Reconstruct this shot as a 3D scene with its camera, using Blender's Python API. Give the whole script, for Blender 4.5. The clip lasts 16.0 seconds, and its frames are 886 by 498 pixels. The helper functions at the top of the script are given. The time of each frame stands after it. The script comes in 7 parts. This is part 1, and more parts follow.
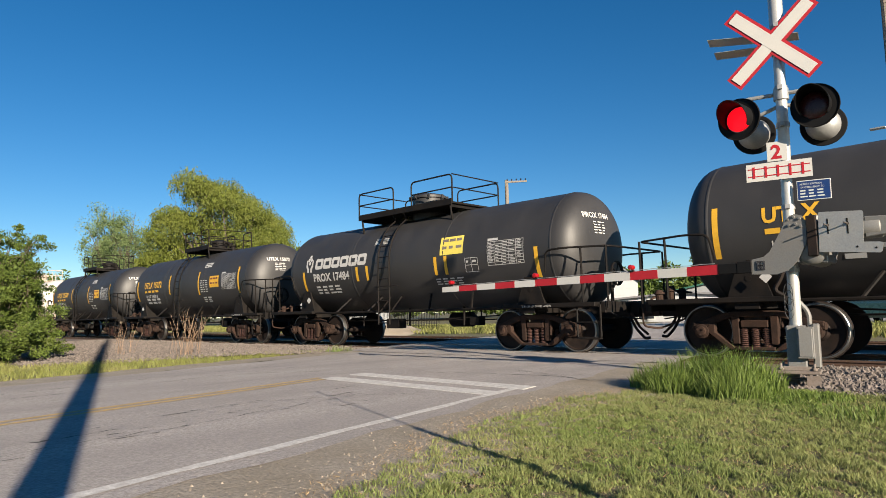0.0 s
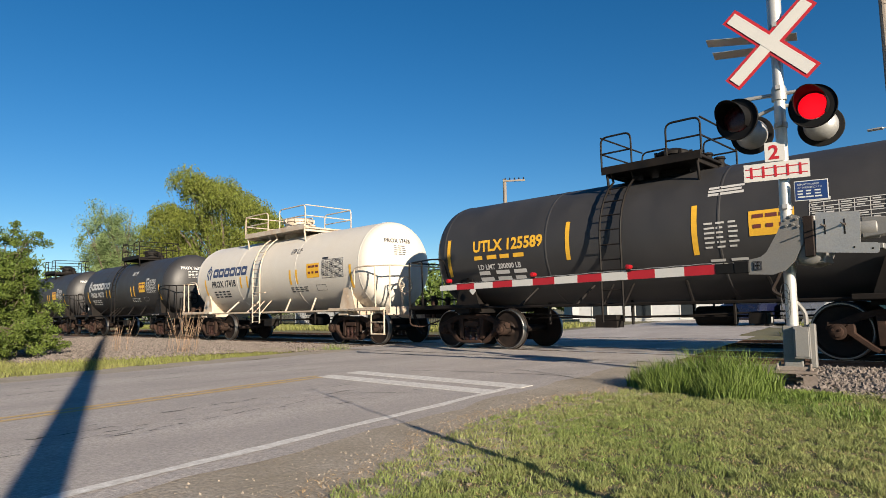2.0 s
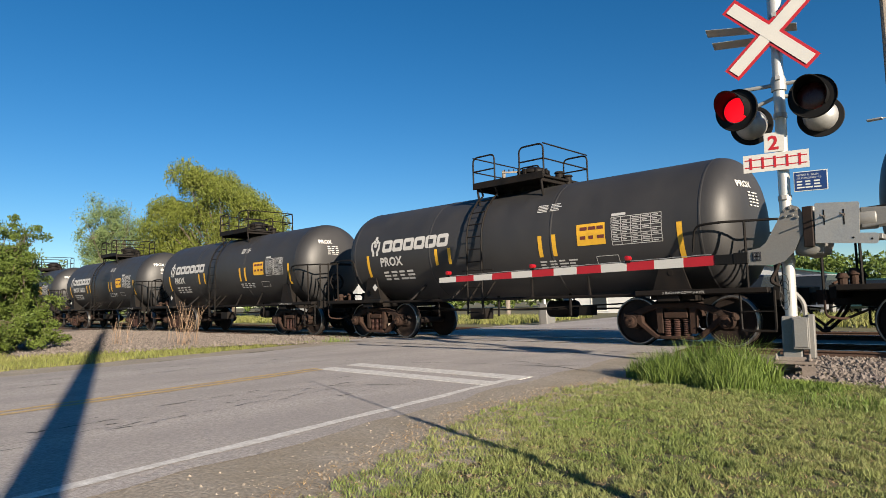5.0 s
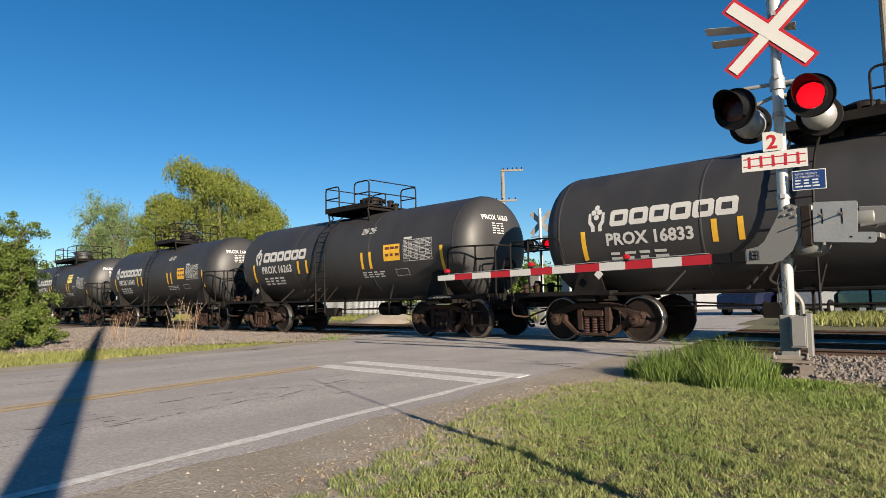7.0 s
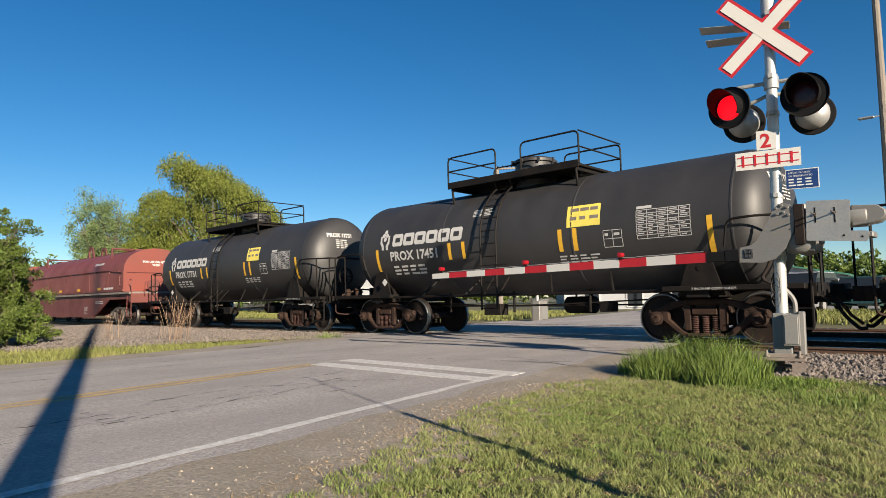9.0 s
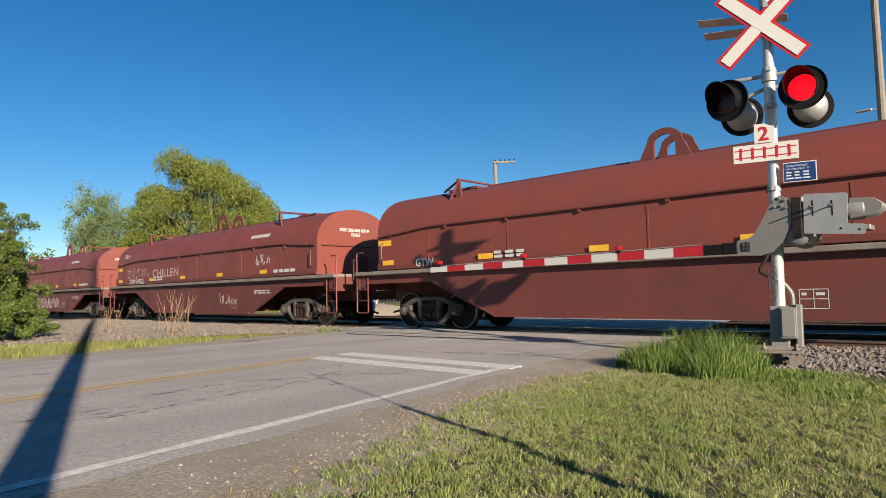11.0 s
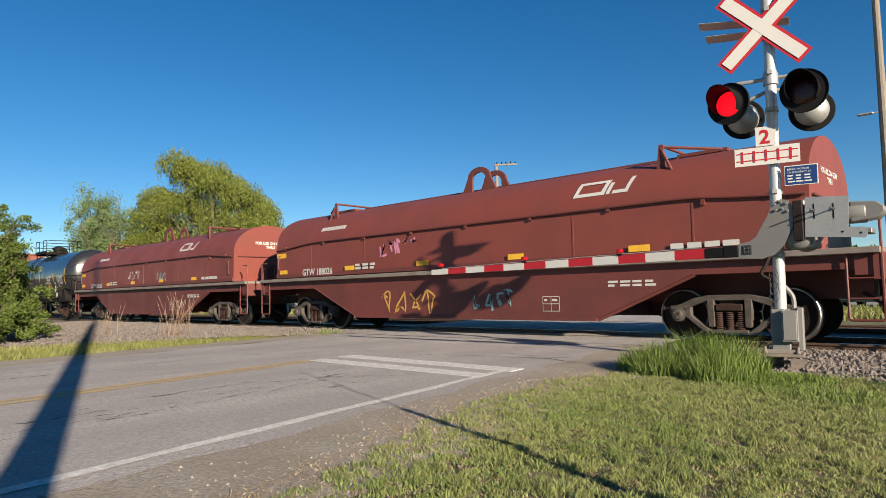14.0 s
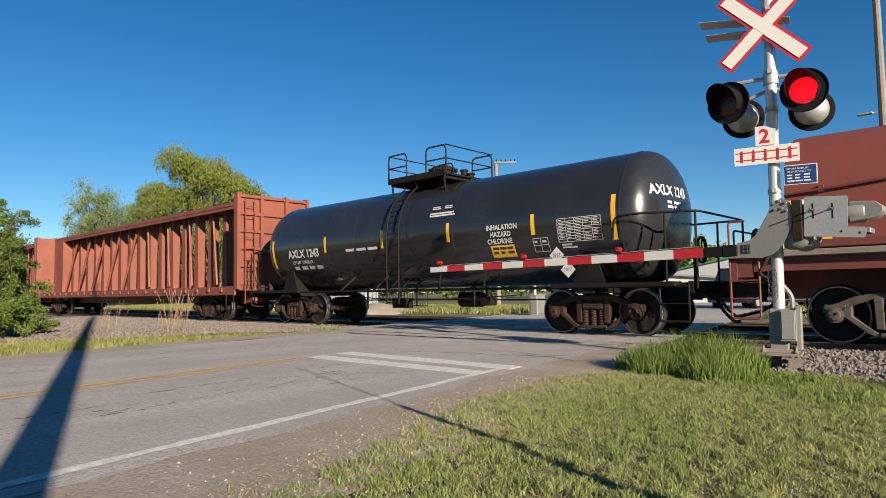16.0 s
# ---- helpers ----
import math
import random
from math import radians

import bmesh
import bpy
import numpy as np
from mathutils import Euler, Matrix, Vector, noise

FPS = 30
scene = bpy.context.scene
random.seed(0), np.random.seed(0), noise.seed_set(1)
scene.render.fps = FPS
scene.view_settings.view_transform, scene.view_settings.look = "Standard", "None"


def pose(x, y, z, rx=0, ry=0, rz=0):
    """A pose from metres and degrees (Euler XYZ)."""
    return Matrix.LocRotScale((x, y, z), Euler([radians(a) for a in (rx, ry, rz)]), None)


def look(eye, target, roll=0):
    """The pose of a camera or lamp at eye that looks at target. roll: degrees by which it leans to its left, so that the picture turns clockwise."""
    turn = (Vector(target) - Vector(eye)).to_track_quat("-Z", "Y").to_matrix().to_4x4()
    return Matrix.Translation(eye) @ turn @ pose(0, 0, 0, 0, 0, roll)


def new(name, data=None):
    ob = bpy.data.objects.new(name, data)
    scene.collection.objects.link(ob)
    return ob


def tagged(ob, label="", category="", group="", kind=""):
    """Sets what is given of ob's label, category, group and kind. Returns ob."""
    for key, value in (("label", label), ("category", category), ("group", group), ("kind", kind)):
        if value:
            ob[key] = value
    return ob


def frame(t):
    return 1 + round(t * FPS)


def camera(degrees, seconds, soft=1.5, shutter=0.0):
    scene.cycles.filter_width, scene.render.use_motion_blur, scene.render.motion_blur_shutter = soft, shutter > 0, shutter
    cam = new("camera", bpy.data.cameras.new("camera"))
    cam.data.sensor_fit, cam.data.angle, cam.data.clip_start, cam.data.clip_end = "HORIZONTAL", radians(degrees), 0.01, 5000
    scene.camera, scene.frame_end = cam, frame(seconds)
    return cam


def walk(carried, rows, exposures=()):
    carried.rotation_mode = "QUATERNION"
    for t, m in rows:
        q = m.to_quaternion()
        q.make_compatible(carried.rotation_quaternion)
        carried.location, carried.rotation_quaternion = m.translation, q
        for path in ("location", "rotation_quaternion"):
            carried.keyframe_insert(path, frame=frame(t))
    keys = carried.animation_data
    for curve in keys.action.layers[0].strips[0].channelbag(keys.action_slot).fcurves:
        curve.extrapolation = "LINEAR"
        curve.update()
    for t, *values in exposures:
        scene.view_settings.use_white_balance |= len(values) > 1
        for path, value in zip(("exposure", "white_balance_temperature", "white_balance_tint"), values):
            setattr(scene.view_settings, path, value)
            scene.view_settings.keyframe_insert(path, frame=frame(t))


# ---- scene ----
# Axes: the track runs along x (the train goes towards +x), y points across it away from the camera, rail tops are z = 0.
EYE = Vector((0.0, -12.507, 0.903))
TURNS = [  # seconds, heading to the left of +y, upward tilt, lean
    (0.0, 43.76, 5.66, -1.39),
    (0.5, 43.66, 5.69, -1.29),
    (1.0, 43.61, 5.74, -1.28),
    (1.5, 43.59, 5.73, -1.25),
    (2.0, 43.56, 5.53, -1.14),
    (2.5, 43.57, 5.34, -1.25),
    (3.0, 43.58, 5.09, -1.30),
    (3.5, 43.56, 4.98, -1.41),
    (4.0, 43.49, 4.93, -1.43),
    (6.5, 43.56, 4.64, -1.24),
    (7.0, 43.39, 4.63, -1.22),
    (7.5, 43.21, 4.62, -1.19),
    (8.0, 43.11, 4.54, -1.17),
    (8.5, 43.02, 4.52, -1.26),
    (9.0, 42.91, 4.44, -1.17),
    (11.5, 42.73, 3.81, -1.31),
    (12.0, 42.72, 4.06, -1.20),
    (12.5, 42.80, 4.22, -1.06),
    (13.0, 42.79, 4.24, -1.14),
    (13.5, 42.83, 4.17, -1.17),
    (14.0, 42.83, 4.09, -1.17),
    (14.5, 42.81, 4.00, -1.15),
    (15.0, 42.85, 3.91, -1.14),
    (15.5, 42.86, 3.87, -0.89),
    (16.0, 42.75, 3.86, -0.84),
]


def aim(yaw, pitch, lean):
    a, b = radians(yaw), radians(pitch)
    way = Vector((-math.sin(a) * math.cos(b), math.cos(a) * math.cos(b), math.sin(b)))
    return look(EYE, EYE + way, lean)


cam = camera(69.58, 16.0, soft=0.7)
walk(cam, [(t, aim(a, b, c)) for t, a, b, c in TURNS], exposures=[(0, 1.18), (1.0, 1.2), (1.6, 1.2), (2.5, 1.02), (3.5, 1.03), (4.2, 1.18), (6.5, 1.19), (16, 1.17)])

# ---- daylight: a low evening sun behind the camera's right shoulder ----
SUN_DIR = Vector((0.9447 * math.cos(radians(17)), -0.328 * math.cos(radians(17)), math.sin(radians(17))))
world = bpy.data.worlds.new("evening_sky")
scene.world = world
world.use_nodes = True
wn = world.node_tree.nodes
sky = wn.new("ShaderNodeTexSky")
sky.sky_type = "NISHITA"
sky.sun_disc = False
sky.sun_elevation = radians(17)
sky.sun_rotation = math.atan2(0.9447, -0.328)
sky.altitude = 1300
sky.air_density, sky.dust_density, sky.ozone_density = 1.0, 0.0, 3.0
wn["Background"].inputs["Strength"].default_value = 0.05
deep = wn.new("ShaderNodeHueSaturation")          # the clear spring sky is a strong blue
deep.inputs["Saturation"].default_value = 1.3
world.node_tree.links.new(sky.outputs["Color"], deep.inputs["Color"])
world.node_tree.links.new(deep.outputs["Color"], wn["Background"].inputs["Color"])
sun_data = bpy.data.lights.new("sun", "SUN")
sun_data.energy, sun_data.angle, sun_data.color = 5.0, radians(0.53), (1.0, 0.86, 0.68)
sun = new("sun", sun_data)
sun.matrix_world = look((30, -20, 30), Vector((30, -20, 30)) - SUN_DIR)


# ---- materials ----
def material(name, colour, rough=0.6, metal=0.0, scale=6.0, vary=0.25, stain=None, stain_amount=0.35, bump=0.2, fine=60.0,
             per_object=0.0, per_island=0.0, stretch=(1, 1, 1), coat=0.0, spec=0.5):
    """A surface with broad stains, fine grain and relief at real-world size."""
    m = bpy.data.materials.new(name)
    m.use_nodes = True
    nt, nodes = m.node_tree, m.node_tree.nodes
    bsdf = nodes["Principled BSDF"]
    co = nodes.new("ShaderNodeTexCoord")
    mapping = nodes.new("ShaderNodeMapping")
    mapping.inputs["Scale"].default_value = stretch
    nt.links.new(co.outputs["Object"], mapping.inputs["Vector"])

    def tex(s, detail=5.0, rg=0.6):
        n = nodes.new("ShaderNodeTexNoise")
        n.inputs["Scale"].default_value, n.inputs["Detail"].default_value, n.inputs["Roughness"].default_value = s, detail, rg
        nt.links.new(mapping.outputs["Vector"], n.inputs["Vector"])
        return n.outputs["Fac"]

    def ramp(fac, lo, hi):
        r = nodes.new("ShaderNodeMapRange")
        r.inputs["From Min"].default_value, r.inputs["From Max"].default_value = 0.3, 0.7
        r.inputs["To Min"].default_value, r.inputs["To Max"].default_value = lo, hi
        nt.links.new(fac, r.inputs["Value"])
        return r.outputs["Result"]

    def mix(fac, a, b):
        x = nodes.new("ShaderNodeMix")
        x.data_type = "RGBA"
        for value, socket in ((fac, x.inputs[0]), (a, x.inputs[6]), (b, x.inputs[7])):
            if hasattr(value, "is_output"):
                nt.links.new(value, socket)
            else:
                socket.default_value = value
        return x.outputs[2]

    c = Vector(colour[:3])
    dark = (*(c * (1 - vary)), 1)
    light = (*[min(1, v * (1 + vary)) for v in c], 1)
    grain = tex(fine, 3.0)
    colour_out = mix(ramp(grain, 0, 1), dark, light)
    broad = tex(scale, 6.0)
    s = stain if stain else tuple(c * 0.55)
    colour_out = mix(ramp(broad, 0, stain_amount), colour_out, (*s[:3], 1))
    for amount, source in ((per_object, "object"), (per_island, "island")):
        if amount:
            info = nodes.new("ShaderNodeObjectInfo" if source == "object" else "ShaderNodeNewGeometry")
            out = info.outputs["Random" if source == "object" else "Random Per Island"]
            r = nodes.new("ShaderNodeMapRange")
            r.inputs["To Min"].default_value, r.inputs["To Max"].default_value = 1 - amount, 1 + amount
            nt.links.new(out, r.inputs["Value"])
            hsv = nodes.new("ShaderNodeHueSaturation")
            nt.links.new(r.outputs["Result"], hsv.inputs["Value"])
            nt.links.new(colour_out, hsv.inputs["Color"])
            colour_out = hsv.outputs["Color"]
    nt.links.new(colour_out, bsdf.inputs["Base Color"])
    nt.links.new(ramp(broad, max(0.02, rough - 0.1), min(1, rough + 0.1)), bsdf.inputs["Roughness"])
    bsdf.inputs["Metallic"].default_value = metal
    bsdf.inputs["Coat Weight"].default_value = coat
    bsdf.inputs["Specular IOR Level"].default_value = spec
    if bump:
        b = nodes.new("ShaderNodeBump")
        b.inputs["Strength"].default_value, b.inputs["Distance"].default_value = bump, 0.01
        nt.links.new(grain, b.inputs["Height"])
        nt.links.new(b.outputs["Normal"], bsdf.inputs["Normal"])
    return m


def glowing(name, colour, strength):
    m = bpy.data.materials.new(name)
    m.use_nodes = True
    b = m.node_tree.nodes["Principled BSDF"]
    b.inputs["Base Color"].default_value = (*colour, 1)
    b.inputs["Emission Color"].default_value = (*colour, 1)
    b.inputs["Emission Strength"].default_value = strength
    return m


def leafy(name, colour, tip):
    """Leaves: a little light passes through, tone varies from clump to clump."""
    m = material(name, colour, rough=0.55, scale=0.7, vary=0.2, stain=tip, stain_amount=0.6, bump=0, fine=9, per_island=0.35)
    m.node_tree.nodes["Principled BSDF"].inputs["Specular IOR Level"].default_value = 0.3
    nt = m.node_tree
    bsdf, out = nt.nodes["Principled BSDF"], nt.nodes["Material Output"]
    tr = nt.nodes.new("ShaderNodeBsdfTranslucent")
    add = nt.nodes.new("ShaderNodeMixShader")
    add.inputs[0].default_value = 0.3
    nt.links.new(bsdf.inputs["Base Color"].links[0].from_socket, tr.inputs["Color"])
    nt.links.new(bsdf.outputs[0], add.inputs[1])
    nt.links.new(tr.outputs[0], add.inputs[2])
    nt.links.new(add.outputs[0], out.inputs["Surface"])
    return m


M = {
    "tank_black": material("tank_black_paint", (0.022, 0.0218, 0.023), 0.54, spec=0.5, scale=0.8, vary=0.12, stain=(0.042, 0.04, 0.04), stain_amount=0.7, bump=0.08, stretch=(1, 1, 0.35)),
    "tank_gloss": material("tank_gloss_paint", (0.014, 0.015, 0.018), 0.24, scale=0.7, vary=0.1, stain=(0.03, 0.03, 0.032), stain_amount=0.4, bump=0.03, coat=0.3),
    "tank_white": material("tank_white_paint", (0.55, 0.52, 0.47), 0.5, scale=0.9, vary=0.06, stain=(0.47, 0.41, 0.33), stain_amount=0.35, bump=0.08, stretch=(1, 1, 0.3)),
    "black_steel": material("black_steel", (0.0065, 0.0062, 0.0062), 0.65, spec=0.15, scale=3, vary=0.2, stain=(0.02, 0.015, 0.012), stain_amount=0.6),
    "white_steel": material("white_steel", (0.5, 0.45, 0.37), 0.55, scale=3, vary=0.1, stain=(0.32, 0.18, 0.09), stain_amount=0.6),
    "truck": material("rusty_cast_steel", (0.05, 0.028, 0.02), 0.8, spec=0.15, scale=4, vary=0.3, stain=(0.014, 0.012, 0.011), stain_amount=0.8, bump=0.4),
    "spring": material("rusty_spring_steel", (0.09, 0.045, 0.036), 0.7, scale=6, vary=0.3, bump=0.3),
    "truck_grey": material("dusty_cast_steel", (0.085, 0.07, 0.06), 0.8, scale=4, vary=0.3, stain=(0.025, 0.02, 0.018), stain_amount=0.8, bump=0.4),
    "wheel": material("worn_wheel_steel", (0.011, 0.0095, 0.009), 0.65, spec=0.15, scale=5, vary=0.3, stain=(0.045, 0.028, 0.022), stain_amount=0.5),
    "tread": material("bright_tread_steel", (0.3, 0.29, 0.28), 0.42, metal=1.0, scale=5, vary=0.1, bump=0.05),
    "white_mark": material("white_stencil_paint", (0.5, 0.49, 0.47), 0.6, scale=4, vary=0.08, stain=(0.35, 0.34, 0.32), stain_amount=0.35, bump=0),
    "black_mark": material("black_stencil_paint", (0.03, 0.03, 0.035), 0.6, scale=4, vary=0.08, bump=0),
    "navy_mark": material("navy_stencil_paint", (0.03, 0.05, 0.12), 0.6, scale=4, vary=0.08, bump=0),
    "yellow_mark": material("yellow_stencil_paint", (0.75, 0.42, 0.03), 0.55, scale=4, vary=0.08, stain=(0.42, 0.22, 0.02), stain_amount=0.4, bump=0),
    "pale_yellow": material("pale_yellow_decal", (0.8, 0.66, 0.12), 0.5, scale=4, vary=0.06, bump=0),
    "coil_red": material("oxide_red_paint", (0.185, 0.043, 0.03), 0.55, scale=0.7, vary=0.1, stain=(0.115, 0.032, 0.026), stain_amount=0.7, bump=0.08),
    "coil_low": material("oxide_red_sill_paint", (0.14, 0.033, 0.026), 0.6, scale=0.9, vary=0.12, stain=(0.07, 0.024, 0.021), stain_amount=0.7, bump=0.1),
    "deck_grey": material("dusty_grey_steel", (0.2, 0.18, 0.16), 0.75, scale=2, vary=0.2, stain=(0.1, 0.06, 0.045), stain_amount=0.6),
    "beam_red": material("red_brown_paint", (0.205, 0.054, 0.031), 0.65, scale=1.2, vary=0.12, stain=(0.12, 0.038, 0.025), stain_amount=0.8, bump=0.15),
    "asphalt": material("sun_bleached_asphalt", (0.36, 0.326, 0.302), 0.9, scale=0.9, vary=0.5, stain=(0.225, 0.205, 0.195), stain_amount=0.75, bump=0.6, fine=110, stretch=(1, 0.3, 1)),
    "white_line": material("worn_white_road_paint", (0.66, 0.64, 0.6), 0.75, scale=14, vary=0.2, stain=(0.34, 0.31, 0.29), stain_amount=0.75, bump=0.3),
    "yellow_line": material("worn_yellow_road_paint", (0.6, 0.38, 0.09), 0.75, scale=12, vary=0.15, stain=(0.31, 0.26, 0.19), stain_amount=0.95, bump=0.3),
    "crack": material("tar_filled_crack", (0.045, 0.043, 0.042), 0.8, bump=0.2),
    "gravel": material("pale_gravel", (0.31, 0.27, 0.22), 0.9, scale=1.2, vary=0.4, stain=(0.2, 0.165, 0.115), stain_amount=0.7, bump=0.8, fine=45),
    "pebble": material("shoulder_pebble", (0.23, 0.195, 0.155), 0.9, scale=2, vary=0.25, bump=0.3, per_island=0.45),
    "stone": material("ballast_stone", (0.15, 0.126, 0.11), 0.9, scale=2, vary=0.25, bump=0.4, per_island=0.4),
    "ballast": material("ballast_bed", (0.15, 0.122, 0.103), 0.95, scale=1.5, vary=0.5, stain=(0.1, 0.074, 0.06), stain_amount=0.6, bump=1.0, fine=30),
    # soil colour lowered to include the shade between grass blades
    "soil": material("shade_darkened_soil", (0.085, 0.09, 0.036), 0.95, scale=0.7, vary=0.5, stain=(0.17, 0.13, 0.075), stain_amount=0.7, bump=0.6, fine=25),
    "rail": material("rail_steel", (0.11, 0.065, 0.045), 0.7, metal=0.3, scale=5, vary=0.3, bump=0.2),
    "rail_top": material("polished_rail_head", (0.45, 0.44, 0.43), 0.25, metal=1.0, scale=5, vary=0.1, bump=0.05),
    "tie": material("creosoted_wood", (0.075, 0.055, 0.042), 0.9, scale=3, vary=0.3, bump=0.5, per_object=0.3, stretch=(4, 1, 4)),
    "alu": material("galvanised_steel", (0.34, 0.345, 0.345), 0.5, metal=0.5, scale=4, vary=0.12, stain=(0.4, 0.38, 0.35), stain_amount=0.4, bump=0.1),
    "mast": material("aluminium_painted_mast", (0.5, 0.5, 0.48), 0.42, metal=0.45, scale=3, vary=0.08, stain=(0.45, 0.42, 0.38), stain_amount=0.4, bump=0.08),
    "grey_paint": material("grey_machine_paint", (0.17, 0.175, 0.175), 0.5, metal=0.2, scale=3, vary=0.12, stain=(0.2, 0.17, 0.14), stain_amount=0.5, bump=0.1),
    "sign_white": material("white_sign_sheet", (0.45, 0.445, 0.43), 0.45, scale=4, vary=0.05, stain=(0.55, 0.52, 0.46), stain_amount=0.3, bump=0),
    "sign_red": material("red_sign_sheet", (0.36, 0.012, 0.02), 0.45, scale=4, vary=0.06, bump=0),
    "sign_blue": material("blue_sign_sheet", (0.008, 0.03, 0.12), 0.4, scale=4, vary=0.06, bump=0),
    "matt_black": material("matt_black_paint", (0.008, 0.008, 0.0085), 0.6, spec=0.15, scale=4, vary=0.15, bump=0.05),
    "lens_dark": material("dark_red_lens", (0.045, 0.005, 0.006), 0.3, scale=20, vary=0.2, bump=0.15),
    "lamp_red": glowing("lit_red_lamp", (1.0, 0.003, 0.012), 0.55),
    "lens_small": material("small_red_lens", (0.3, 0.008, 0.012), 0.25, scale=20, vary=0.2, bump=0),
    "wood_pole": material("weathered_pole_wood", (0.21, 0.18, 0.15), 0.9, scale=2, vary=0.25, bump=0.5, stretch=(6, 6, 1)),
    "wire": material("dark_wire", (0.03, 0.03, 0.03), 0.6, bump=0),
    "bark": material("bark", (0.12, 0.095, 0.07), 0.95, scale=3, vary=0.35, bump=0.8, stretch=(3, 3, 1)),
    "willow_leaf": leafy("willow_leaves", (0.115, 0.145, 0.024), (0.2, 0.215, 0.045)),
    "poplar_leaf": leafy("pale_grey_green_leaves", (0.14, 0.2, 0.075), (0.22, 0.28, 0.12)),
    "bush_leaf": leafy("bush_leaves", (0.08, 0.122, 0.022), (0.16, 0.2, 0.042)),
    "far_leaf": leafy("distant_leaves", (0.09, 0.14, 0.03), (0.16, 0.2, 0.05)),
    "grass": leafy("mown_grass", (0.175, 0.235, 0.06), (0.34, 0.31, 0.15)),
    "tall_grass": leafy("tall_grass", (0.105, 0.165, 0.03), (0.2, 0.245, 0.06)),
    "verge_grass": leafy("verge_grass", (0.17, 0.2, 0.045), (0.33, 0.29, 0.13)),
    "reed": leafy("dry_reed_stalks", (0.3, 0.2, 0.13), (0.4, 0.29, 0.2)),
    "dry": leafy("dry_reed", (0.36, 0.25, 0.13), (0.45, 0.33, 0.19)),
}


# ---- mesh helpers ----
def box(bm, c, s, turn=None):
    m = Matrix.Translation(c) @ (turn if turn else Matrix()) @ Matrix.Diagonal((*s, 1))
    return bmesh.ops.create_cube(bm, size=1, matrix=m)["verts"]


def rod(bm, a, b, r, n=8, r2=None):
    a, b = Vector(a), Vector(b)
    d = b - a
    m = Matrix.Translation((a + b) / 2) @ d.to_track_quat("Z", "Y").to_matrix().to_4x4()
    return bmesh.ops.create_cone(bm, cap_ends=True, segments=n, radius1=r, radius2=r if r2 is None else r2, depth=d.length, matrix=m)["verts"]


def tube(bm, pts, r, n=6):
    """A bent pipe along the points, one ring a point."""
    pts = [Vector(p) for p in pts]
    rings = []
    side = None
    for i, p in enumerate(pts):
        d = (pts[min(i + 1, len(pts) - 1)] - pts[max(i - 1, 0)]).normalized()
        if side is None:
            side = d.orthogonal().normalized()
        side = (side - d * side.dot(d)).normalized()
        up = d.cross(side)
        rings.append([bm.verts.new(p + (side * math.cos(k * math.tau / n) + up * math.sin(k * math.tau / n)) * r) for k in range(n)])
    for a, b in zip(rings, rings[1:]):
        for k in range(n):
            bm.faces.new((a[k], a[(k + 1) % n], b[(k + 1) % n], b[k]))
    bm.faces.new(rings[0][::-1])
    bm.faces.new(rings[-1])


def bent(pts, radius=0.12, n=4):
    """The points with their inner corners rounded."""
    pts = [Vector(p) for p in pts]
    out = [pts[0]]
    for a, b, c in zip(pts, pts[1:], pts[2:]):
        r = min(radius, (a - b).length * 0.45, (c - b).length * 0.45)
        p, q = b + (a - b).normalized() * r, b + (c - b).normalized() * r
        for k in range(n + 1):
            t = k / n
            out.append(p * (1 - t) ** 2 + b * 2 * t * (1 - t) + q * t * t)
    out.append(pts[-1])
    return out


def lathe(bm, profile, n=32, axis="x", at=(0, 0, 0), closed=False):
    """Turns (along, radius) pairs about an axis."""
    at = Vector(at)
    rings = []
    for x, r in profile:
        ring = []
        for k in range(n):
            a = k * math.tau / n
            c, s = math.cos(a) * r, math.sin(a) * r
            v = {"x": (x, c, s), "y": (s, x, c), "z": (c, s, x)}[axis]
            ring.append(bm.verts.new(at + Vector(v)))
        rings.append(ring)
    for a, b in zip(rings, rings[1:]):
        for k in range(n):
            bm.faces.new((a[k], a[(k + 1) % n], b[(k + 1) % n], b[k]))
    if closed:
        for k in range(n):
            bm.faces.new((rings[-1][k], rings[-1][(k + 1) % n], rings[0][(k + 1) % n], rings[0][k]))
    else:
        bm.faces.new(rings[0][::-1])
        bm.faces.new(rings[-1])


def prism(bm, poly, lo, hi, plane="xz"):
    """A flat outline given depth: plane xz is deepened along y, yz along x, xy along z."""
    def put(p, d):
        return {"xz": (p[0], d, p[1]), "yz": (d, p[0], p[1]), "xy": (p[0], p[1], d)}[plane]
    a = [bm.verts.new(put(p, lo)) for p in poly]
    b = [bm.verts.new(put(p, hi)) for p in poly]
    n = len(poly)
    bm.faces.new(a)
    bm.faces.new(b[::-1])
    for i in range(n):
        bm.faces.new((a[i], b[i], b[(i + 1) % n], a[(i + 1) % n]))


def bevel(bm, width=0.01, seg=1):
    bmesh.ops.bevel(bm, geom=[e for e in bm.edges if e.is_manifold and e.calc_face_angle(0) > 0.6], offset=width, segments=seg, affect="EDGES", clamp_overlap=True)


def mesh_of(name, bm, mat, smooth=35):
    bmesh.ops.recalc_face_normals(bm, faces=bm.faces)
    me = bpy.data.meshes.new(name)
    bm.to_mesh(me)
    bm.free()
    me.materials.append(mat)
    if smooth:
        me.shade_smooth()
        me.set_sharp_from_angle(angle=radians(smooth))
    return me


def put(name, me, parent=None, m=None, label=""):
    ob = new(name, me)
    if parent:
        ob.parent = parent
    if m is not None:
        ob.matrix_basis = m
    return tagged(ob, label)


def part(name, bm, mat, parent, label="", smooth=35, m=None):
    return put(name, mesh_of(name, bm, mat, smooth), parent, m, label)


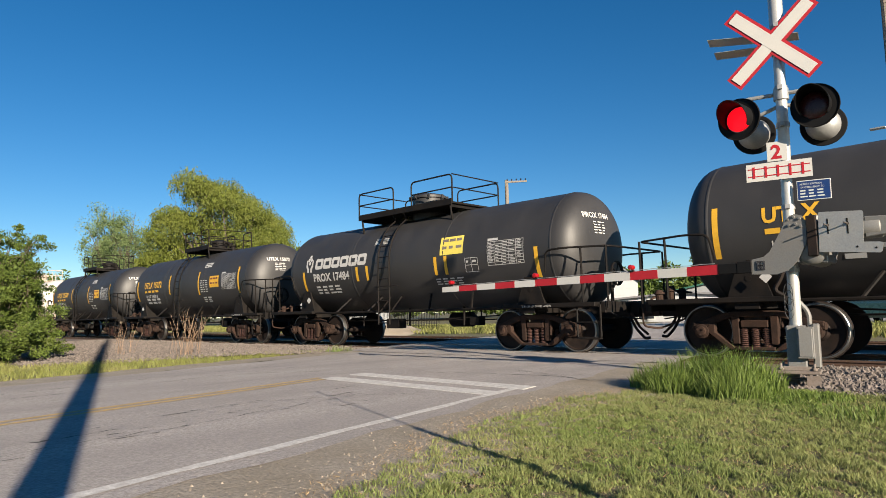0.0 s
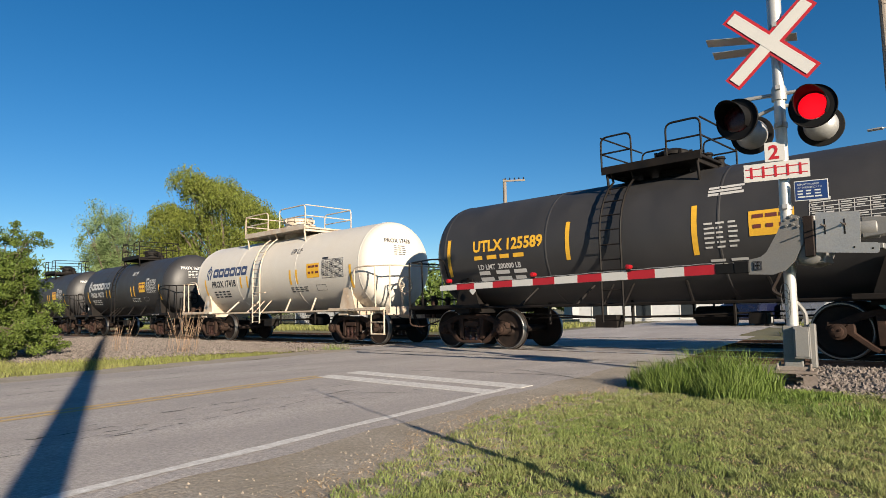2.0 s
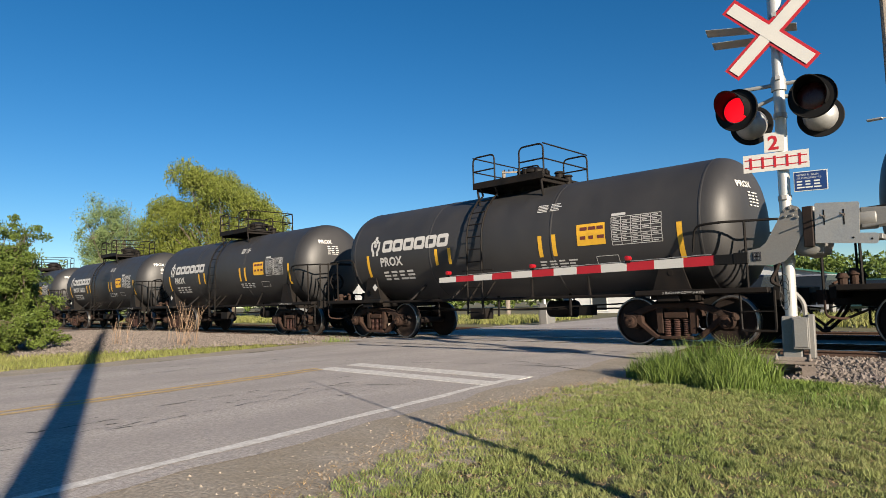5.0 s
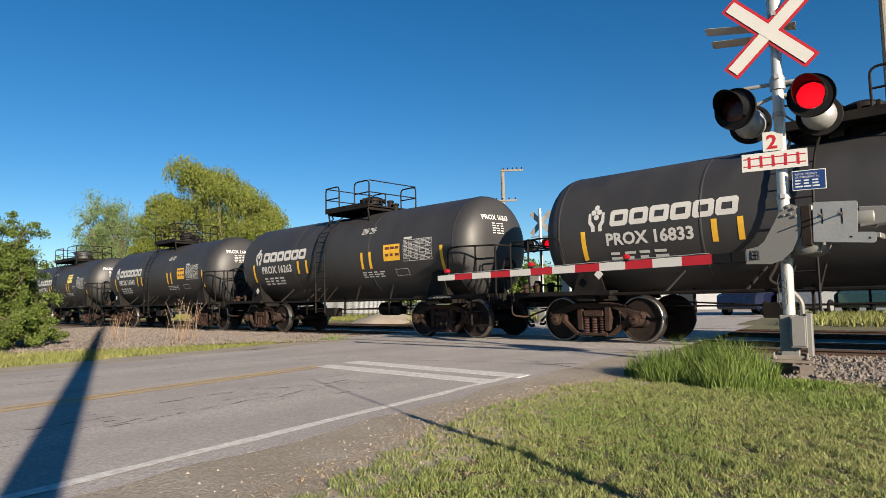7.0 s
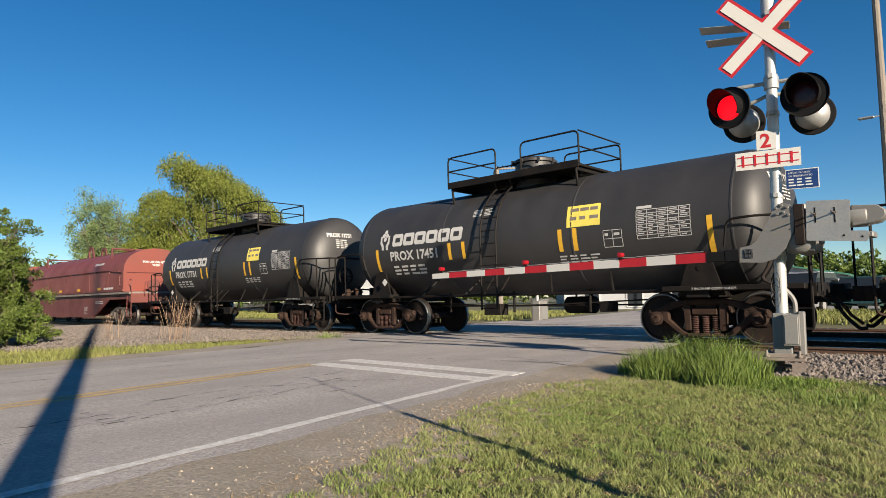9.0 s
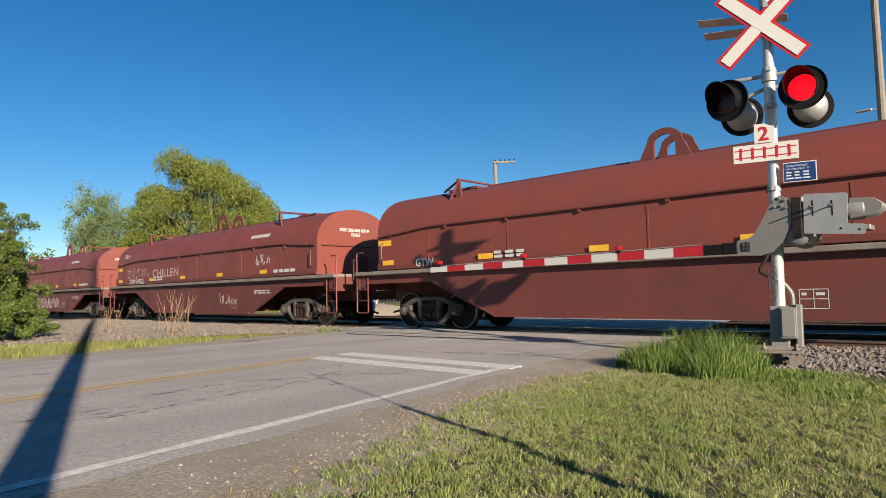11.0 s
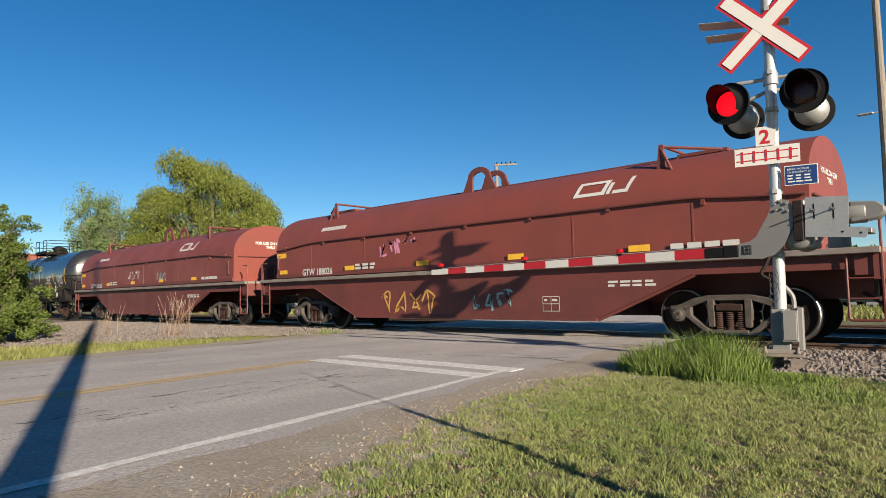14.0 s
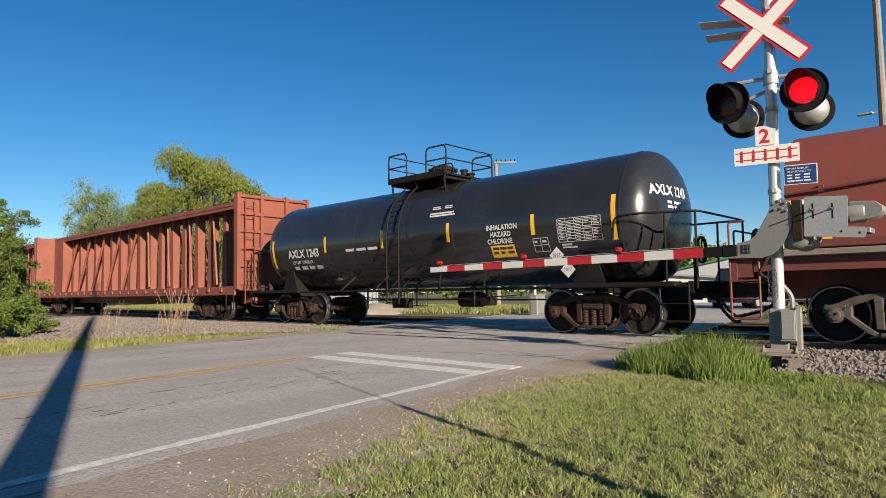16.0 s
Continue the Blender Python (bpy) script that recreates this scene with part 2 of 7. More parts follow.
def thing(name, label, category, group="", m=None, kind=""):
    ob = new(name)
    ob.empty_display_size = 0.3
    if m is not None:
        ob.matrix_basis = m
    return tagged(ob, label, category, group, kind)


def one(name, bm, mat, label, category, group="", kind="", m=None, smooth=35):
    return tagged(put(name, mesh_of(name, bm, mat, smooth), None, m), label, category, group, kind)


CACHE = {}


def shared(key, make):
    if key not in CACHE:
        CACHE[key] = make()
    return CACHE[key]


def lettering(text, height, bold=0.0, squeeze=1.0):
    """Flat outlines of words, centred on the middle of the left edge, as a bmesh in x (along) and y (up)."""
    cu = bpy.data.curves.new("words", "FONT")
    cu.body, cu.size, cu.offset, cu.resolution_u = text, height * 1.37, bold, 2
    ob = bpy.data.objects.new("words", cu)
    scene.collection.objects.link(ob)
    dg = bpy.context.evaluated_depsgraph_get()
    me = bpy.data.meshes.new_from_object(ob.evaluated_get(dg))
    bm = bmesh.new()
    bm.from_mesh(me)
    bpy.data.objects.remove(ob)
    bpy.data.meshes.remove(me)
    bpy.data.curves.remove(cu)
    for v in bm.verts:
        v.co.x *= squeeze
    return bm


def bars(bm, x, y, w, h, rows, cols=1, gap=0.35, seed=1):
    """Unreadable small print: rows of plain bars of uneven length, from the top left corner."""
    rnd = random.Random(seed)
    step = h / rows
    for r in range(rows):
        left = x
        for c in range(cols):
            cw = w / cols
            ln = cw * rnd.uniform(0.55, 0.92)
            y1 = y - r * step
            f = [bm.verts.new(p) for p in ((left, y1 - step * (1 - gap), 0), (left + ln, y1 - step * (1 - gap), 0), (left + ln, y1, 0), (left, y1, 0))]
            bm.faces.new(f)
            left += cw


def quad(bm, x0, y0, x1, y1):
    bm.faces.new([bm.verts.new(p) for p in ((x0, y0, 0), (x1, y0, 0), (x1, y1, 0), (x0, y1, 0))])


def wrap_tank(bm, radius, zc, x=0.0, lift=0.006, bands=0.12):
    """Lays a flat drawing (x along, y = height on the side) round a tank's near side."""
    ys = [v.co.y for v in bm.verts]
    lo, hi = min(ys), max(ys)
    k = lo + bands
    while k < hi:
        bmesh.ops.bisect_plane(bm, geom=bm.verts[:] + bm.edges[:] + bm.faces[:], plane_co=(0, k, 0), plane_no=(0, 1, 0))
        k += bands
    for v in bm.verts:
        a = (v.co.y) / radius
        v.co = Vector((v.co.x + x, -(radius + lift) * math.cos(a), zc + (radius + lift) * math.sin(a)))


def flat_side(bm, y, x=0.0, z=0.0, face=-1):
    for v in bm.verts:
        v.co = Vector((v.co.x * (1 if face < 0 else -1) + x, y, v.co.y + z))


def flat_end(bm, x, y=0.0, z=0.0):
    """On a face that looks towards +x: reads from -y to +y."""
    for v in bm.verts:
        v.co = Vector((x, v.co.x + y, v.co.y + z))


# ---- ground, road, track ----
SLANT = -0.18          # the road leans this much in x for each metre of y


def ground_z(x, y):
    z = -0.045 + 0.03 * noise.noise((x * 0.25, y * 0.25, 0)) + 0.015 * noise.noise((x * 1.3, y * 1.3, 5))
    d = abs(y - 2.1)
    if d < 6.5:
        z += -0.14 * min(1, (6.5 - d) / 1.5) * (0.5 if y < 0 else 1)
    return z


def make_ground():
    bm = bmesh.new()
    xs = [-900, -400, -200, -120, -80] + [-60 + i * 0.75 for i in range(110)] + [30, 60, 120, 300, 900]
    ys = [-300, -120, -60, -30] + [-20 + i * 0.5 for i in range(90)] + [30, 40, 60, 100, 200, 400, 900]
    grid = [[bm.verts.new((x, y, ground_z(x, y))) for x in xs] for y in ys]
    for a, b in zip(grid, grid[1:]):
        for i in range(len(xs) - 1):
            bm.faces.new((a[i], a[i + 1], b[i + 1], b[i]))
    return one("ground", bm, M["soil"], "grassy verge and open land round the crossing", "ground", kind="structure")


def strip(x0, x1, y0, y1, z, step=0.8, slant=SLANT, rag=0.0, seed=3):
    """A sheet along the road between two lines that follow its slant, with ragged sides where asked."""
    bm = bmesh.new()
    n = max(1, int((y1 - y0) / step))
    k = max(1, int((x1 - x0) / 2.5))
    rows = []
    for i in range(n + 1):
        y = y0 + (y1 - y0) * i / n
        o = slant * (y + 9)
        r0, r1 = (rag * noise.noise((y * 1.7, s * 7.3 + seed, 0)) + rag * 0.5 * noise.noise((y * 6, s * 3.1 + seed, 2)) for s in (0, 1))
        rows.append([bm.verts.new((x0 + o + r0 + (x1 - x0 + r1 - r0) * j / k, y, z)) for j in range(k + 1)])
    for a, b in zip(rows, rows[1:]):
        for j in range(k):
            bm.faces.new((a[j], a[j + 1], b[j + 1], b[j]))
    return bm


make_ground()
one("road", strip(-11.25, -3.95, -60, 90, -0.012, 0.4, rag=0.12), M["asphalt"], "worn two-lane asphalt road over the crossing", "road", kind="structure", smooth=0)
one("road_shoulder", strip(-4.1, -2.55, -60, -2.2, -0.016, 0.3, rag=0.3, seed=8), M["gravel"], "pale gravel shoulder beside the road", "shoulder", kind="structure", smooth=0)
one("road_shoulder", strip(-12.3, -11.2, -60, -2.2, -0.016, 0.3, rag=0.3, seed=9), M["gravel"], "pale gravel shoulder beside the far lane", "shoulder", kind="structure", smooth=0)
one("edge_line", strip(-4.28, -4.17, -60, -6.3, -0.007, 0.12, rag=0.03), M["white_line"], "worn white road edge line", "road marking", kind="structure", smooth=0)
for o in (0, 0.2):
    one("centre_line", strip(-7.56 + o, -7.46 + o, -60, -6.95, -0.007, 0.3, rag=0.012), M["yellow_line"], "worn yellow centre line on the asphalt", "road marking", kind="structure", smooth=0)
for y0, y1 in ((-6.42, -6.1), (-7.02, -6.72)):
    bm = bmesh.new()
    prism(bm, [(-7.75 - 0.18 * (y0 + 7), y0), (-4.55, y0 - 0.05), (-4.6, y1 - 0.05), (-7.75 - 0.18 * (y1 + 7), y1)], -0.011, -0.006, "xy")
    one("stop_line", bm, M["white_line"], "worn white stop bar across the lane", "road marking", kind="structure", smooth=0)


def rails(y):
    t = thing("railway_track", "steel rails on dark wooden ties in ballast", "railway track", "tracks", kind="structure")
    prof = [(-0.07, -0.17), (0.07, -0.17), (0.07, -0.155), (0.012, -0.13), (0.012, -0.045), (0.036, -0.035), (0.036, -0.004), (-0.036, -0.004), (-0.036, -0.035), (-0.012, -0.045), (-0.012, -0.13), (-0.07, -0.155)]
    for s in (-0.753, 0.753):
        bm = bmesh.new()
        prism(bm, [(y + s + a, b) for a, b in prof], -170, 60, "yz")
        r = part("rail", bm, M["rail"], t)
        bm = bmesh.new()
        box(bm, (-55, y + s, -0.002), (230, 0.05, 0.005))
        part("rail_head", bm, M["rail_top"], r, "polished running surface")
    return t


TRACKS = [rails(0.0), rails(4.3)]
bm = bmesh.new()
xs = [-170 + i for i in range(231)]
rows = []
for y, z in ((-4.6, -0.2), (-3.0, -0.15), (-1.9, -0.1), (2.15, -0.12), (6.2, -0.1), (8.0, -0.25)):
    rows.append([bm.verts.new((x, y + 0.25 * noise.noise((x * 0.5, y, 0)), z + 0.02 * noise.noise((x, y, 3)))) for x in xs])
for a, b in zip(rows, rows[1:]):
    for i in range(len(xs) - 1):
        bm.faces.new((a[i], a[i + 1], b[i + 1], b[i]))
one("ballast_bed", bm, M["ballast"], "grey-brown crushed stone bed under both tracks", "ballast", kind="structure")
# the gravelly bank between the roadside grass and the line
bm = bmesh.new()
xs = [-90 + i * 0.6 for i in range(128)]
rows = []
for y in [-11 + 0.5 * i for i in range(16)]:
    rows.append([bm.verts.new((x, y, ground_z(x, y) + (0.02 if x < -15 - 0.0 * y else 0.01) + 0.05 * max(0, min(1, (y + 8.5) / 3)))) for x in xs])
for a, b in zip(rows, rows[1:]):
    for i in range(len(xs) - 1):
        x, y = a[i].co.x, a[i].co.y
        if x < -14.6 - 0.28 * (-5.7 - y) * 1.0 - 0.5 + 0.6 * noise.noise((x, y, 1)) or (y > -5.5 and x < -13.0):
            bm.faces.new((a[i], a[i + 1], b[i + 1], b[i]))
for v in [v for v in bm.verts if not v.link_faces]:
    bm.verts.remove(v)
one("gravel_bank", bm, M["ballast"], "grey-brown gravel bank beside the line", "gravel", kind="structure")
# asphalt panels between the rails at the crossing
for y0, y1 in ((-2.4, -0.83), (-0.66, 0.66), (0.83, 3.46), (3.63, 4.97), (5.13, 7.2)):
    one("crossing_panel", strip(-12.2, -3.4, y0, y1, -0.006, 0.3), M["asphalt"], "asphalt crossing surface beside the rails", "crossing panel", kind="structure", smooth=0)


# ---- the crossing signal ----
def blade(bm_white, bm_red, length, width, angle, y, z):
    """One crossbuck blade: a red sheet with a white field 3 mm proud of it."""
    for bm, l, w, d0, d1 in ((bm_red, length, width, -0.003, 0.0), (bm_white, length - 0.075, width - 0.075, -0.012, -0.003)):
        vs = []
        for d in (d0, d1):
            for a, b in ((-l / 2, -w / 2), (l / 2, -w / 2), (l / 2, w / 2), (-l / 2, w / 2)):
                c, s = math.cos(angle), math.sin(angle)
                vs.append(bm.verts.new((a * c - b * s - 0.056, y + d, z + a * s + b * c)))
        for f in ((0, 1, 2, 3), (7, 6, 5, 4), (0, 4, 5, 1), (1, 5, 6, 2), (2, 6, 7, 3), (3, 7, 4, 0)):
            bm.faces.new([vs[i] for i in f])


def lamp_parts(parent, x, y, z, face, keyed, yaw=0):
    """A flashing-light unit: black backing disc, housing, lens and visor, looking along face (-1 towards the camera's side)."""
    m = pose(x, y, z, 0, 0, yaw if face < 0 else 180 + yaw)

    def backing():
        bm = bmesh.new()
        prof = [(0.0, 0.158), (-0.012, 0.16), (-0.012, 0.236), (-0.026, 0.25), (0.0, 0.254), (0.006, 0.247), (0.006, 0.158)]
        lathe(bm, prof, 40, "y", closed=True)
        return mesh_of("backing", bm, M["matt_black"])
    b = put("backing", shared("lamp_backing", backing), parent, m, "round black backing disc")

    def housing():
        bm = bmesh.new()
        lathe(bm, [(0.008, 0.19), (0.06, 0.19), (0.14, 0.17), (0.19, 0.12), (0.21, 0.05), (0.212, 0.01)], 28, "y")
        return mesh_of("housing", bm, M["alu"])
    put("housing", shared("lamp_housing", housing), b, None, "pale grey metal lamp housing")

    def visor():
        bm = bmesh.new()
        n = 24
        rings = []
        for r in (0.172, 0.165):
            for front in (0, 1):
                ring = []
                for k in range(n + 1):
                    a = radians(-40 + 260 * k / n)
                    length = 0.05 + 0.27 * max(0.0, math.sin(a) * 0.5 + 0.5)
                    ring.append(bm.verts.new((math.cos(a) * r, -0.012 - (length if front else 0), math.sin(a) * r)))
                rings.append(ring)
        a, b2, c, d = rings
        for p, q in ((a, b2), (b2, d), (d, c), (c, a)):
            for k in range(n):
                bm.faces.new((p[k], p[k + 1], q[k + 1], q[k]))
        return mesh_of("visor", bm, M["matt_black"])
    put("visor", shared("lamp_visor", visor), b)

    def lens(mat, depth):
        bm = bmesh.new()
        lathe(bm, [(depth + (0.02 if depth == 0.0 else 0.0), 0.155 if depth == 0.0 else 0.148), (depth, 0.154 if depth == 0.0 else 0.147), (depth - 0.008, 0.14), (depth - 0.016, 0.08), (depth - 0.018, 0.01)], 32, "y")
        return mesh_of("lens", bm, mat)
    if keyed:
        put("lamp", shared("lamp_lit", lambda: lens(M["lamp_red"], -0.004)), b, None, "lit red lamp")
        # added disc in unlit-lens colour; hides the always glowing lamp between flashes
        sh = put("shutter", shared("lamp_shutter", lambda: lens(M["lens_dark"], 0.0)), b, pose(0, -0.02, 0), "added dark red disc standing for the unlit lens")
        return sh
    put("lamp", shared("lamp_dark", lambda: lens(M["lens_dark"], -0.004)), b)


def gate_signal():
    t = thing("crossing_signal", "silver crossing signal mast with crossbuck, red lamps and lowered gate", "crossing signal", m=pose(-2.25, -4.21, 0, 0, 0.65, 11))
    bm = bmesh.new()
    lathe(bm, [(0.6, 0.066), (4.28, 0.062), (4.29, 0.08), (4.85, 0.08), (4.9, 0.05)], 24, "z")
    part("mast", bm, M["mast"], t)
    bm = bmesh.new()
    lathe(bm, [(-0.03, 0.075), (0.03, 0.075)], 20, "z")
    box(bm, (0.0, -0.085, 0), (0.05, 0.06, 0.05))
    ring = mesh_of("clamp", bm, M["alu"])
    for z in (1.3, 2.05, 3.05, 3.5, 3.95, 4.28):
        put("clamp", ring, t, pose(0, 0, z))
    # crossbuck towards the road, and the bare back of the one that looks the other way
    w, r = bmesh.new(), bmesh.new()
    blade(w, r, 1.25, 0.215, radians(45), -0.105, 4.06)
    red = part("crossbuck", r, M["sign_red"], t, "white crossbuck blades edged in red", smooth=0)
    part("white_field", w, M["sign_white"], red, smooth=0)
    w, r = bmesh.new(), bmesh.new()
    blade(w, r, 1.25, 0.215, radians(-45), -0.107, 4.06)
    red = part("crossbuck", r, M["sign_red"], t, "white crossbuck blades edged in red", smooth=0)
    part("white_field", w, M["sign_white"], red, smooth=0)
    for x, z, length, slope in ((-0.31, 4.3, 1.06, 8.5), (-0.36, 4.15, 0.8, 5.0)):
        bm = bmesh.new()
        box(bm, (0, 0, 0), (length, 0.006, 0.2))
        bevel(bm, 0.002)
        part("rear_crossbuck", bm, M["mast"], t, "bare metal back of the rear crossbuck", smooth=0, m=pose(x, 0.3, z, 82, slope, 0))
    # lamps on their cross arm
    bm = bmesh.new()
    tube(bm, bent([(-0.4, 0.0, 3.36), (-0.4, 0.0, 3.44), (0.37, 0.0, 3.44), (0.37, 0.0, 3.36)], 0.05), 0.024, 8)
    tube(bm, [(-0.38, 0.05, 3.18), (0.0, 0.05, 3.32), (0.36, 0.05, 3.22)], 0.024, 8)
    lathe(bm, [(3.36, 0.085), (3.5, 0.085)], 20, "z")
    part("cross_arm", bm, M["alu"], t)
    shutters = []
    for x, z, back, back_z, yaw in ((-0.443, 3.134, -0.356, 3.071, -17), (0.354, 3.158, 0.407, 3.066, -7)):
        shutters.append(lamp_parts(t, x, -0.27, z, -1, True, yaw))
        lamp_parts(t, back, 0.36, back_z, 1, False)
    # number plate of tracks and the track-symbol plate below it
    bm = bmesh.new()
    box(bm, (-0.073, -0.11, 2.72), (0.22, 0.006, 0.235))
    bevel(bm, 0.002)
    plate = part("track_count_sign", bm, M["sign_white"], t, "white plate with a red figure two", smooth=0)
    bm = lettering("2", 0.17, 0.006)
    for v in bm.verts:
        v.co = Vector((v.co.x - 0.141, -0.116, 2.635 + v.co.y))
    part("figure", bm, M["sign_red"], plate, smooth=0)
    bm = bmesh.new()
    box(bm, (-0.069, -0.11, 2.486), (0.7, 0.006, 0.215))
    plate = part("track_symbol_sign", bm, M["sign_white"], t, "white plate with a red track symbol", smooth=0)
    bm = bmesh.new()
    for z in (2.44, 2.53):
        box(bm, (-0.069, -0.1145, z), (0.66, 0.003, 0.012))
    for k in range(5):
        box(bm, (-0.335 + k * 0.13, -0.1155, 2.486), (0.026, 0.004, 0.14))
    part("symbol", bm, M["sign_red"], plate, smooth=0)
    # blue notice
    bm = bmesh.new()
    box(bm, (0.28, -0.1, 2.217), (0.345, 0.004, 0.235))
    bevel(bm, 0.002)
    plate = part("notice_sign", bm, M["sign_white"], t, "blue notice with small white lettering", smooth=0)
    bm = bmesh.new()
    box(bm, (0.28, -0.1025, 2.217), (0.325, 0.004, 0.215))
    part("blue_field", bm, M["sign_blue"], plate, smooth=0)
    for k, words in enumerate(("REPORT PROBLEM", "OR EMERGENCY TO")):
        bm = lettering(words, 0.022)
        for v in bm.verts:
            v.co = Vector((v.co.x * 0.9 + 0.14, -0.1055, 2.28 - k * 0.037 + v.co.y))
        part("words", bm, M["sign_white"], plate, smooth=0)
    bm = bmesh.new()
    bars(bm, 0.14, 2.222, 0.26, 0.105, 3, 3, 0.55, 4)
    for v in bm.verts:
        v.co = Vector((v.co.x, -0.1055, v.co.y))
    part("small_print", bm, M["sign_white"], plate, smooth=0)
    # base: junction boxes on a flanged foot
    bm = bmesh.new()
    box(bm, (0.0, -0.02, 0.4), (0.2, 0.24, 0.5))
    bevel(bm, 0.012)
    part("junction_base", bm, M["grey_paint"], t)
    bm = bmesh.new()
    box(bm, (0.1, -0.17, 0.46), (0.17, 0.1, 0.36))
    box(bm, (0.1, -0.225, 0.46), (0.14, 0.012, 0.32))
    bevel(bm, 0.008)
    part("access_door", bm, M["grey_paint"], t)
    bm = bmesh.new()
    box(bm, (0.2, 0.0, 0.42), (0.07, 0.24, 0.5))
    bevel(bm, 0.012)
    part("cable_box", bm, M["grey_paint"], t)
    bm = bmesh.new()
    box(bm, (0, 0, 0.12), (0.46, 0.42, 0.035))
    box(bm, (0, 0, 0.03), (0.42, 0.1, 0.03))
    box(bm, (0.0, 0, 0.16), (0.34, 0.3, 0.05))
    for x in (-0.17, 0.17):
        for y in (-0.15, 0.15):
            rod(bm, (x, y, -0.35), (x, y, 0.22), 0.016, 8)
            lathe(bm, [(0.14, 0.03), (0.17, 0.03)], 6, "z", (x, y, 0))
    bevel(bm, 0.006)
    part("flange", bm, M["deck_grey"], t)
    bm = bmesh.new()
    box(bm, (0.1, -0.12, -0.17), (0.02, 0.16, 0.52))
    box(bm, (0.16, -0.2, -0.17), (0.14, 0.012, 0.52))
    box(bm, (-0.1, 0.1, -0.17), (0.2, 0.012, 0.52))
    part("foundation_leg", bm, M["deck_grey"], t)
    bm = bmesh.new()
    tube(bm, bent([(0.14, 0.02, 0.6), (0.14, 0.02, 0.8), (0.05, 0.02, 0.92)], 0.08), 0.026, 8)
    part("conduit", bm, M["grey_paint"], t)
    bm = bmesh.new()
    for k in range(3):
        tube(bm, [(-0.05 + 0.05 * math.sin(a * 0.7 + k), -0.09 - 0.015 * k, 0.85 + 0.14 * k * 0.6 + 0.13 * math.cos(a * 0.7 + k)) for a in range(10)], 0.004, 4)
    part("loose_wire", bm, M["wire"], t)
    return t, shutters


def gate():
    """The barrier: its bracket, counterweight and arm, square to the track."""
    g = thing("crossing_gate", "lowered crossing gate arm with red and white bands", "crossing gate", m=pose(-2.26, -4.21, 0))
    bm = bmesh.new()
    prism(bm, [(-0.344, 1.262), (-0.335, 1.437), (-0.2, 1.461), (-0.13, 1.516), (0.0, 1.74), (0.063, 1.867), (0.11, 1.912), (0.165, 1.928), (0.231, 1.9), (0.275, 1.82), (0.265, 1.59), (0.159, 1.388), (0.052, 1.285), (-0.071, 1.246)], -0.27, -0.245)
    for x, z in ((0.09, 1.87), (0.15, 1.895), (0.21, 1.87), (0.1, 1.8), (0.17, 1.81), (0.22, 1.78)):
        lathe(bm, [(-0.29, 0.014), (-0.27, 0.018)], 6, "y", (x, 0, z))
    bevel(bm, 0.004)
    part("bracket", bm, M["grey_paint"], g)
    bm = bmesh.new()
    box(bm, (-0.24, -0.273, 1.36), (0.1, 0.006, 0.11))
    part("maker_plate", bm, M["black_mark"], g, smooth=0)
    bm = bmesh.new()
    box(bm, (-0.24, -0.277, 1.36), (0.08, 0.004, 0.09))
    part("maker_plate", bm, M["grey_paint"], g, smooth=0)
    for dz in (-0.02, 0.02):
        bm = bmesh.new()
        lathe(bm, [(-0.283, 0.017), (-0.283, 0.028), (-0.278, 0.028), (-0.278, 0.017)], 14, "y", (-0.25, 0, 1.36 + dz), closed=True)
        lathe(bm, [(-0.283, 0.017), (-0.283, 0.028), (-0.278, 0.028), (-0.278, 0.017)], 14, "y", (-0.222, 0, 1.36 + dz), closed=True)
        part("maker_mark", bm, M["black_mark"], g, smooth=0)
    bm = bmesh.new()
    lathe(bm, [(-0.24, 0.1), (-0.22, 0.16), (0.2, 0.18), (0.26, 0.16), (0.28, 0.05)], 28, "y", (0.29, 0, 1.5))
    box(bm, (0.3, 0.0, 1.6), (0.3, 0.36, 0.5))
    box(bm, (0.3, 0.0, 1.88), (0.1, 0.12, 0.08))
    bevel(bm, 0.015)
    part("mechanism_case", bm, M["grey_paint"], g)
    bm = bmesh.new()
    box(bm, (0.325, -0.262, 1.66), (0.1, 0.05, 0.46))
    bevel(bm, 0.006)
    part("bumper", bm, M["wheel"], g, "dark rubber stop")
    bm = bmesh.new()
    prism(bm, [(0.385, 1.47), (0.80, 1.435), (0.95, 1.42), (0.972, 1.435), (0.985, 1.52), (0.96, 1.535), (0.81, 1.548), (0.828, 1.872), (0.815, 1.887), (0.415, 1.918), (0.4, 1.906)], -0.262, -0.25)
    bevel(bm, 0.002)
    plate = part("guard_plate", bm, M["alu"], g)
    for x in (0.485, 0.675):
        bm = bmesh.new()
        box(bm, (x, -0.2635, 1.75 - 0.08 * (x - 0.485)), (0.014, 0.002, 0.17))
        part("slot", bm, M["matt_black"], plate, smooth=0)
        bm = bmesh.new()
        rod(bm, (x, -0.25, 1.76), (x, -0.43, 1.76), 0.008, 8)
        lathe(bm, [(-0.275, 0.018), (-0.262, 0.018)], 6, "y", (x, 0, 1.76))
        part("stud", bm, M["truck_grey"], plate, "long threaded stud")
    for x, z in ((0.75, 1.5), (0.92, 1.475)):
        bm = bmesh.new()
        lathe(bm, [(-0.266, 0.01), (-0.262, 0.012)], 8, "y", (x, 0, z))
        part("bolt", bm, M["matt_black"], plate)
    bm = bmesh.new()
    lathe(bm, [(0.0, 0.05), (0.01, 0.12), (0.22, 0.12), (0.24, 0.07)], 24, "x", (0.74, -0.1, 1.71))
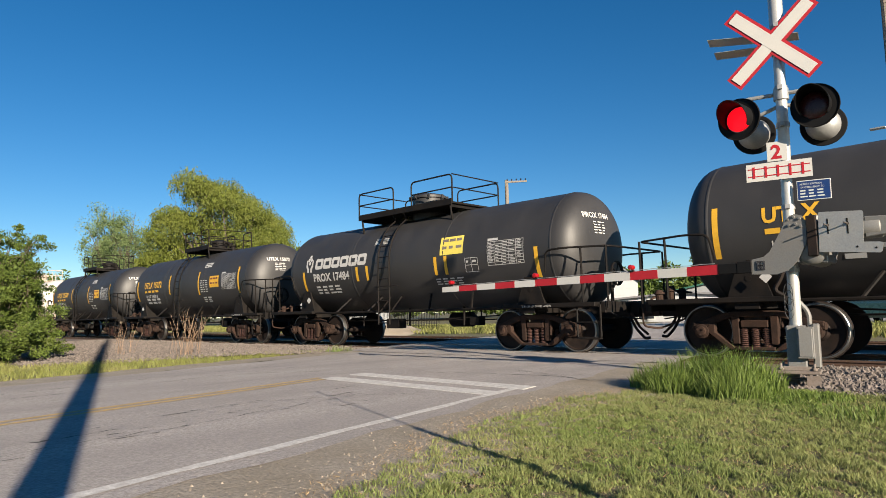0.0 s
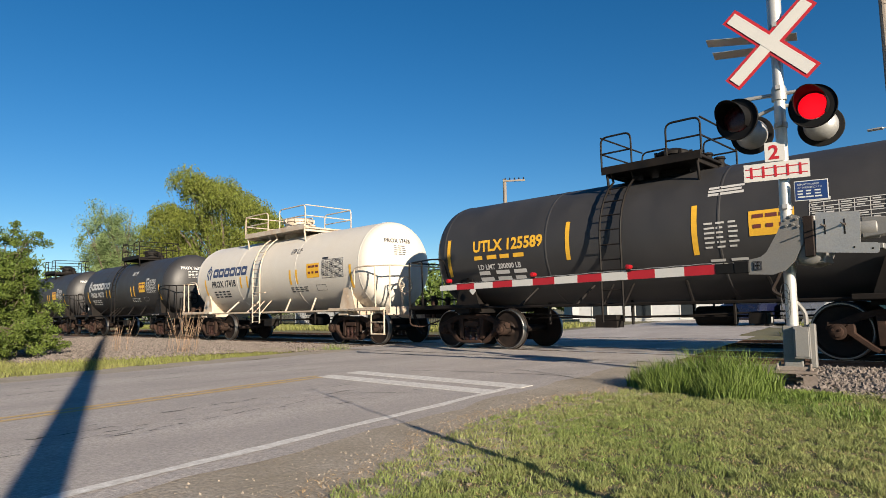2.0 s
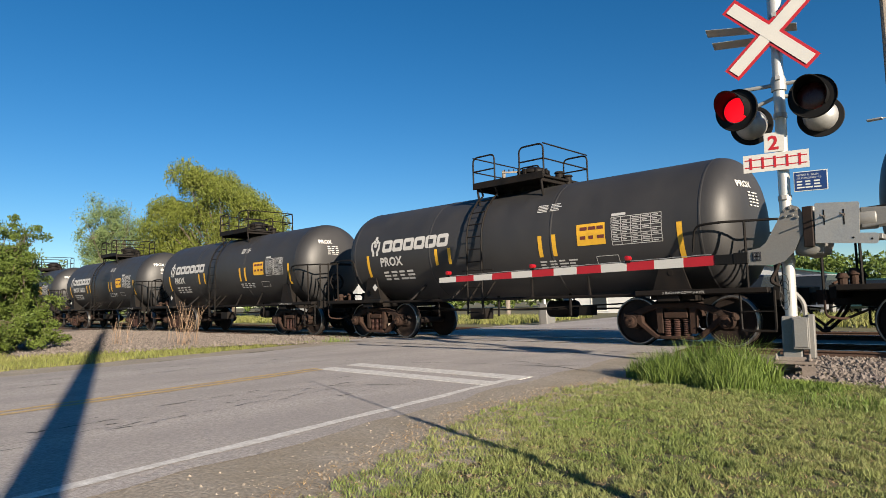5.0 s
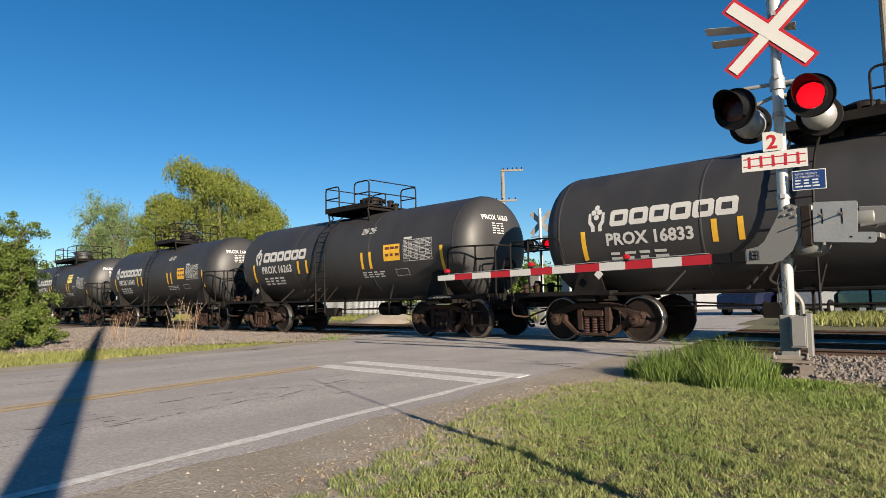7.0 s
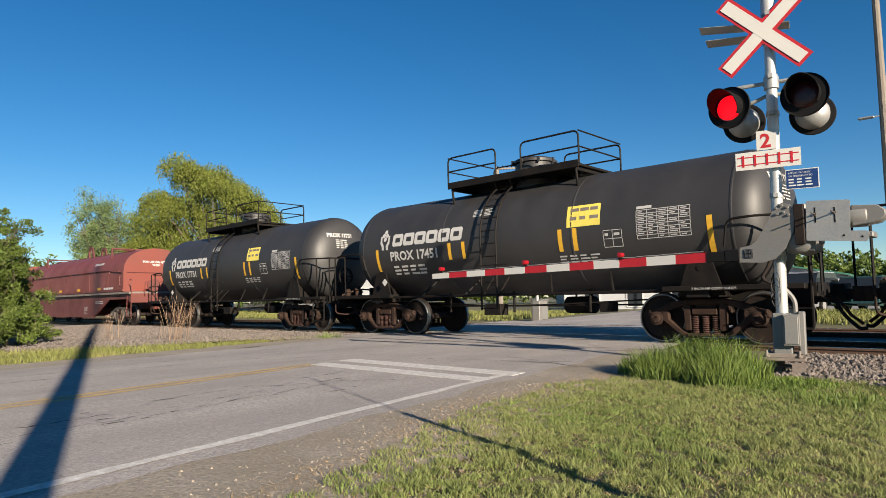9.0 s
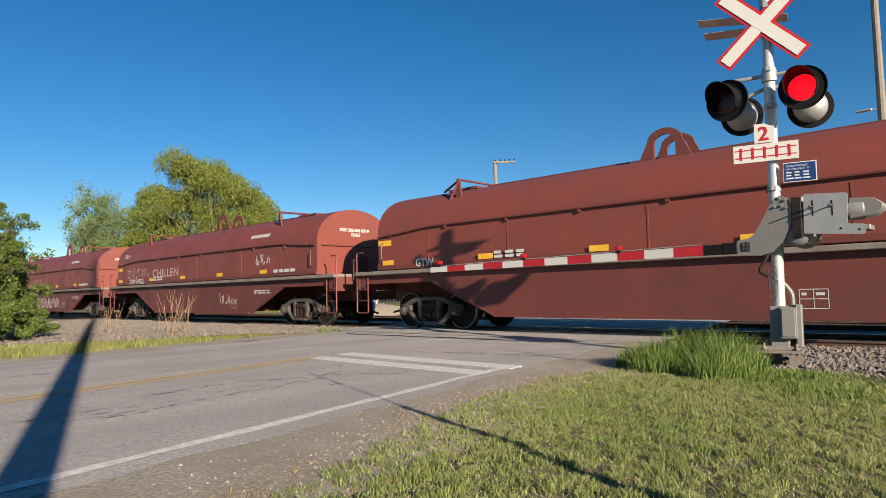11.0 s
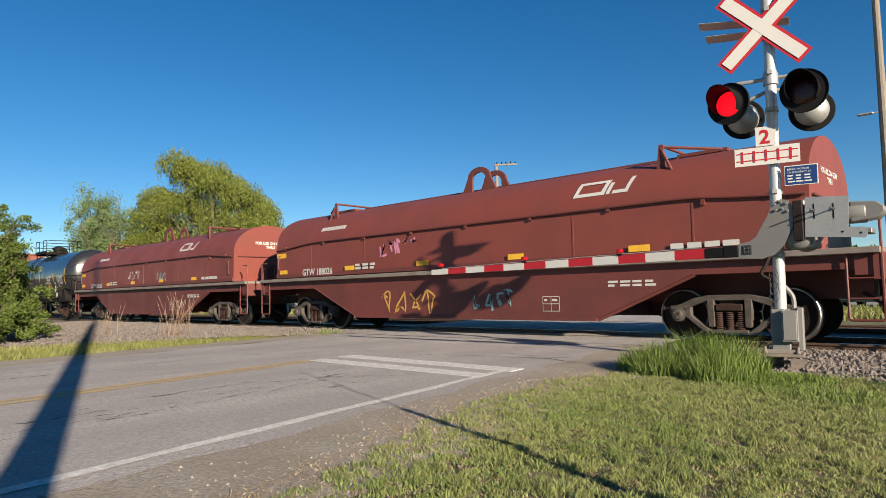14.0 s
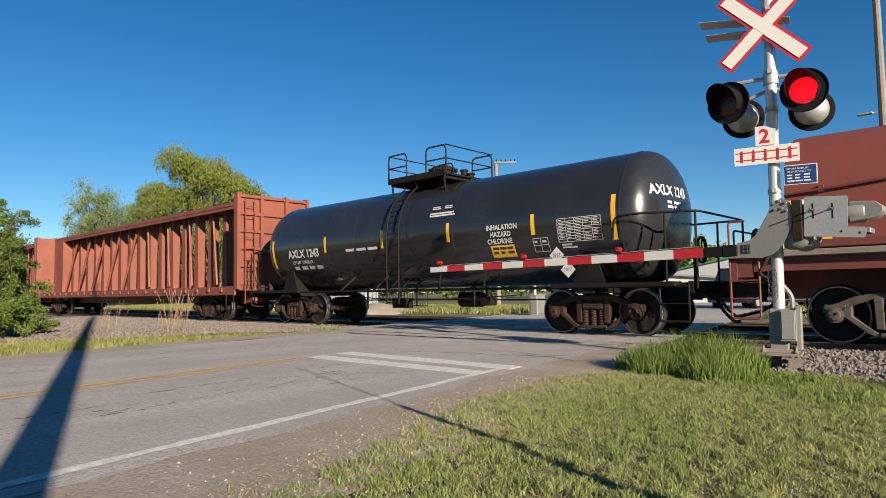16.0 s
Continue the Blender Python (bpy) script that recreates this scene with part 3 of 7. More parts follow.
    for y in (-0.2, -0.1, 0.0):
        prism(bm, [(0.82, 1.6), (1.06, 1.63), (1.13, 1.69), (1.13, 1.75), (1.06, 1.81), (0.82, 1.83)], y, y + 0.06)
    box(bm, (0.86, -0.08, 1.5), (0.3, 0.26, 0.06))
    bevel(bm, 0.008)
    part("counterweight", bm, M["grey_paint"], g)
    # arm: a tapering beam with reflective bands
    x0, x1, n = -0.57, -5.44, 12
    def half(x):
        k = (x - x0) / (x1 - x0)
        return 0.062 - 0.018 * k
    bm = bmesh.new()
    box(bm, (-0.42, -0.262, 1.35), (0.17, 0.06, 0.14))
    box(bm, (-0.6, -0.262, 1.345), (0.26, 0.05, 0.125))
    bevel(bm, 0.006)
    part("arm_sleeve", bm, M["matt_black"], g)
    for k in range(n):
        a, b = x0 - 0.16 + (x1 - x0 + 0.16) * k / n, x0 - 0.16 + (x1 - x0 + 0.16) * (k + 1) / n
        ha, hb = half(a), half(b)
        za, zb = 1.345 - 0.055 * k / n, 1.345 - 0.055 * (k + 1) / n
        bm = bmesh.new()
        y = -0.26 - 0.02 * k / n
        prism(bm, [(a, za - ha), (b, zb - hb), (b, zb + hb), (a, za + ha)], y - 0.02, y + 0.02)
        part("arm_band", bm, M["sign_red" if k % 2 == 0 else "sign_white"], g, "red reflective band" if k % 2 == 0 else "white reflective band", smooth=0)
    for k in (2.95, 7.0, 11.5):
        x = x0 - 0.16 + (x1 - x0 + 0.16) * k / n
        bm = bmesh.new()
        lathe(bm, [(-0.05, 0.02), (-0.045, 0.034), (0.045, 0.034), (0.05, 0.02)], 14, "y", (x, -0.27, 1.345 - 0.055 * k / n + 0.115))
        lampb = part("arm_lamp", bm, M["lens_small"], g, "small red arm lamp")
        bm = bmesh.new()
        box(bm, (x, -0.27, 1.345 - 0.055 * k / n + 0.065), (0.07, 0.05, 0.025))
        part("lamp_foot", bm, M["matt_black"], lampb)
    bm = bmesh.new()
    tube(bm, [(x0 - 0.2 + (x1 - x0 + 0.2) * k / 30, -0.27, 1.345 - 0.055 * k / 30 + half(x0 + (x1 - x0) * k / 30) + 0.012 + 0.006 * (k % 2)) for k in range(30)], 0.006, 4)
    part("cable", bm, M["alu"], g)
    bm = bmesh.new()
    tube(bm, bent([(0.02, -0.2, 1.4), (-0.04, -0.22, 1.2), (-0.12, -0.25, 1.06), (-0.02, -0.22, 1.0)], 0.08), 0.022, 8)
    part("hanging_hose", bm, M["wheel"], g)
    return g


SIGNAL, SHUTTERS = gate_signal()
gate()


# ---- rolling stock ----
WB, WR = 1.778, 0.457        # axle spacing in a truck, wheel radius


def wheelset_mesh():
    bm = bmesh.new()
    for s in (-1, 1):
        prof = [(0.655, 0.475), (0.69, 0.478), (0.70, 0.46), (0.79, 0.452), (0.80, 0.44), (0.80, 0.405), (0.765, 0.39), (0.745, 0.17), (0.80, 0.13), (0.80, 0.09), (0.655, 0.09)]
        lathe(bm, [(s * a, r) for a, r in prof], 40, "y")
    lathe(bm, [(-1.0, 0.075), (-0.8, 0.09), (-0.6, 0.085), (0.6, 0.085), (0.8, 0.09), (1.0, 0.075)], 16, "y")
    return mesh_of("wheelset", bm, M["wheel"])


def tread_mesh():
    bm = bmesh.new()
    lathe(bm, [(-0.702, 0.4605), (-0.79, 0.4535), (-0.8015, 0.442), (-0.8015, 0.425), (-0.79, 0.425), (-0.702, 0.43)], 40, "y", closed=True)
    return mesh_of("tread", bm, M["tread"])


def side_frame_mesh(mat):
    bm = bmesh.new()
    # the frame is an outer ring of bars: top chord, sloping legs, spring seat
    prism(bm, [(-1.06, 0.48), (-1.06, 0.60), (-0.86, 0.64), (-0.62, 0.745), (-0.35, 0.80), (0.35, 0.80), (0.62, 0.745), (0.86, 0.64), (1.06, 0.60), (1.06, 0.48), (0.98, 0.48), (0.94, 0.55), (0.78, 0.55), (0.6, 0.62), (0.36, 0.70), (-0.36, 0.70), (-0.6, 0.62), (-0.78, 0.55), (-0.94, 0.55), (-0.98, 0.48)], -1.06, -0.92)
    for s in (-1, 1):
        prism(bm, [(s * 0.78, 0.58), (s * 0.66, 0.60), (s * 0.66, 0.44), (s * 0.34, 0.19), (s * 0.26, 0.13), (s * 0.26, 0.13), (s * 0.36, 0.13), (s * 0.46, 0.17), (s * 0.74, 0.40), (s * 0.80, 0.44)], -1.07, -0.93)
        prism(bm, [(s * 0.25, 0.24), (s * 0.36, 0.24), (s * 0.38, 0.72), (s * 0.25, 0.72)], -1.07, -0.93)
        box(bm, (s * 0.889, -0.99, 0.575), (0.30, 0.16, 0.08))
    box(bm, (0, -0.99, 0.165), (0.62, 0.2, 0.06))
    bevel(bm, 0.012)
    return mesh_of("side_frame", bm, mat)


def bolster_mesh():
    bm = bmesh.new()
    box(bm, (0, 0, 0.6), (0.36, 2.0, 0.22))
    box(bm, (0, -1.02, 0.58), (0.44, 0.12, 0.12))
    box(bm, (0, 1.02, 0.58), (0.44, 0.12, 0.12))
    for s in (-1, 1):
        box(bm, (s * 0.34, 0, 0.42), (0.1, 1.5, 0.12))
    lathe(bm, [(0.7, 0.28), (0.8, 0.28)], 20, "z")
    bevel(bm, 0.012)
    return mesh_of("bolster", bm, M["truck"])


def spring_mesh():
    bm = bmesh.new()
    lathe(bm, [(0.19 + i * 0.0165, 0.048 if i % 2 else 0.082) for i in range(20)], 10, "z")
    return mesh_of("spring", bm, M["spring"])


def cap_mesh(mat):
    bm = bmesh.new()
    lathe(bm, [(-1.15, 0.055), (-1.14, 0.085), (-1.10, 0.09), (-1.09, 0.125), (-0.94, 0.135), (-0.90, 0.12)], 18, "y")
    for k in range(3):
        a = k * math.tau / 3 + 0.5
        lathe(bm, [(-1.165, 0.02), (-1.13, 0.02)], 6, "y", (math.cos(a) * 0.06, 0, math.sin(a) * 0.06))
    return mesh_of("journal_cap", bm, mat)


WHEELSETS = []          # every turning wheelset with its place in its truck


def add_truck(car, x, tone="truck"):
    tr = new("truck")
    tr.parent = car
    tr.location = (x, 0, 0)
    for s in (-0.5, 0.5):
        w = put("wheelset", shared("wheelset", wheelset_mesh), tr, pose(s * WB, 0, WR))
        for turn in (0, 180):
            put("tread", shared("tread", tread_mesh), w, pose(0, 0, 0, 0, 0, turn))
        WHEELSETS.append((w, s * WB))
    fr = shared("frame_" + tone, lambda: side_frame_mesh(M[tone]))
    cp = shared("cap_" + tone, lambda: cap_mesh(M["truck" if tone == "truck" else "truck_grey"]))
    for turn in (0, 180):
        put("side_frame", fr, tr, pose(0, 0, 0, 0, 0, turn))
        for s in (-0.5, 0.5):
            put("journal_cap", cp, tr, pose(s * WB, 0, WR, 0, 0, turn))
    put("bolster", shared("bolster", bolster_mesh), tr)
    for sy in (-0.99, 0.99):
        for k in (-0.18, 0.0, 0.18):
            put("spring", shared("spring", spring_mesh), tr, pose(k, sy, 0))
    return tr


def tank_mesh(half, radius, zc, mat, seams):
    bm = bmesh.new()
    head = 0.62
    cyl = half - head
    prof = []
    for k in range(13):
        a = k / 12 * math.pi / 2
        prof.append((-cyl - head * math.cos(a) ** 0.9, max(0.02, radius * math.sin(a) ** 0.75)))
    for s in seams:
        prof += [(s - 0.03, radius), (s - 0.012, radius + 0.007), (s + 0.012, radius + 0.007), (s + 0.03, radius)]
    prof += [(-a, r) for a, r in prof[12::-1]]
    lathe(bm, prof, 64, "x", (0, 0, zc))
    return mesh_of("tank", bm, mat, 15)


def rail_loop(bm, pts, r=0.021):
    tube(bm, bent(pts, 0.14), r, 6)


def tank_car(name, label, s, half=6.42, tc=8.44, tank_half=5.45, radius=1.29, zc=2.24, paint="tank_black", steel="black_steel", style="broad"):
    """A tank car whose middle lies s metres along the train. style: the kind of platform on top."""
    car = thing(name, label, "tank car", "cars of the train", m=Matrix.Translation((s, 0, 0)))
    st = M[steel]
    key = (half, tc, radius, paint, style)
    put("tank", shared(("tank", tank_half, radius, zc, paint), lambda: tank_mesh(tank_half, radius, zc, M[paint], (-tank_half + 0.62, -1.9, 1.7, tank_half - 0.62))), car)
    for x in (-tc / 2, tc / 2):
        add_truck(car, x)

    def draft_sill():
        bm = bmesh.new()
        box(bm, (half - 1.35, 0, 0.86), (2.3, 0.42, 0.3))
        bevel(bm, 0.008)
        return mesh_of("draft_sill", bm, st)

    def body_bolster():
        bm = bmesh.new()
        box(bm, (tc / 2, 0, 0.9), (0.4, 2.7, 0.14))
        bevel(bm, 0.008)
        return mesh_of("body_bolster", bm, st)

    def end_sill():
        bm = bmesh.new()
        box(bm, (half - 0.42, 0, 0.93), (0.1, 2.5, 0.22))
        bevel(bm, 0.008)
        return mesh_of("end_sill", bm, st)

    def saddle():
        bm = bmesh.new()
        prism(bm, [(-1.2, 0.86), (1.2, 0.86), (1.15, 1.7), (-1.15, 1.7)], tc / 2 - 0.03, tc / 2 + 0.03, "yz")
        return mesh_of("saddle", bm, st)

    def gusset():
        bm = bmesh.new()
        x = tc / 2
        prism(bm, [(x - 0.42, 0.86), (x + 0.42, 0.86), (x + 0.16, 1.62), (x - 0.16, 1.62)], -1.19, -1.15)
        lathe(bm, [(-1.2, 0.05), (-1.185, 0.05)], 12, "y", (x, 0, 1.35))
        return mesh_of("gusset", bm, st)
    for name, make in (("draft_sill", draft_sill), ("body_bolster", body_bolster), ("end_sill", end_sill), ("saddle", saddle)):
        me = shared((name, *key), make)
        for turn in (0, 180):
            put(name, me, car, pose(0, 0, 0, 0, 0, turn))
    me = shared(("gusset", *key), gusset)
    for mir in (1, -1):
        me2 = shared(("gusset", mir, *key), lambda: mirrored(me, mir))
        for turn in (0, 180):
            put("gusset", me2, car, pose(0, 0, 0, 0, 0, turn))

    def side_sill():
        bm = bmesh.new()
        L = half - 0.5
        tube(bm, [(-L, -1.3, 0.96), (L, -1.3, 0.96)], 0.03, 6)
        for x in (-2.6, -1.2, 1.2, 2.6):
            rod(bm, (x, -1.3, 0.96), (x + (0.25 if x < 0 else -0.25), -0.95, 1.36), 0.03, 6)
        return mesh_of("side_rail", bm, st)
    for turn in (0, 180):
        put("side_rail", shared(("srail", *key), side_sill), car, pose(0, 0, 0, 0, 0, turn))

    def running_board():
        bm = bmesh.new()
        box(bm, (tc / 2 + 0.55, -1.27, 0.99), (half - tc / 2 + 0.1, 0.32, 0.09))
        bevel(bm, 0.01)
        return mesh_of("end_step_plate", bm, st)
    for turn in (0, 180):
        for mir in (1, -1):
            put("end_platform", shared(("rb", mir, *key), lambda: mirrored(running_board(), mir)), car, pose(0, 0, 0, 0, 0, turn))

    def end_rails():
        bm = bmesh.new()
        a, b = tank_half - 0.75, half - 0.28
        z = zc - 0.1
        rail_loop(bm, [(a, -radius - 0.02, z - 0.45), (a + 0.08, -radius - 0.1, z), (a + 0.5, -radius - 0.12, z + 0.02), (b, -1.2, z), (b, 1.2, z), (a + 0.5, radius + 0.12, z + 0.02), (a + 0.08, radius + 0.1, z), (a, radius + 0.02, z - 0.45)])
        for y in (-1.25, 1.25):
            rod(bm, (b - 0.02, y, z), (b - 0.02, y, 0.9), 0.022, 6)
            rod(bm, (b - 0.55, y * 1.06, z), (b - 0.55, y * 1.04, 0.98), 0.022, 6)
        return mesh_of("end_railing", bm, st)
    for turn in (0, 180):
        put("end_railing", shared(("erail", *key), end_rails), car, pose(0, 0, 0, 0, 0, turn))

    def brake_wheel():
        bm = bmesh.new()
        lathe(bm, [(half - 0.52, 0.22), (half - 0.5, 0.26), (half - 0.47, 0.26), (half - 0.47, 0.22)], 24, "x", (0, -0.5, 1.62), closed=True)
        for k in range(5):
            a = k * math.tau / 5
            rod(bm, (half - 0.5, -0.5, 1.62), (half - 0.5, -0.5 + 0.24 * math.cos(a), 1.62 + 0.24 * math.sin(a)), 0.014, 5)
        rod(bm, (half - 0.5, -0.5, 1.62), (half - 0.7, -0.5, 1.62), 0.05, 8)
        rod(bm, (half - 0.62, -0.5, 1.62), (half - 0.62, -0.5, 0.95), 0.035, 6)
        return mesh_of("brake_wheel", bm, st)
    put("brake_wheel", shared(("brakewheel", *key), brake_wheel), car)

    def steps():
        bm = bmesh.new()
        x0, x1 = half - 0.95, half - 0.42
        tube(bm, bent([(x0, -1.36, 0.98), (x0, -1.36, 0.32), (x1, -1.36, 0.32), (x1, -1.36, 0.98)], 0.06), 0.022, 6)
        box(bm, ((x0 + x1) / 2, -1.36, 0.32), (x1 - x0, 0.1, 0.02))
        box(bm, ((x0 + x1) / 2, -1.36, 0.64), (x1 - x0, 0.08, 0.02))
        return mesh_of("sill_step", bm, st)
    for turn in (0, 180):
        put("sill_step", shared(("step", *key), steps), car, pose(0, 0, 0, 0, 0, turn))

    def coupler():
        bm = bmesh.new()
        box(bm, (half - 0.2, 0, 0.84), (0.5, 0.14, 0.18))
        prism(bm, [(half - 0.1, -0.16), (half + 0.06, -0.14), (half + 0.1, 0.02), (half + 0.02, 0.14), (half - 0.1, 0.16)], 0.72, 0.97, "xy")
        tube(bm, [(half - 0.3, -0.35, 0.8), (half - 0.1, -0.38, 0.5), (half + 0.06, -0.36, 0.36)], 0.028, 6)
        bevel(bm, 0.012)
        return mesh_of("coupler", bm, M["truck"])
    for turn in (0, 180):
        put("coupler", shared(("coupler", half), coupler), car, pose(0, 0, 0, 0, 0, turn))

    def brake_gear():
        bm = bmesh.new()
        lathe(bm, [(0.5, 0.17), (0.53, 0.19), (1.2, 0.19), (1.23, 0.17)], 20, "x", (0.2, 0.1, 0.7))
        box(bm, (-0.9, -0.5, 0.62), (0.5, 0.3, 0.26))
        box(bm, (2.0, -0.4, 0.66), (0.3, 0.26, 0.2))
        tube(bm, [(-2.9, -0.5, 0.8), (-1.1, -0.5, 0.7), (0.7, -0.4, 0.72), (2.9, -0.45, 0.8)], 0.02, 5)
        tube(bm, [(-half + 0.6, -0.25, 0.7), (half - 0.6, -0.25, 0.7)], 0.022, 5)
        for x in (-2.4, -0.4, 1.6):
            box(bm, (x, -0.45, 0.8), (0.05, 0.05, 0.5))
        bevel(bm, 0.01)
        return mesh_of("brake_gear", bm, M["black_steel"])
    put("brake_gear", shared(("brake", half), brake_gear), car)

    def end_valves():
        bm = bmesh.new()
        for x, y, h in ((0.5, -0.95, 0.22), (0.62, -0.7, 0.3), (0.42, -0.45, 0.2), (0.6, -0.15, 0.26)):
            lathe(bm, [(1.0, 0.07), (1.0 + h * 0.6, 0.07), (1.0 + h * 0.65, 0.1), (1.0 + h, 0.06)], 10, "z", (-half + x, y, 0))
        box(bm, (-half + 0.72, -0.75, 1.0), (0.5, 1.0, 0.05))
        tube(bm, bent([(-half + 0.4, -1.1, 1.05), (-half + 0.55, -0.6, 1.22), (-half + 0.6, 0.3, 1.18)], 0.1), 0.022, 6)
        tube(bm, bent([(-half + 0.3, -1.25, 0.95), (-half + 0.3, -1.25, 0.55), (-half + 0.5, -1.0, 0.5), (-half + 0.9, -0.6, 0.7)], 0.1), 0.02, 6)
        return mesh_of("brake_valve", bm, M["truck"])
    put("brake_valve", shared(("endvalve", half), end_valves), car, None, "dusty brake valve and pipes on the end platform")

    def air_hose():
        bm = bmesh.new()
        tube(bm, bent([(half - 0.35, -0.34, 0.8), (half - 0.2, -0.4, 0.5), (half + 0.02, -0.42, 0.28), (half + 0.12, -0.4, 0.3)], 0.15), 0.03, 8)
        tube(bm, bent([(half - 0.4, -1.1, 0.86), (half - 0.25, -0.9, 0.72), (half - 0.05, -0.2, 0.66)], 0.1), 0.016, 6)
        return mesh_of("air_hose", bm, M["matt_black"])
    for turn in (0, 180):
        put("air_hose", shared(("airhose", half), air_hose), car, pose(0, 0, 0, 0, 0, turn))

    top = zc + radius
    wide, off = {"broad": (1.85, -0.12), "small": (1.02, 0.33), "long": (1.05, 0.1)}[style]
    lad = {"broad": -0.35, "small": -0.3, "long": -0.2}[style]

    def platform():
        bm = bmesh.new()
        box(bm, (off, 0, top + 0.12), (wide * 2, 1.9, 0.05))
        for x in (-wide + 0.1, wide - 0.1):
            for y in (-0.9, 0.9):
                rod(bm, (off + x, y, top + 0.12), (off + x, y * 0.9, top - 0.42), 0.03, 6)
            box(bm, (off + x, 0, top + 0.06), (0.06, 1.8, 0.1))
        for y in (-0.94, 0.94):
            box(bm, (off, y, top + 0.14), (wide * 2, 0.03, 0.16))
        bevel(bm, 0.006)
        return mesh_of("platform", bm, st)
    put("platform", shared(("plat", *key), platform), car)

    def railing(sx):
        bm = bmesh.new()
        zt, zm, z0 = top + 0.84, top + 0.5, top + 0.14
        x0, x1 = off + sx * wide, off + sx * 0.36
        for y in (-0.92, 0.92):
            rail_loop(bm, [(x0, y, z0), (x0, y, zt), (x1, y, zt), (x1, y, z0)])
            tube(bm, [(x0, y, zm), (x1, y, zm)], 0.018, 6)
        for z in (zt, zm):
            tube(bm, [(x0, -0.92, z), (x0, 0.92, z)], 0.018, 6)
        return mesh_of("railing", bm, st)
    for sx in (-1, 1):
        put("railing", shared(("railing", sx, *key), lambda: railing(sx)), car)

    def ladder():
        bm = bmesh.new()
        def side(z):
            # follows the tank's side above its widest line, hangs straight below it
            y = -math.sqrt(max(0.0, (radius + 0.14) ** 2 - (z - zc) ** 2)) if z > zc else -(radius + 0.14)
            return y
        for x in (lad - 0.22, lad + 0.22):
            zs = [0.62, 0.98, 1.4, 1.9, zc] + [zc + (radius + 0.1) * math.sin(k * 0.21) for k in range(1, 6)]
            pts = [(x, side(z), z) for z in zs] + [(x, -0.92, top + 0.16)]
            tube(bm, pts, 0.024, 6)
        z = 0.66
        while z < top + 0.1:
            tube(bm, [(lad - 0.22, side(z), z), (lad + 0.22, side(z), z)], 0.014, 5)
            z += 0.29
        for x in (lad - 0.22, lad + 0.22):
            rod(bm, (x, -radius - 0.14, 0.9), (x + 0.02, -1.0, 1.35), 0.018, 5)
        box(bm, (lad + 0.1, -radius - 0.14, 1.62), (0.9, 0.05, 0.02))
        return mesh_of("ladder", bm, st)
    for turn in (0, 180):
        put("ladder", shared(("ladder", *key), ladder), car, pose(0, 0, 0, 0, 0, turn))

    def dome():
        bm = bmesh.new()
        r = 0.46 if style == "broad" else 0.3
        h = 0.62 if style == "broad" else 0.5
        lathe(bm, [(top - 0.25, r), (top + h - 0.12, r), (top + h - 0.1, r + 0.05), (top + h - 0.04, r + 0.05), (top + h, r - 0.02), (top + h + 0.05, r * 0.5)], 28, "z", (off + 0.1, 0, 0))
        for k in range(8):
            a = k * math.tau / 8
            box(bm, (off + 0.1 + math.cos(a) * (r + 0.06), math.sin(a) * (r + 0.06), top + h - 0.08), (0.05, 0.05, 0.12))
        return mesh_of("dome", bm, st if style != "broad" or paint != "tank_black" else M["tank_black"])
    put("dome", shared(("dome", *key), dome), car)

    def valves():
        bm = bmesh.new()
        lathe(bm, [(-0.3, 0.09), (0.0, 0.09), (0.02, 0.12), (0.06, 0.1)], 12, "z")
        return mesh_of("valve", bm, st)
    for x, h in ((0.72, 0.32), (-0.55, 0.26), (0.95, 0.2)):
        put("valve", shared(("valve", *key), valves), car, pose(off + x, 0.15, top + h))
    return car


def mirrored(me, sign):
    if sign < 0:
        me = me.copy()
        for v in me.vertices:
            v.co.y *= -1
        me.flip_normals()
    return me


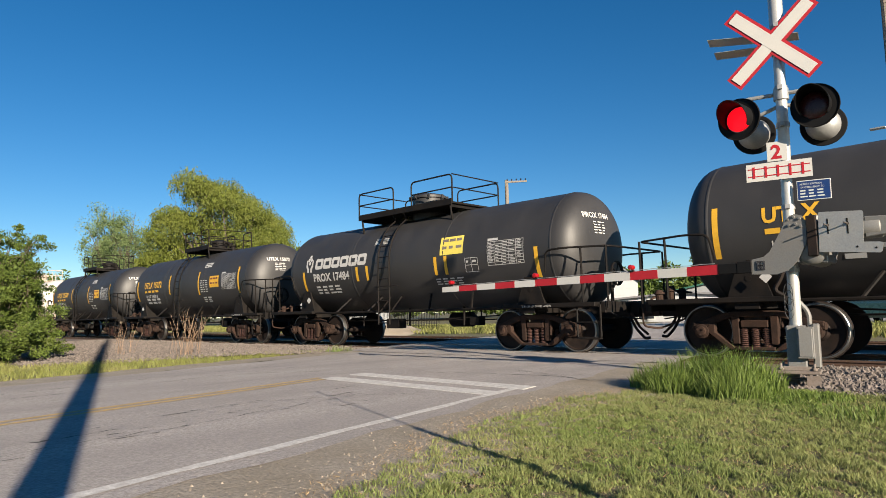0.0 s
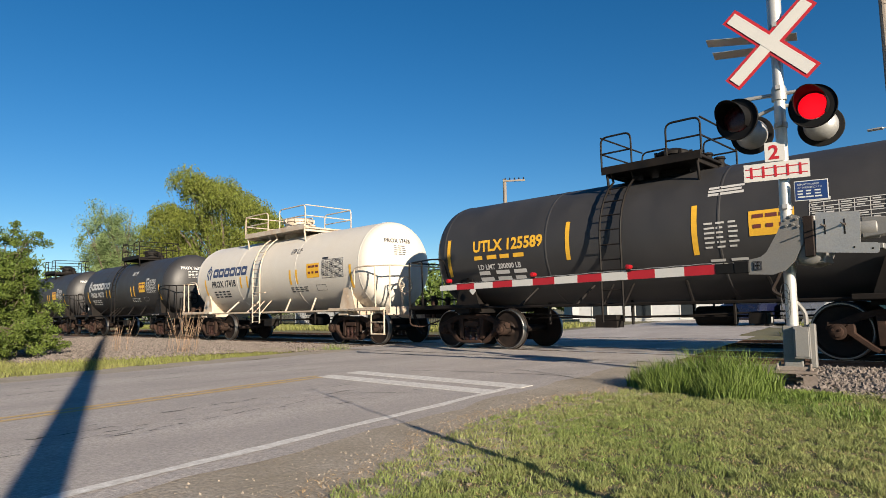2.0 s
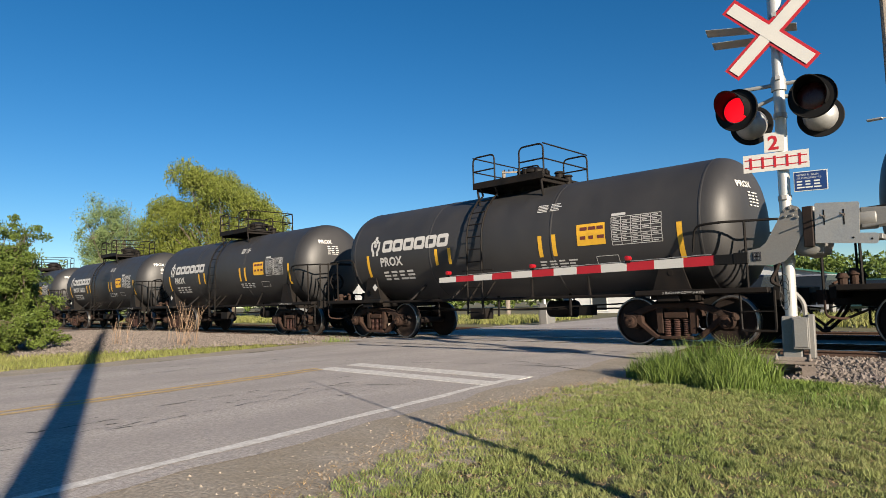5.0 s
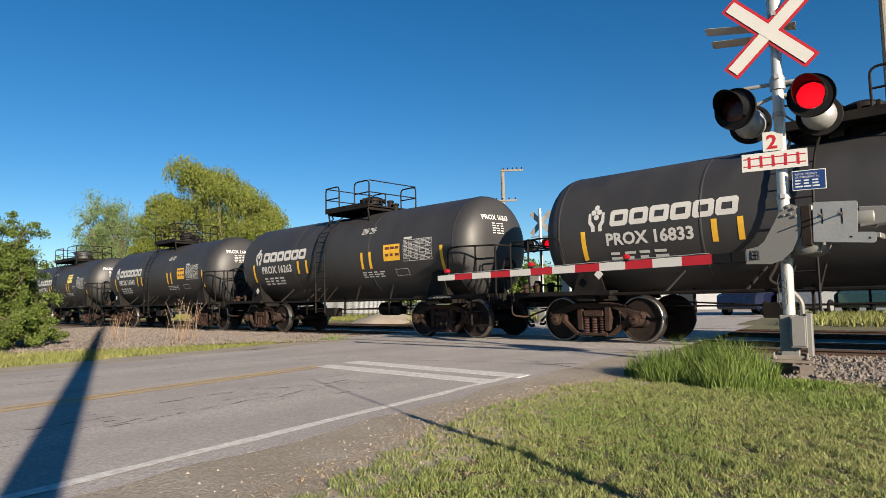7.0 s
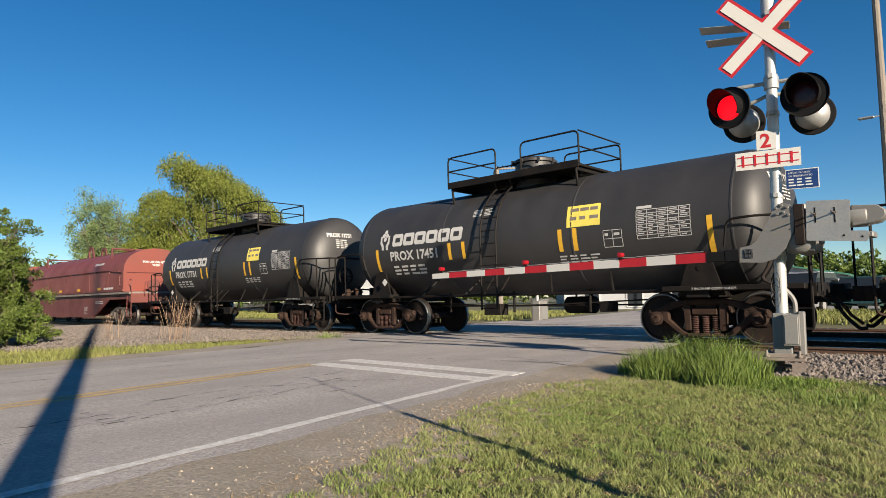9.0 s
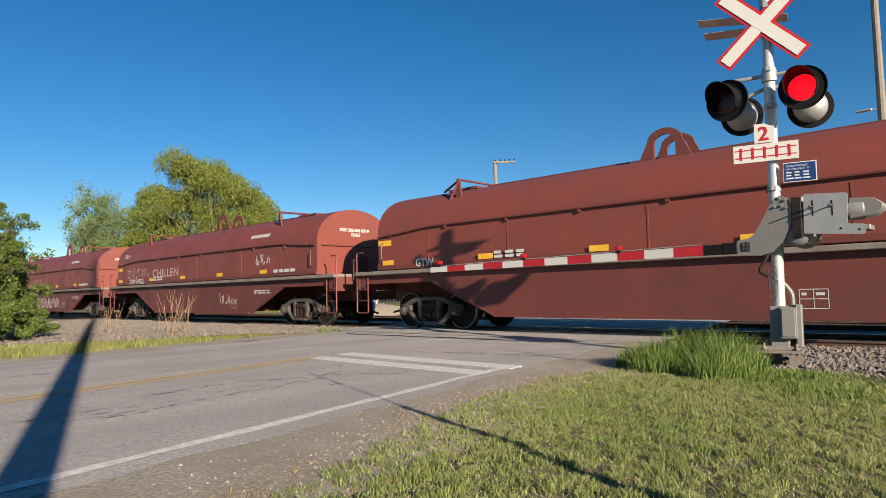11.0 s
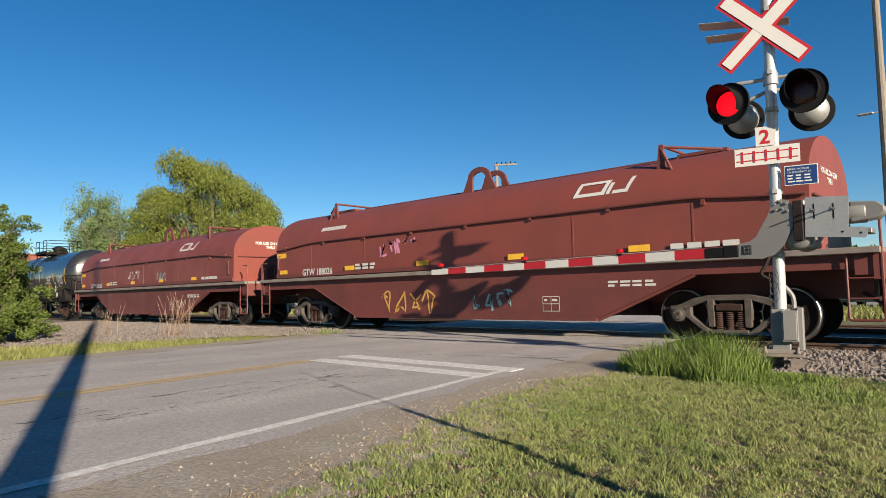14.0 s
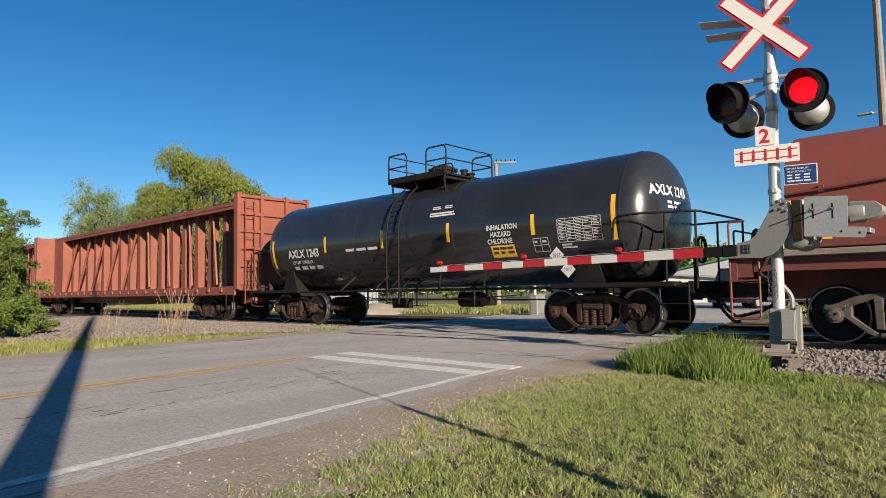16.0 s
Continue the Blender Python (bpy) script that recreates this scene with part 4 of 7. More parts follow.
def coil_car(s, label):
    half, tc = 8.75, 12.0
    car = thing("coil_car", label, "coil car", "cars of the train", m=Matrix.Translation((s, 0, 0)))
    for x in (-tc / 2, tc / 2):
        add_truck(car, x, "truck_grey")

    def hood():
        bm = bmesh.new()
        h = 7.42
        sec = [(-1.45, 1.5), (-1.45, 2.4)]
        for k in range(1, 20):
            a = math.pi - k / 20 * math.pi
            sec.append((1.45 * math.cos(a), 2.4 + 1.08 * math.sin(a) ** 0.85))
        sec += [(1.45, 2.4), (1.45, 1.5)]
        prism(bm, sec, -h, h, "yz")
        return mesh_of("hood", bm, M["coil_red"], 40)
    put("hood", shared("hood", hood), car)

    def ribs():
        bm = bmesh.new()
        for s1 in (-1, 1):
            pts = [(-7.38, s1 * 1.49, 2.36), (-6.4, s1 * 1.49, 2.42), (-5.6, s1 * 1.49, 2.5), (5.6, s1 * 1.49, 2.5), (6.4, s1 * 1.49, 2.42), (7.38, s1 * 1.49, 2.36)]
            tube(bm, bent(pts, 0.5), 0.024, 6)
            for x in (-6.9, -5, -3.2, -1.4, 0.4, 2.2, 4, 5.8, 6.9):
                box(bm, (x, s1 * 1.47, 2.47 if abs(x) < 5.6 else 2.4), (0.07, 0.06, 0.1))
            box(bm, (0, s1 * 1.465, 1.56), (14.8, 0.05, 0.1))
            for x in (-7.2, 7.2):
                tube(bm, bent([(x, s1 * 1.46, 1.75), (x, s1 * 1.53, 1.78), (x, s1 * 1.53, 2.18), (x, s1 * 1.46, 2.2)], 0.03), 0.014, 5)
        for s1 in (-1, 1):
            tube(bm, [(s1 * 7.45, -1.3, 2.36), (s1 * 7.45, 1.3, 2.36)], 0.022, 6)
        box(bm, (0, 0, 3.5), (9.6, 0.12, 0.1))
        return mesh_of("hood_rib", bm, M["coil_low"])
    put("hood_rib", shared("ribs", ribs), car)

    def lifting_loop():
        bm = bmesh.new()
        arc = [(-0.55, 3.42)] + [(-0.36 + 0.36 * (1 - math.cos(k / 8 * math.pi)), 3.8 + 0.26 * math.sin(k / 8 * math.pi)) for k in range(9)] + [(0.55, 3.42)]
        inner = [(0.22, 3.45)] + [(0.22 * math.cos(k / 8 * math.pi), 3.76 + 0.17 * math.sin(k / 8 * math.pi)) for k in range(9)] + [(-0.22, 3.45)]
        prism(bm, arc + inner, -0.03, 0.03)
        return mesh_of("lifting_loop", bm, M["coil_low"])
    for x, y in ((-0.1, -0.32), (-0.1, 0.32)):
        put("lifting_loop", shared("loop", lifting_loop), car, pose(x, y, 0))

    def bracket():
        bm = bmesh.new()
        for y in (-1.05, 1.05):
            prism(bm, [(-0.1, 3.02), (0.1, 3.02), (0.06, 3.62), (-0.02, 3.62)], y - 0.025, y + 0.025)
            tube(bm, [(0.0, y, 3.58), (0.95, y * 0.5, 3.46)], 0.03, 5)
            tube(bm, [(0.0, y, 3.58), (0.3, y * 1.1, 2.96)], 0.03, 5)
        tube(bm, [(0.02, -1.05, 3.6), (0.02, 1.05, 3.6)], 0.03, 5)
        box(bm, (0.5, 0, 3.5), (0.95, 0.7, 0.06))
        return mesh_of("stacking_bracket", bm, M["coil_low"])
    put("stacking_bracket", shared("bracket", bracket), car, pose(4.9, 0, 0))
    put("stacking_bracket", shared("bracket", bracket), car, pose(-4.9, 0, 0, 0, 0, 180))

    def deck():
        bm = bmesh.new()
        box(bm, (0, 0, 1.43), (16.6, 3.06, 0.1))
        bevel(bm, 0.012)
        return mesh_of("deck", bm, M["deck_grey"])
    put("deck", shared("deck", deck), car, None, "dusty grey deck edge")

    def sill():
        bm = bmesh.new()
        for y in (-1.36, 1.36):
            prism(bm, [(-8.2, 1.38), (-8.2, 1.16), (-5.55, 1.16), (-3.65, 0.34), (3.65, 0.34), (5.55, 1.16), (8.2, 1.16), (8.2, 1.38)], y - 0.03, y + 0.03)
            box(bm, (0, y + math.copysign(0.05, y), 0.36), (7.3, 0.08, 0.05))
            for s1 in (-1, 1):
                a = Vector((s1 * 3.65, y, 0.36))
                b = Vector((s1 * 5.55, y, 1.17))
                rod(bm, a, b, 0.045, 4)
        box(bm, (0, 0, 0.95), (16.0, 0.6, 0.5))
        box(bm, (0, 0, 0.6), (7.0, 2.6, 0.4))
        return mesh_of("side_sill", bm, M["coil_low"])
    put("side_sill", shared("coilsill", sill), car, None, "fish-bellied side sill")

    def end_gear():
        bm = bmesh.new()
        box(bm, (8.25, 0, 1.2), (0.12, 2.9, 0.4))
        for y in (-1.4, 1.4):
            tube(bm, bent([(7.85, y * 1.03, 1.35), (7.85, y * 1.03, 0.4), (8.3, y * 1.03, 0.4), (8.3, y * 1.03, 2.0), (8.05, y * 1.02, 2.0)], 0.05), 0.02, 6)
            for z in (0.72, 1.02):
                tube(bm, [(7.85, y * 1.03, z), (8.3, y * 1.03, z)], 0.016, 5)
            box(bm, (8.1, y, 1.22), (0.3, 0.05, 0.3))
        tube(bm, bent([(8.4, -0.9, 1.3), (8.4, -0.9, 1.9), (8.4, 0.9, 1.9), (8.4, 0.9, 1.3)], 0.08), 0.018, 5)
        lathe(bm, [(8.42, 0.27), (8.45, 0.29), (8.48, 0.27)], 24, "x", (0, -0.55, 1.75))
        return mesh_of("end_ladder", bm, M["coil_low"])
    for turn in (0, 180):
        put("end_ladder", shared("coilend", end_gear), car, pose(0, 0, 0, 0, 0, turn))

    def coupler():
        bm = bmesh.new()
        box(bm, (half - 0.3, 0, 0.86), (0.8, 0.3, 0.26))
        prism(bm, [(half - 0.1, -0.16), (half + 0.06, -0.14), (half + 0.1, 0.02), (half + 0.02, 0.14), (half - 0.1, 0.16)], 0.72, 0.97, "xy")
        tube(bm, [(half - 0.9, -0.35, 0.8), (half - 0.4, -0.38, 0.46), (half + 0.06, -0.36, 0.34)], 0.03, 6)
        bevel(bm, 0.012)
        return mesh_of("coupler", bm, M["truck"])
    for turn in (0, 180):
        put("coupler", shared("coilcoupler", coupler), car, pose(0, 0, 0, 0, 0, turn))
    return car


def lumber_car(s, label):
    """A centre-beam flat car with bulkheads."""
    half, tc = 11.35, 17.0
    car = thing("lumber_car", label, "flat car", "cars of the train", m=Matrix.Translation((s, 0, 0)))
    for x in (-tc / 2, tc / 2):
        add_truck(car, x)

    def deck():
        bm = bmesh.new()
        box(bm, (0, 0, 1.12), (22.3, 2.9, 0.12))
        for y in (-1.42, 1.42):
            box(bm, (0, y, 1.05), (22.3, 0.08, 0.3))
            for i in range(24):
                box(bm, (-10.4 + i * 0.9, y * 1.03, 1.08), (0.14, 0.1, 0.14))
        box(bm, (0, 0, 0.85), (21, 0.7, 0.5))
        bevel(bm, 0.01)
        return mesh_of("deck", bm, M["beam_red"])
    put("deck", shared("ldeck", deck), car)

    def post():
        bm = bmesh.new()
        prism(bm, [(-0.2, 1.18), (0.2, 1.18), (0.1, 4.2), (-0.1, 4.2)], -0.16, 0.16)
        return mesh_of("post", bm, M["beam_red"])
    for i in range(17):
        put("post", shared("lpost", post), car, pose(-9.2 + i * 1.15, 0, 0))

    def brace():
        bm = bmesh.new()
        for s1 in (-1, 1):
            tube(bm, [(0, s1 * 0.5, 1.3), (0.9, s1 * 0.22, 4.05)], 0.05, 5)
        return mesh_of("brace", bm, M["beam_red"])
    for i in range(18):
        if i % 2 == 0:
            put("brace", shared("lbrace", brace), car, pose(-9.15 + i * 1.022, 0, 0) if i < 9 else pose(-8.2 + i * 1.022, 0, 0, 0, 0, 180))

    def beam():
        bm = bmesh.new()
        box(bm, (0, 0, 4.27), (22.2, 1.1, 0.14))
        for y in (-0.5, 0.5):
            box(bm, (0, y, 4.2), (22.2, 0.06, 0.24))
        bevel(bm, 0.01)
        return mesh_of("top_beam", bm, M["beam_red"])
    put("top_beam", shared("lbeam", beam), car)

    def panel():
        bm = bmesh.new()
        prism(bm, [(-11.1, 1.18), (-9.6, 1.18), (-9.6, 4.2), (-11.1, 4.2)], -0.55, 0.55)
        return mesh_of("end_panel", bm, M["beam_red"])
    for turn in (0, 180):
        put("end_panel", shared("lpanel", panel), car, pose(0, 0, 0, 0, 0, turn))

    def bulkhead():
        bm = bmesh.new()
        box(bm, (11.18, 0, 2.75), (0.06, 2.86, 3.2))
        for y in (-1.4, -0.5, 0.5, 1.4):
            box(bm, (11.22, y, 2.75), (0.22, 0.12, 3.3))
        for z in (1.3, 1.9, 2.5, 3.1, 3.7, 4.3):
            box(bm, (11.24, 0, z), (0.12, 2.86, 0.1))
        for y in (-1.2, -0.85):
            tube(bm, [(11.42, y, 0.6), (11.42, y, 4.2)], 0.018, 5)
        for k in range(10):
            tube(bm, [(11.42, -1.2, 0.7 + k * 0.36), (11.42, -0.85, 0.7 + k * 0.36)], 0.014, 5)
        return mesh_of("bulkhead", bm, M["beam_red"])
    for turn in (0, 180):
        put("bulkhead", shared("lbulk", bulkhead), car, pose(0, 0, 0, 0, 0, turn))

    def steps():
        bm = bmesh.new()
        for y in (-1.45, 1.45):
            tube(bm, bent([(10.6, y, 1.0), (10.6, y, 0.4), (11.1, y, 0.4), (11.1, y, 1.0)], 0.05), 0.02, 5)
        box(bm, (11.3, 0, 0.84), (0.6, 0.3, 0.26))
        return mesh_of("sill_step", bm, M["black_steel"])
    for turn in (0, 180):
        put("sill_step", shared("lstep", steps), car, pose(0, 0, 0, 0, 0, turn))
    return car


# the train, front to back: middle of each car along it at the clip's start
OFF = 0.889 + 4.22
TRAIN = []
BLACK = "black tank car with top platform and side ladder, weathered"
SPEC = [(-4.62, "small", "tank_black"), (-17.57, "broad", "tank_black"), (-30.25, "small", "tank_black"), (-42.9, "small", "tank_black"), (-55.9, "broad", "tank_white"),
        (-68.85, "small", "tank_black"), (-81.55, "small", "tank_black"), (-94.35, "small", "tank_black"), (-107.0, "small", "tank_black"), (-119.58, "small", "tank_black"),
        (-132.25, "small", "tank_black"), (-144.76, "small", "tank_black"), (-157.68, "broad", "tank_black"), (-170.2, "broad", "tank_black")]
for rear, style, paint in SPEC:
    white = paint == "tank_white"
    TRAIN.append(tank_car("tank_car", "rust-streaked white tank car with white platform railings" if white else BLACK, rear + OFF, paint=paint, steel="white_steel" if white else "black_steel", style=style))
for rear in (-188.0, -205.5, -223.0, -240.8, -258.3):
    TRAIN.append(coil_car(rear + 0.889 + 6.0, "oxide red coil car with a rounded steel hood"))
TRAIN.append(tank_car("tank_car", "glossy black chlorine tank car with white lettering", -267.72, half=7.69, tc=10.4, tank_half=6.6, radius=1.36, zc=2.38, paint="tank_gloss", style="long"))
for s in (-287.0, -309.8):
    TRAIN.append(lumber_car(s, "empty red-brown centre-beam lumber car with bulkheads"))


# ---- paint marks on the cars ----
def blocks(bm, x, y, h, n, pitch=0.72, hollow=False):
    """A name or code of n characters as plain solid blocks, from the lower left corner."""
    for k in range(n):
        x0 = x + k * h * pitch
        x1 = x0 + h * pitch * 0.84
        if not hollow:
            quad(bm, x0, y, x1, y + h)
            continue
        d, r = h * 0.31, h * 0.14
        outer = [(x0 + r, y), (x1 - r, y), (x1, y + r), (x1, y + h - r), (x1 - r, y + h), (x0 + r, y + h), (x0, y + h - r), (x0, y + r)]
        inner = [(min(max(p, x0 + d), x1 - d), min(max(q, y + d), y + h - d)) for p, q in outer]
        a, b = ([bm.verts.new((p + (q - y) * 0.1, q, 0)) for p, q in ring] for ring in (outer, inner))
        for i in range(8):
            j = (i + 1) % 8
            if i in (0, 2, 4, 6):
                bm.faces.new((a[i], a[j], b[j], b[i]))
            else:
                bm.faces.new((a[i], a[j], b[i]))


def emblem(bm, x, y, h):
    """The owner's emblem as plain shapes: two curved side strokes under a cluster of discs."""
    for sx in (0, 1):
        pts = [(0.1, 0.0), (0.24, 0.0), (0.25, 0.2), (0.12, 0.42), (0.1, 0.72), (0.0, 0.72), (0.0, 0.34), (0.1, 0.18)]
        pts = [(x + (p if not sx else 0.62 - p) * h * 1.1, y + q * h) for p, q in pts]
        f = [bm.verts.new((p, q, 0)) for p, q in pts]
        bm.faces.new(f if not sx else f[::-1])
    for p, q in ((0.34, 0.93), (0.22, 0.74), (0.46, 0.74), (0.34, 0.54)):
        f = [bm.verts.new((x + (p + 0.115 * math.cos(a)) * h, y + (q + 0.115 * math.sin(a)) * h, 0)) for a in [k * math.tau / 8 for k in range(8)]]
        bm.faces.new(f)


def table(bm, x0, y0, x1, y1, rows, cols, seed=2):
    """A ruled data panel: thin lines and plain bars."""
    for r in range(rows + 1):
        y = y0 + (y1 - y0) * r / rows
        quad(bm, x0, y - 0.006, x1, y + 0.006)
    for c in range(cols + 1):
        x = x0 + (x1 - x0) * c / cols
        for r in range(rows):
            quad(bm, x - 0.006, y0 + (y1 - y0) * r / rows + 0.007, x + 0.006, y0 + (y1 - y0) * (r + 1) / rows - 0.007)
    rnd = random.Random(seed)
    rh, cw = (y1 - y0) / rows, (x1 - x0) / cols
    for r in range(rows):
        for c in range(cols):
            if rnd.random() < 0.9:
                quad(bm, x0 + c * cw + 0.03, y0 + r * rh + rh * 0.36, x0 + c * cw + cw * rnd.uniform(0.5, 0.85), y0 + r * rh + rh * 0.66)


def wrap_head(bm, tank_half, radius, zc, lift=0.008):
    """Lays a drawing (x to the far side, y up, from the head's middle) on the tank's rounded front end."""
    bmesh.ops.subdivide_edges(bm, edges=bm.edges[:], cuts=1)
    for v in bm.verts:
        r = min(radius * 0.98, math.hypot(v.co.x, v.co.y))
        sa = (r / radius) ** (1 / 0.75)
        x = tank_half - 0.62 + 0.62 * max(0.0, math.sqrt(max(0.0, 1 - sa * sa))) ** 0.9
        v.co = Vector((x + lift, v.co.x, zc + v.co.y))


SMALL_PRINT = ("weight_data", "placard_print", "stencil_box", "small_stencil", "notice_stencil", "data_panel", "slogan")


def mark(car, name, key, draw, mat, radius, zc, label="", lift=0.006):
    def make():
        bm = bmesh.new()
        draw(bm)
        wrap_tank(bm, radius, zc, 0.0, lift)
        return mesh_of(name, bm, mat, 0)
    ob = put(name, shared(("mark", key, radius), make), car, None, label)
    return tagged(ob, kind="stuff") if name in SMALL_PRINT else ob


def words_on(car, key, text, x, y, h, mat, radius, zc, squeeze=0.9, name="words"):
    def make():
        bm = lettering(text, h, h * 0.045, squeeze)
        for v in bm.verts:
            v.co.x += x
            v.co.y += y
        wrap_tank(bm, radius, zc, 0.0, 0.007)
        return mesh_of(name, bm, mat, 0)
    return tagged(put(name, shared(("words", key, text, x, radius, mat.name), make), car), kind="stuff" if name == "words" else "")


def stripes(car, key, at, radius, zc, label="yellow reflective stripe"):
    for x, y0, y1 in at:
        mark(car, "reflective_stripe", ("stripe", x, y0, y1), lambda bm: quad(bm, x - 0.05, y0, x + 0.05, y1), M["yellow_mark"], radius, zc)


def mark_tank(car, kind, code):
    R, Z = 1.29, 2.24
    ink = M["black_mark"] if kind == "white" else M["white_mark"]
    if kind in ("black", "white", "early"):
        owner = M["navy_mark"] if kind == "white" else ink
        mark(car, "emblem", ("emblem", kind), lambda bm: emblem(bm, -4.12, -0.04, 0.52), owner, R, Z)
        for k in range(6):
            mark(car, "name_block", ("owner", kind, k), lambda bm: blocks(bm, -3.66 + k * 0.405, 0.03, 0.32, 1, 1.4, True), owner, R, Z)
        words_on(car, "code", code, -3.76, -0.33, 0.235, ink, R, Z, 1.0, "car_code")
        mark(car, "weight_data", ("weights", kind), lambda bm: bars(bm, -3.7, -0.48, 1.2, 0.3, 3, 4, 0.45, 3), ink, R, Z)
        stripes(car, "p", [(-4.25, -0.62, -0.02), (-1.66, -0.42, -0.02), (-1.22, -0.42, -0.02), (1.43, -0.43, 0.03), (1.78, -0.43, 0.03), (4.47, -0.66, 0.02)], R, Z)
        if kind == "early":
            place, box_at = (1.6, 0.05, 2.36, 0.5), (2.42, -0.41, 2.81, -0.08)
        else:
            place, box_at = (2.34, -0.26, 2.98, 0.17), (2.72, -0.68, 3.2, -0.5)
        mark(car, "placard", ("placard", place), lambda bm: quad(bm, *place), M["pale_yellow" if kind == "early" else "yellow_mark"], R, Z, "yellow emergency placard")
        mark(car, "placard_print", ("pprint", place), lambda bm: bars(bm, place[0] + 0.08, place[3] - 0.06, (place[2] - place[0]) * 0.9, 0.36, 2, 3, 0.62, 6), M["deck_grey"] if kind == "early" else M["coil_low"], R, Z, "", 0.009)
        mark(car, "stencil_box", ("sbox", kind), lambda bm: table(bm, *box_at, 1 if kind != "early" else 2, 1 if kind != "early" else 2), ink, R, Z)
        mark(car, "small_stencil", ("ssten", kind), lambda bm: bars(bm, 1.36, -0.52, 0.95, 0.2, 3, 4, 0.5, 9), ink, R, Z)
        mark(car, "notice_stencil", ("nsten", kind), lambda bm: bars(bm, 1.31 if kind != "early" else -1.0, 0.74, 0.66, 0.2, 5, 2, 0.5, 10), ink, R, Z)
    else:
        y = M["yellow_mark"]
        words_on(car, "code", code, -3.92, 0.0, 0.26, y, R, Z, 0.95, "car_code")
        mark(car, "slogan", ("uslogan",), lambda bm: bars(bm, -3.88, -0.1, 1.5, 0.1, 1, 4, 0.1, 3), y, R, Z)
        words_on(car, "u", "LD LMT  200000 LB", -3.8, -0.42, 0.12, ink, R, Z)
        mark(car, "weight_data", ("uweights",), lambda bm: bars(bm, -3.8, -0.46, 1.5, 0.3, 2, 3, 0.4, 3), ink, R, Z)
        stripes(car, "u", [(-4.68, -0.55, 0.35), (-1.35, -0.35, 0.45), (1.28, -0.45, 0.45), (4.35, -0.5, 0.45)], R, Z)
        mark(car, "placard", ("uplac",), lambda bm: quad(bm, 2.2, -0.2, 2.9, 0.22), y, R, Z, "yellow emergency placard")
        mark(car, "placard_print", ("uplacp",), lambda bm: bars(bm, 2.26, 0.16, 0.62, 0.34, 2, 3, 0.62, 6), M["coil_low"], R, Z, "", 0.009)
        mark(car, "small_stencil", ("usten",), lambda bm: (bars(bm, 1.45, 0.1, 0.62, 0.5, 6, 3, 0.6, 9), bars(bm, 1.5, -0.55, 0.7, 0.25, 3, 2, 0.4, 12)), ink, R, Z)
        mark(car, "notice_stencil", ("unst",), lambda bm: bars(bm, 1.5, 0.8, 0.8, 0.22, 3, 1, 0.3, 10), ink, R, Z)
    mark(car, "data_panel", ("table", kind == "white"), lambda bm: (table(bm, 3.12, -0.3, 4.14, 0.24, 8, 5), bars(bm, 3.12, 0.32, 0.5, 0.06, 1, 1, 0.1)), ink, R, Z)

    def head():
        bm = lettering(code, 0.12, 0.005)
        for v in bm.verts:
            v.co += Vector((-0.72, 0.62, 0))
        bars(bm, -0.45, 0.54, 0.45, 0.3, 5, 3, 0.6, 8)
        wrap_head(bm, 5.45, R, Z)
        return mesh_of("end_code", bm, ink, 0)
    tagged(put("end_code", head(), car), kind="stuff")
    # stencilled strip on the end platform and the hazard plate holder
    def brake_note():
        bm = lettering("2 INCH HP COMP SHOES", 0.045, 0.0, 1.1)
        flat_side(bm, -1.432, 4.15, 0.96)
        return mesh_of("words", bm, ink, 0)
    tagged(put("words", shared(("brakenote", kind == "white"), brake_note), car), kind="stuff")

    def placard_holder():
        bm = bmesh.new()
        s = 0.1
        prism(bm, [(0, -s), (s, 0), (0, s), (-s, 0)], -0.006, 0.0)
        return mesh_of("hazard_plate", bm, M["white_mark"], 0)
    for x in (-3.9,):
        put("hazard_plate", shared("hazard_plate", placard_holder), car, pose(x, -1.345, 1.35))


KINDS = [("utility", "UTLX"), ("early", "PROX 17484"), ("utility", "UTLX 15072"), ("utility", "UTLX 125589"), ("white", "PROX 17418"), ("black", "PROX 16373"), ("black", "PROX 16314"), ("black", "PROX"), ("black", "PROX"),
         ("black", "PROX 16833"), ("black", "PROX 16263"), ("black", "PROX 16040"), ("early", "PROX 17451"), ("early", "PROX 17731")]
for i, (kind, code) in enumerate(KINDS):
    mark_tank(TRAIN[i], kind, code)


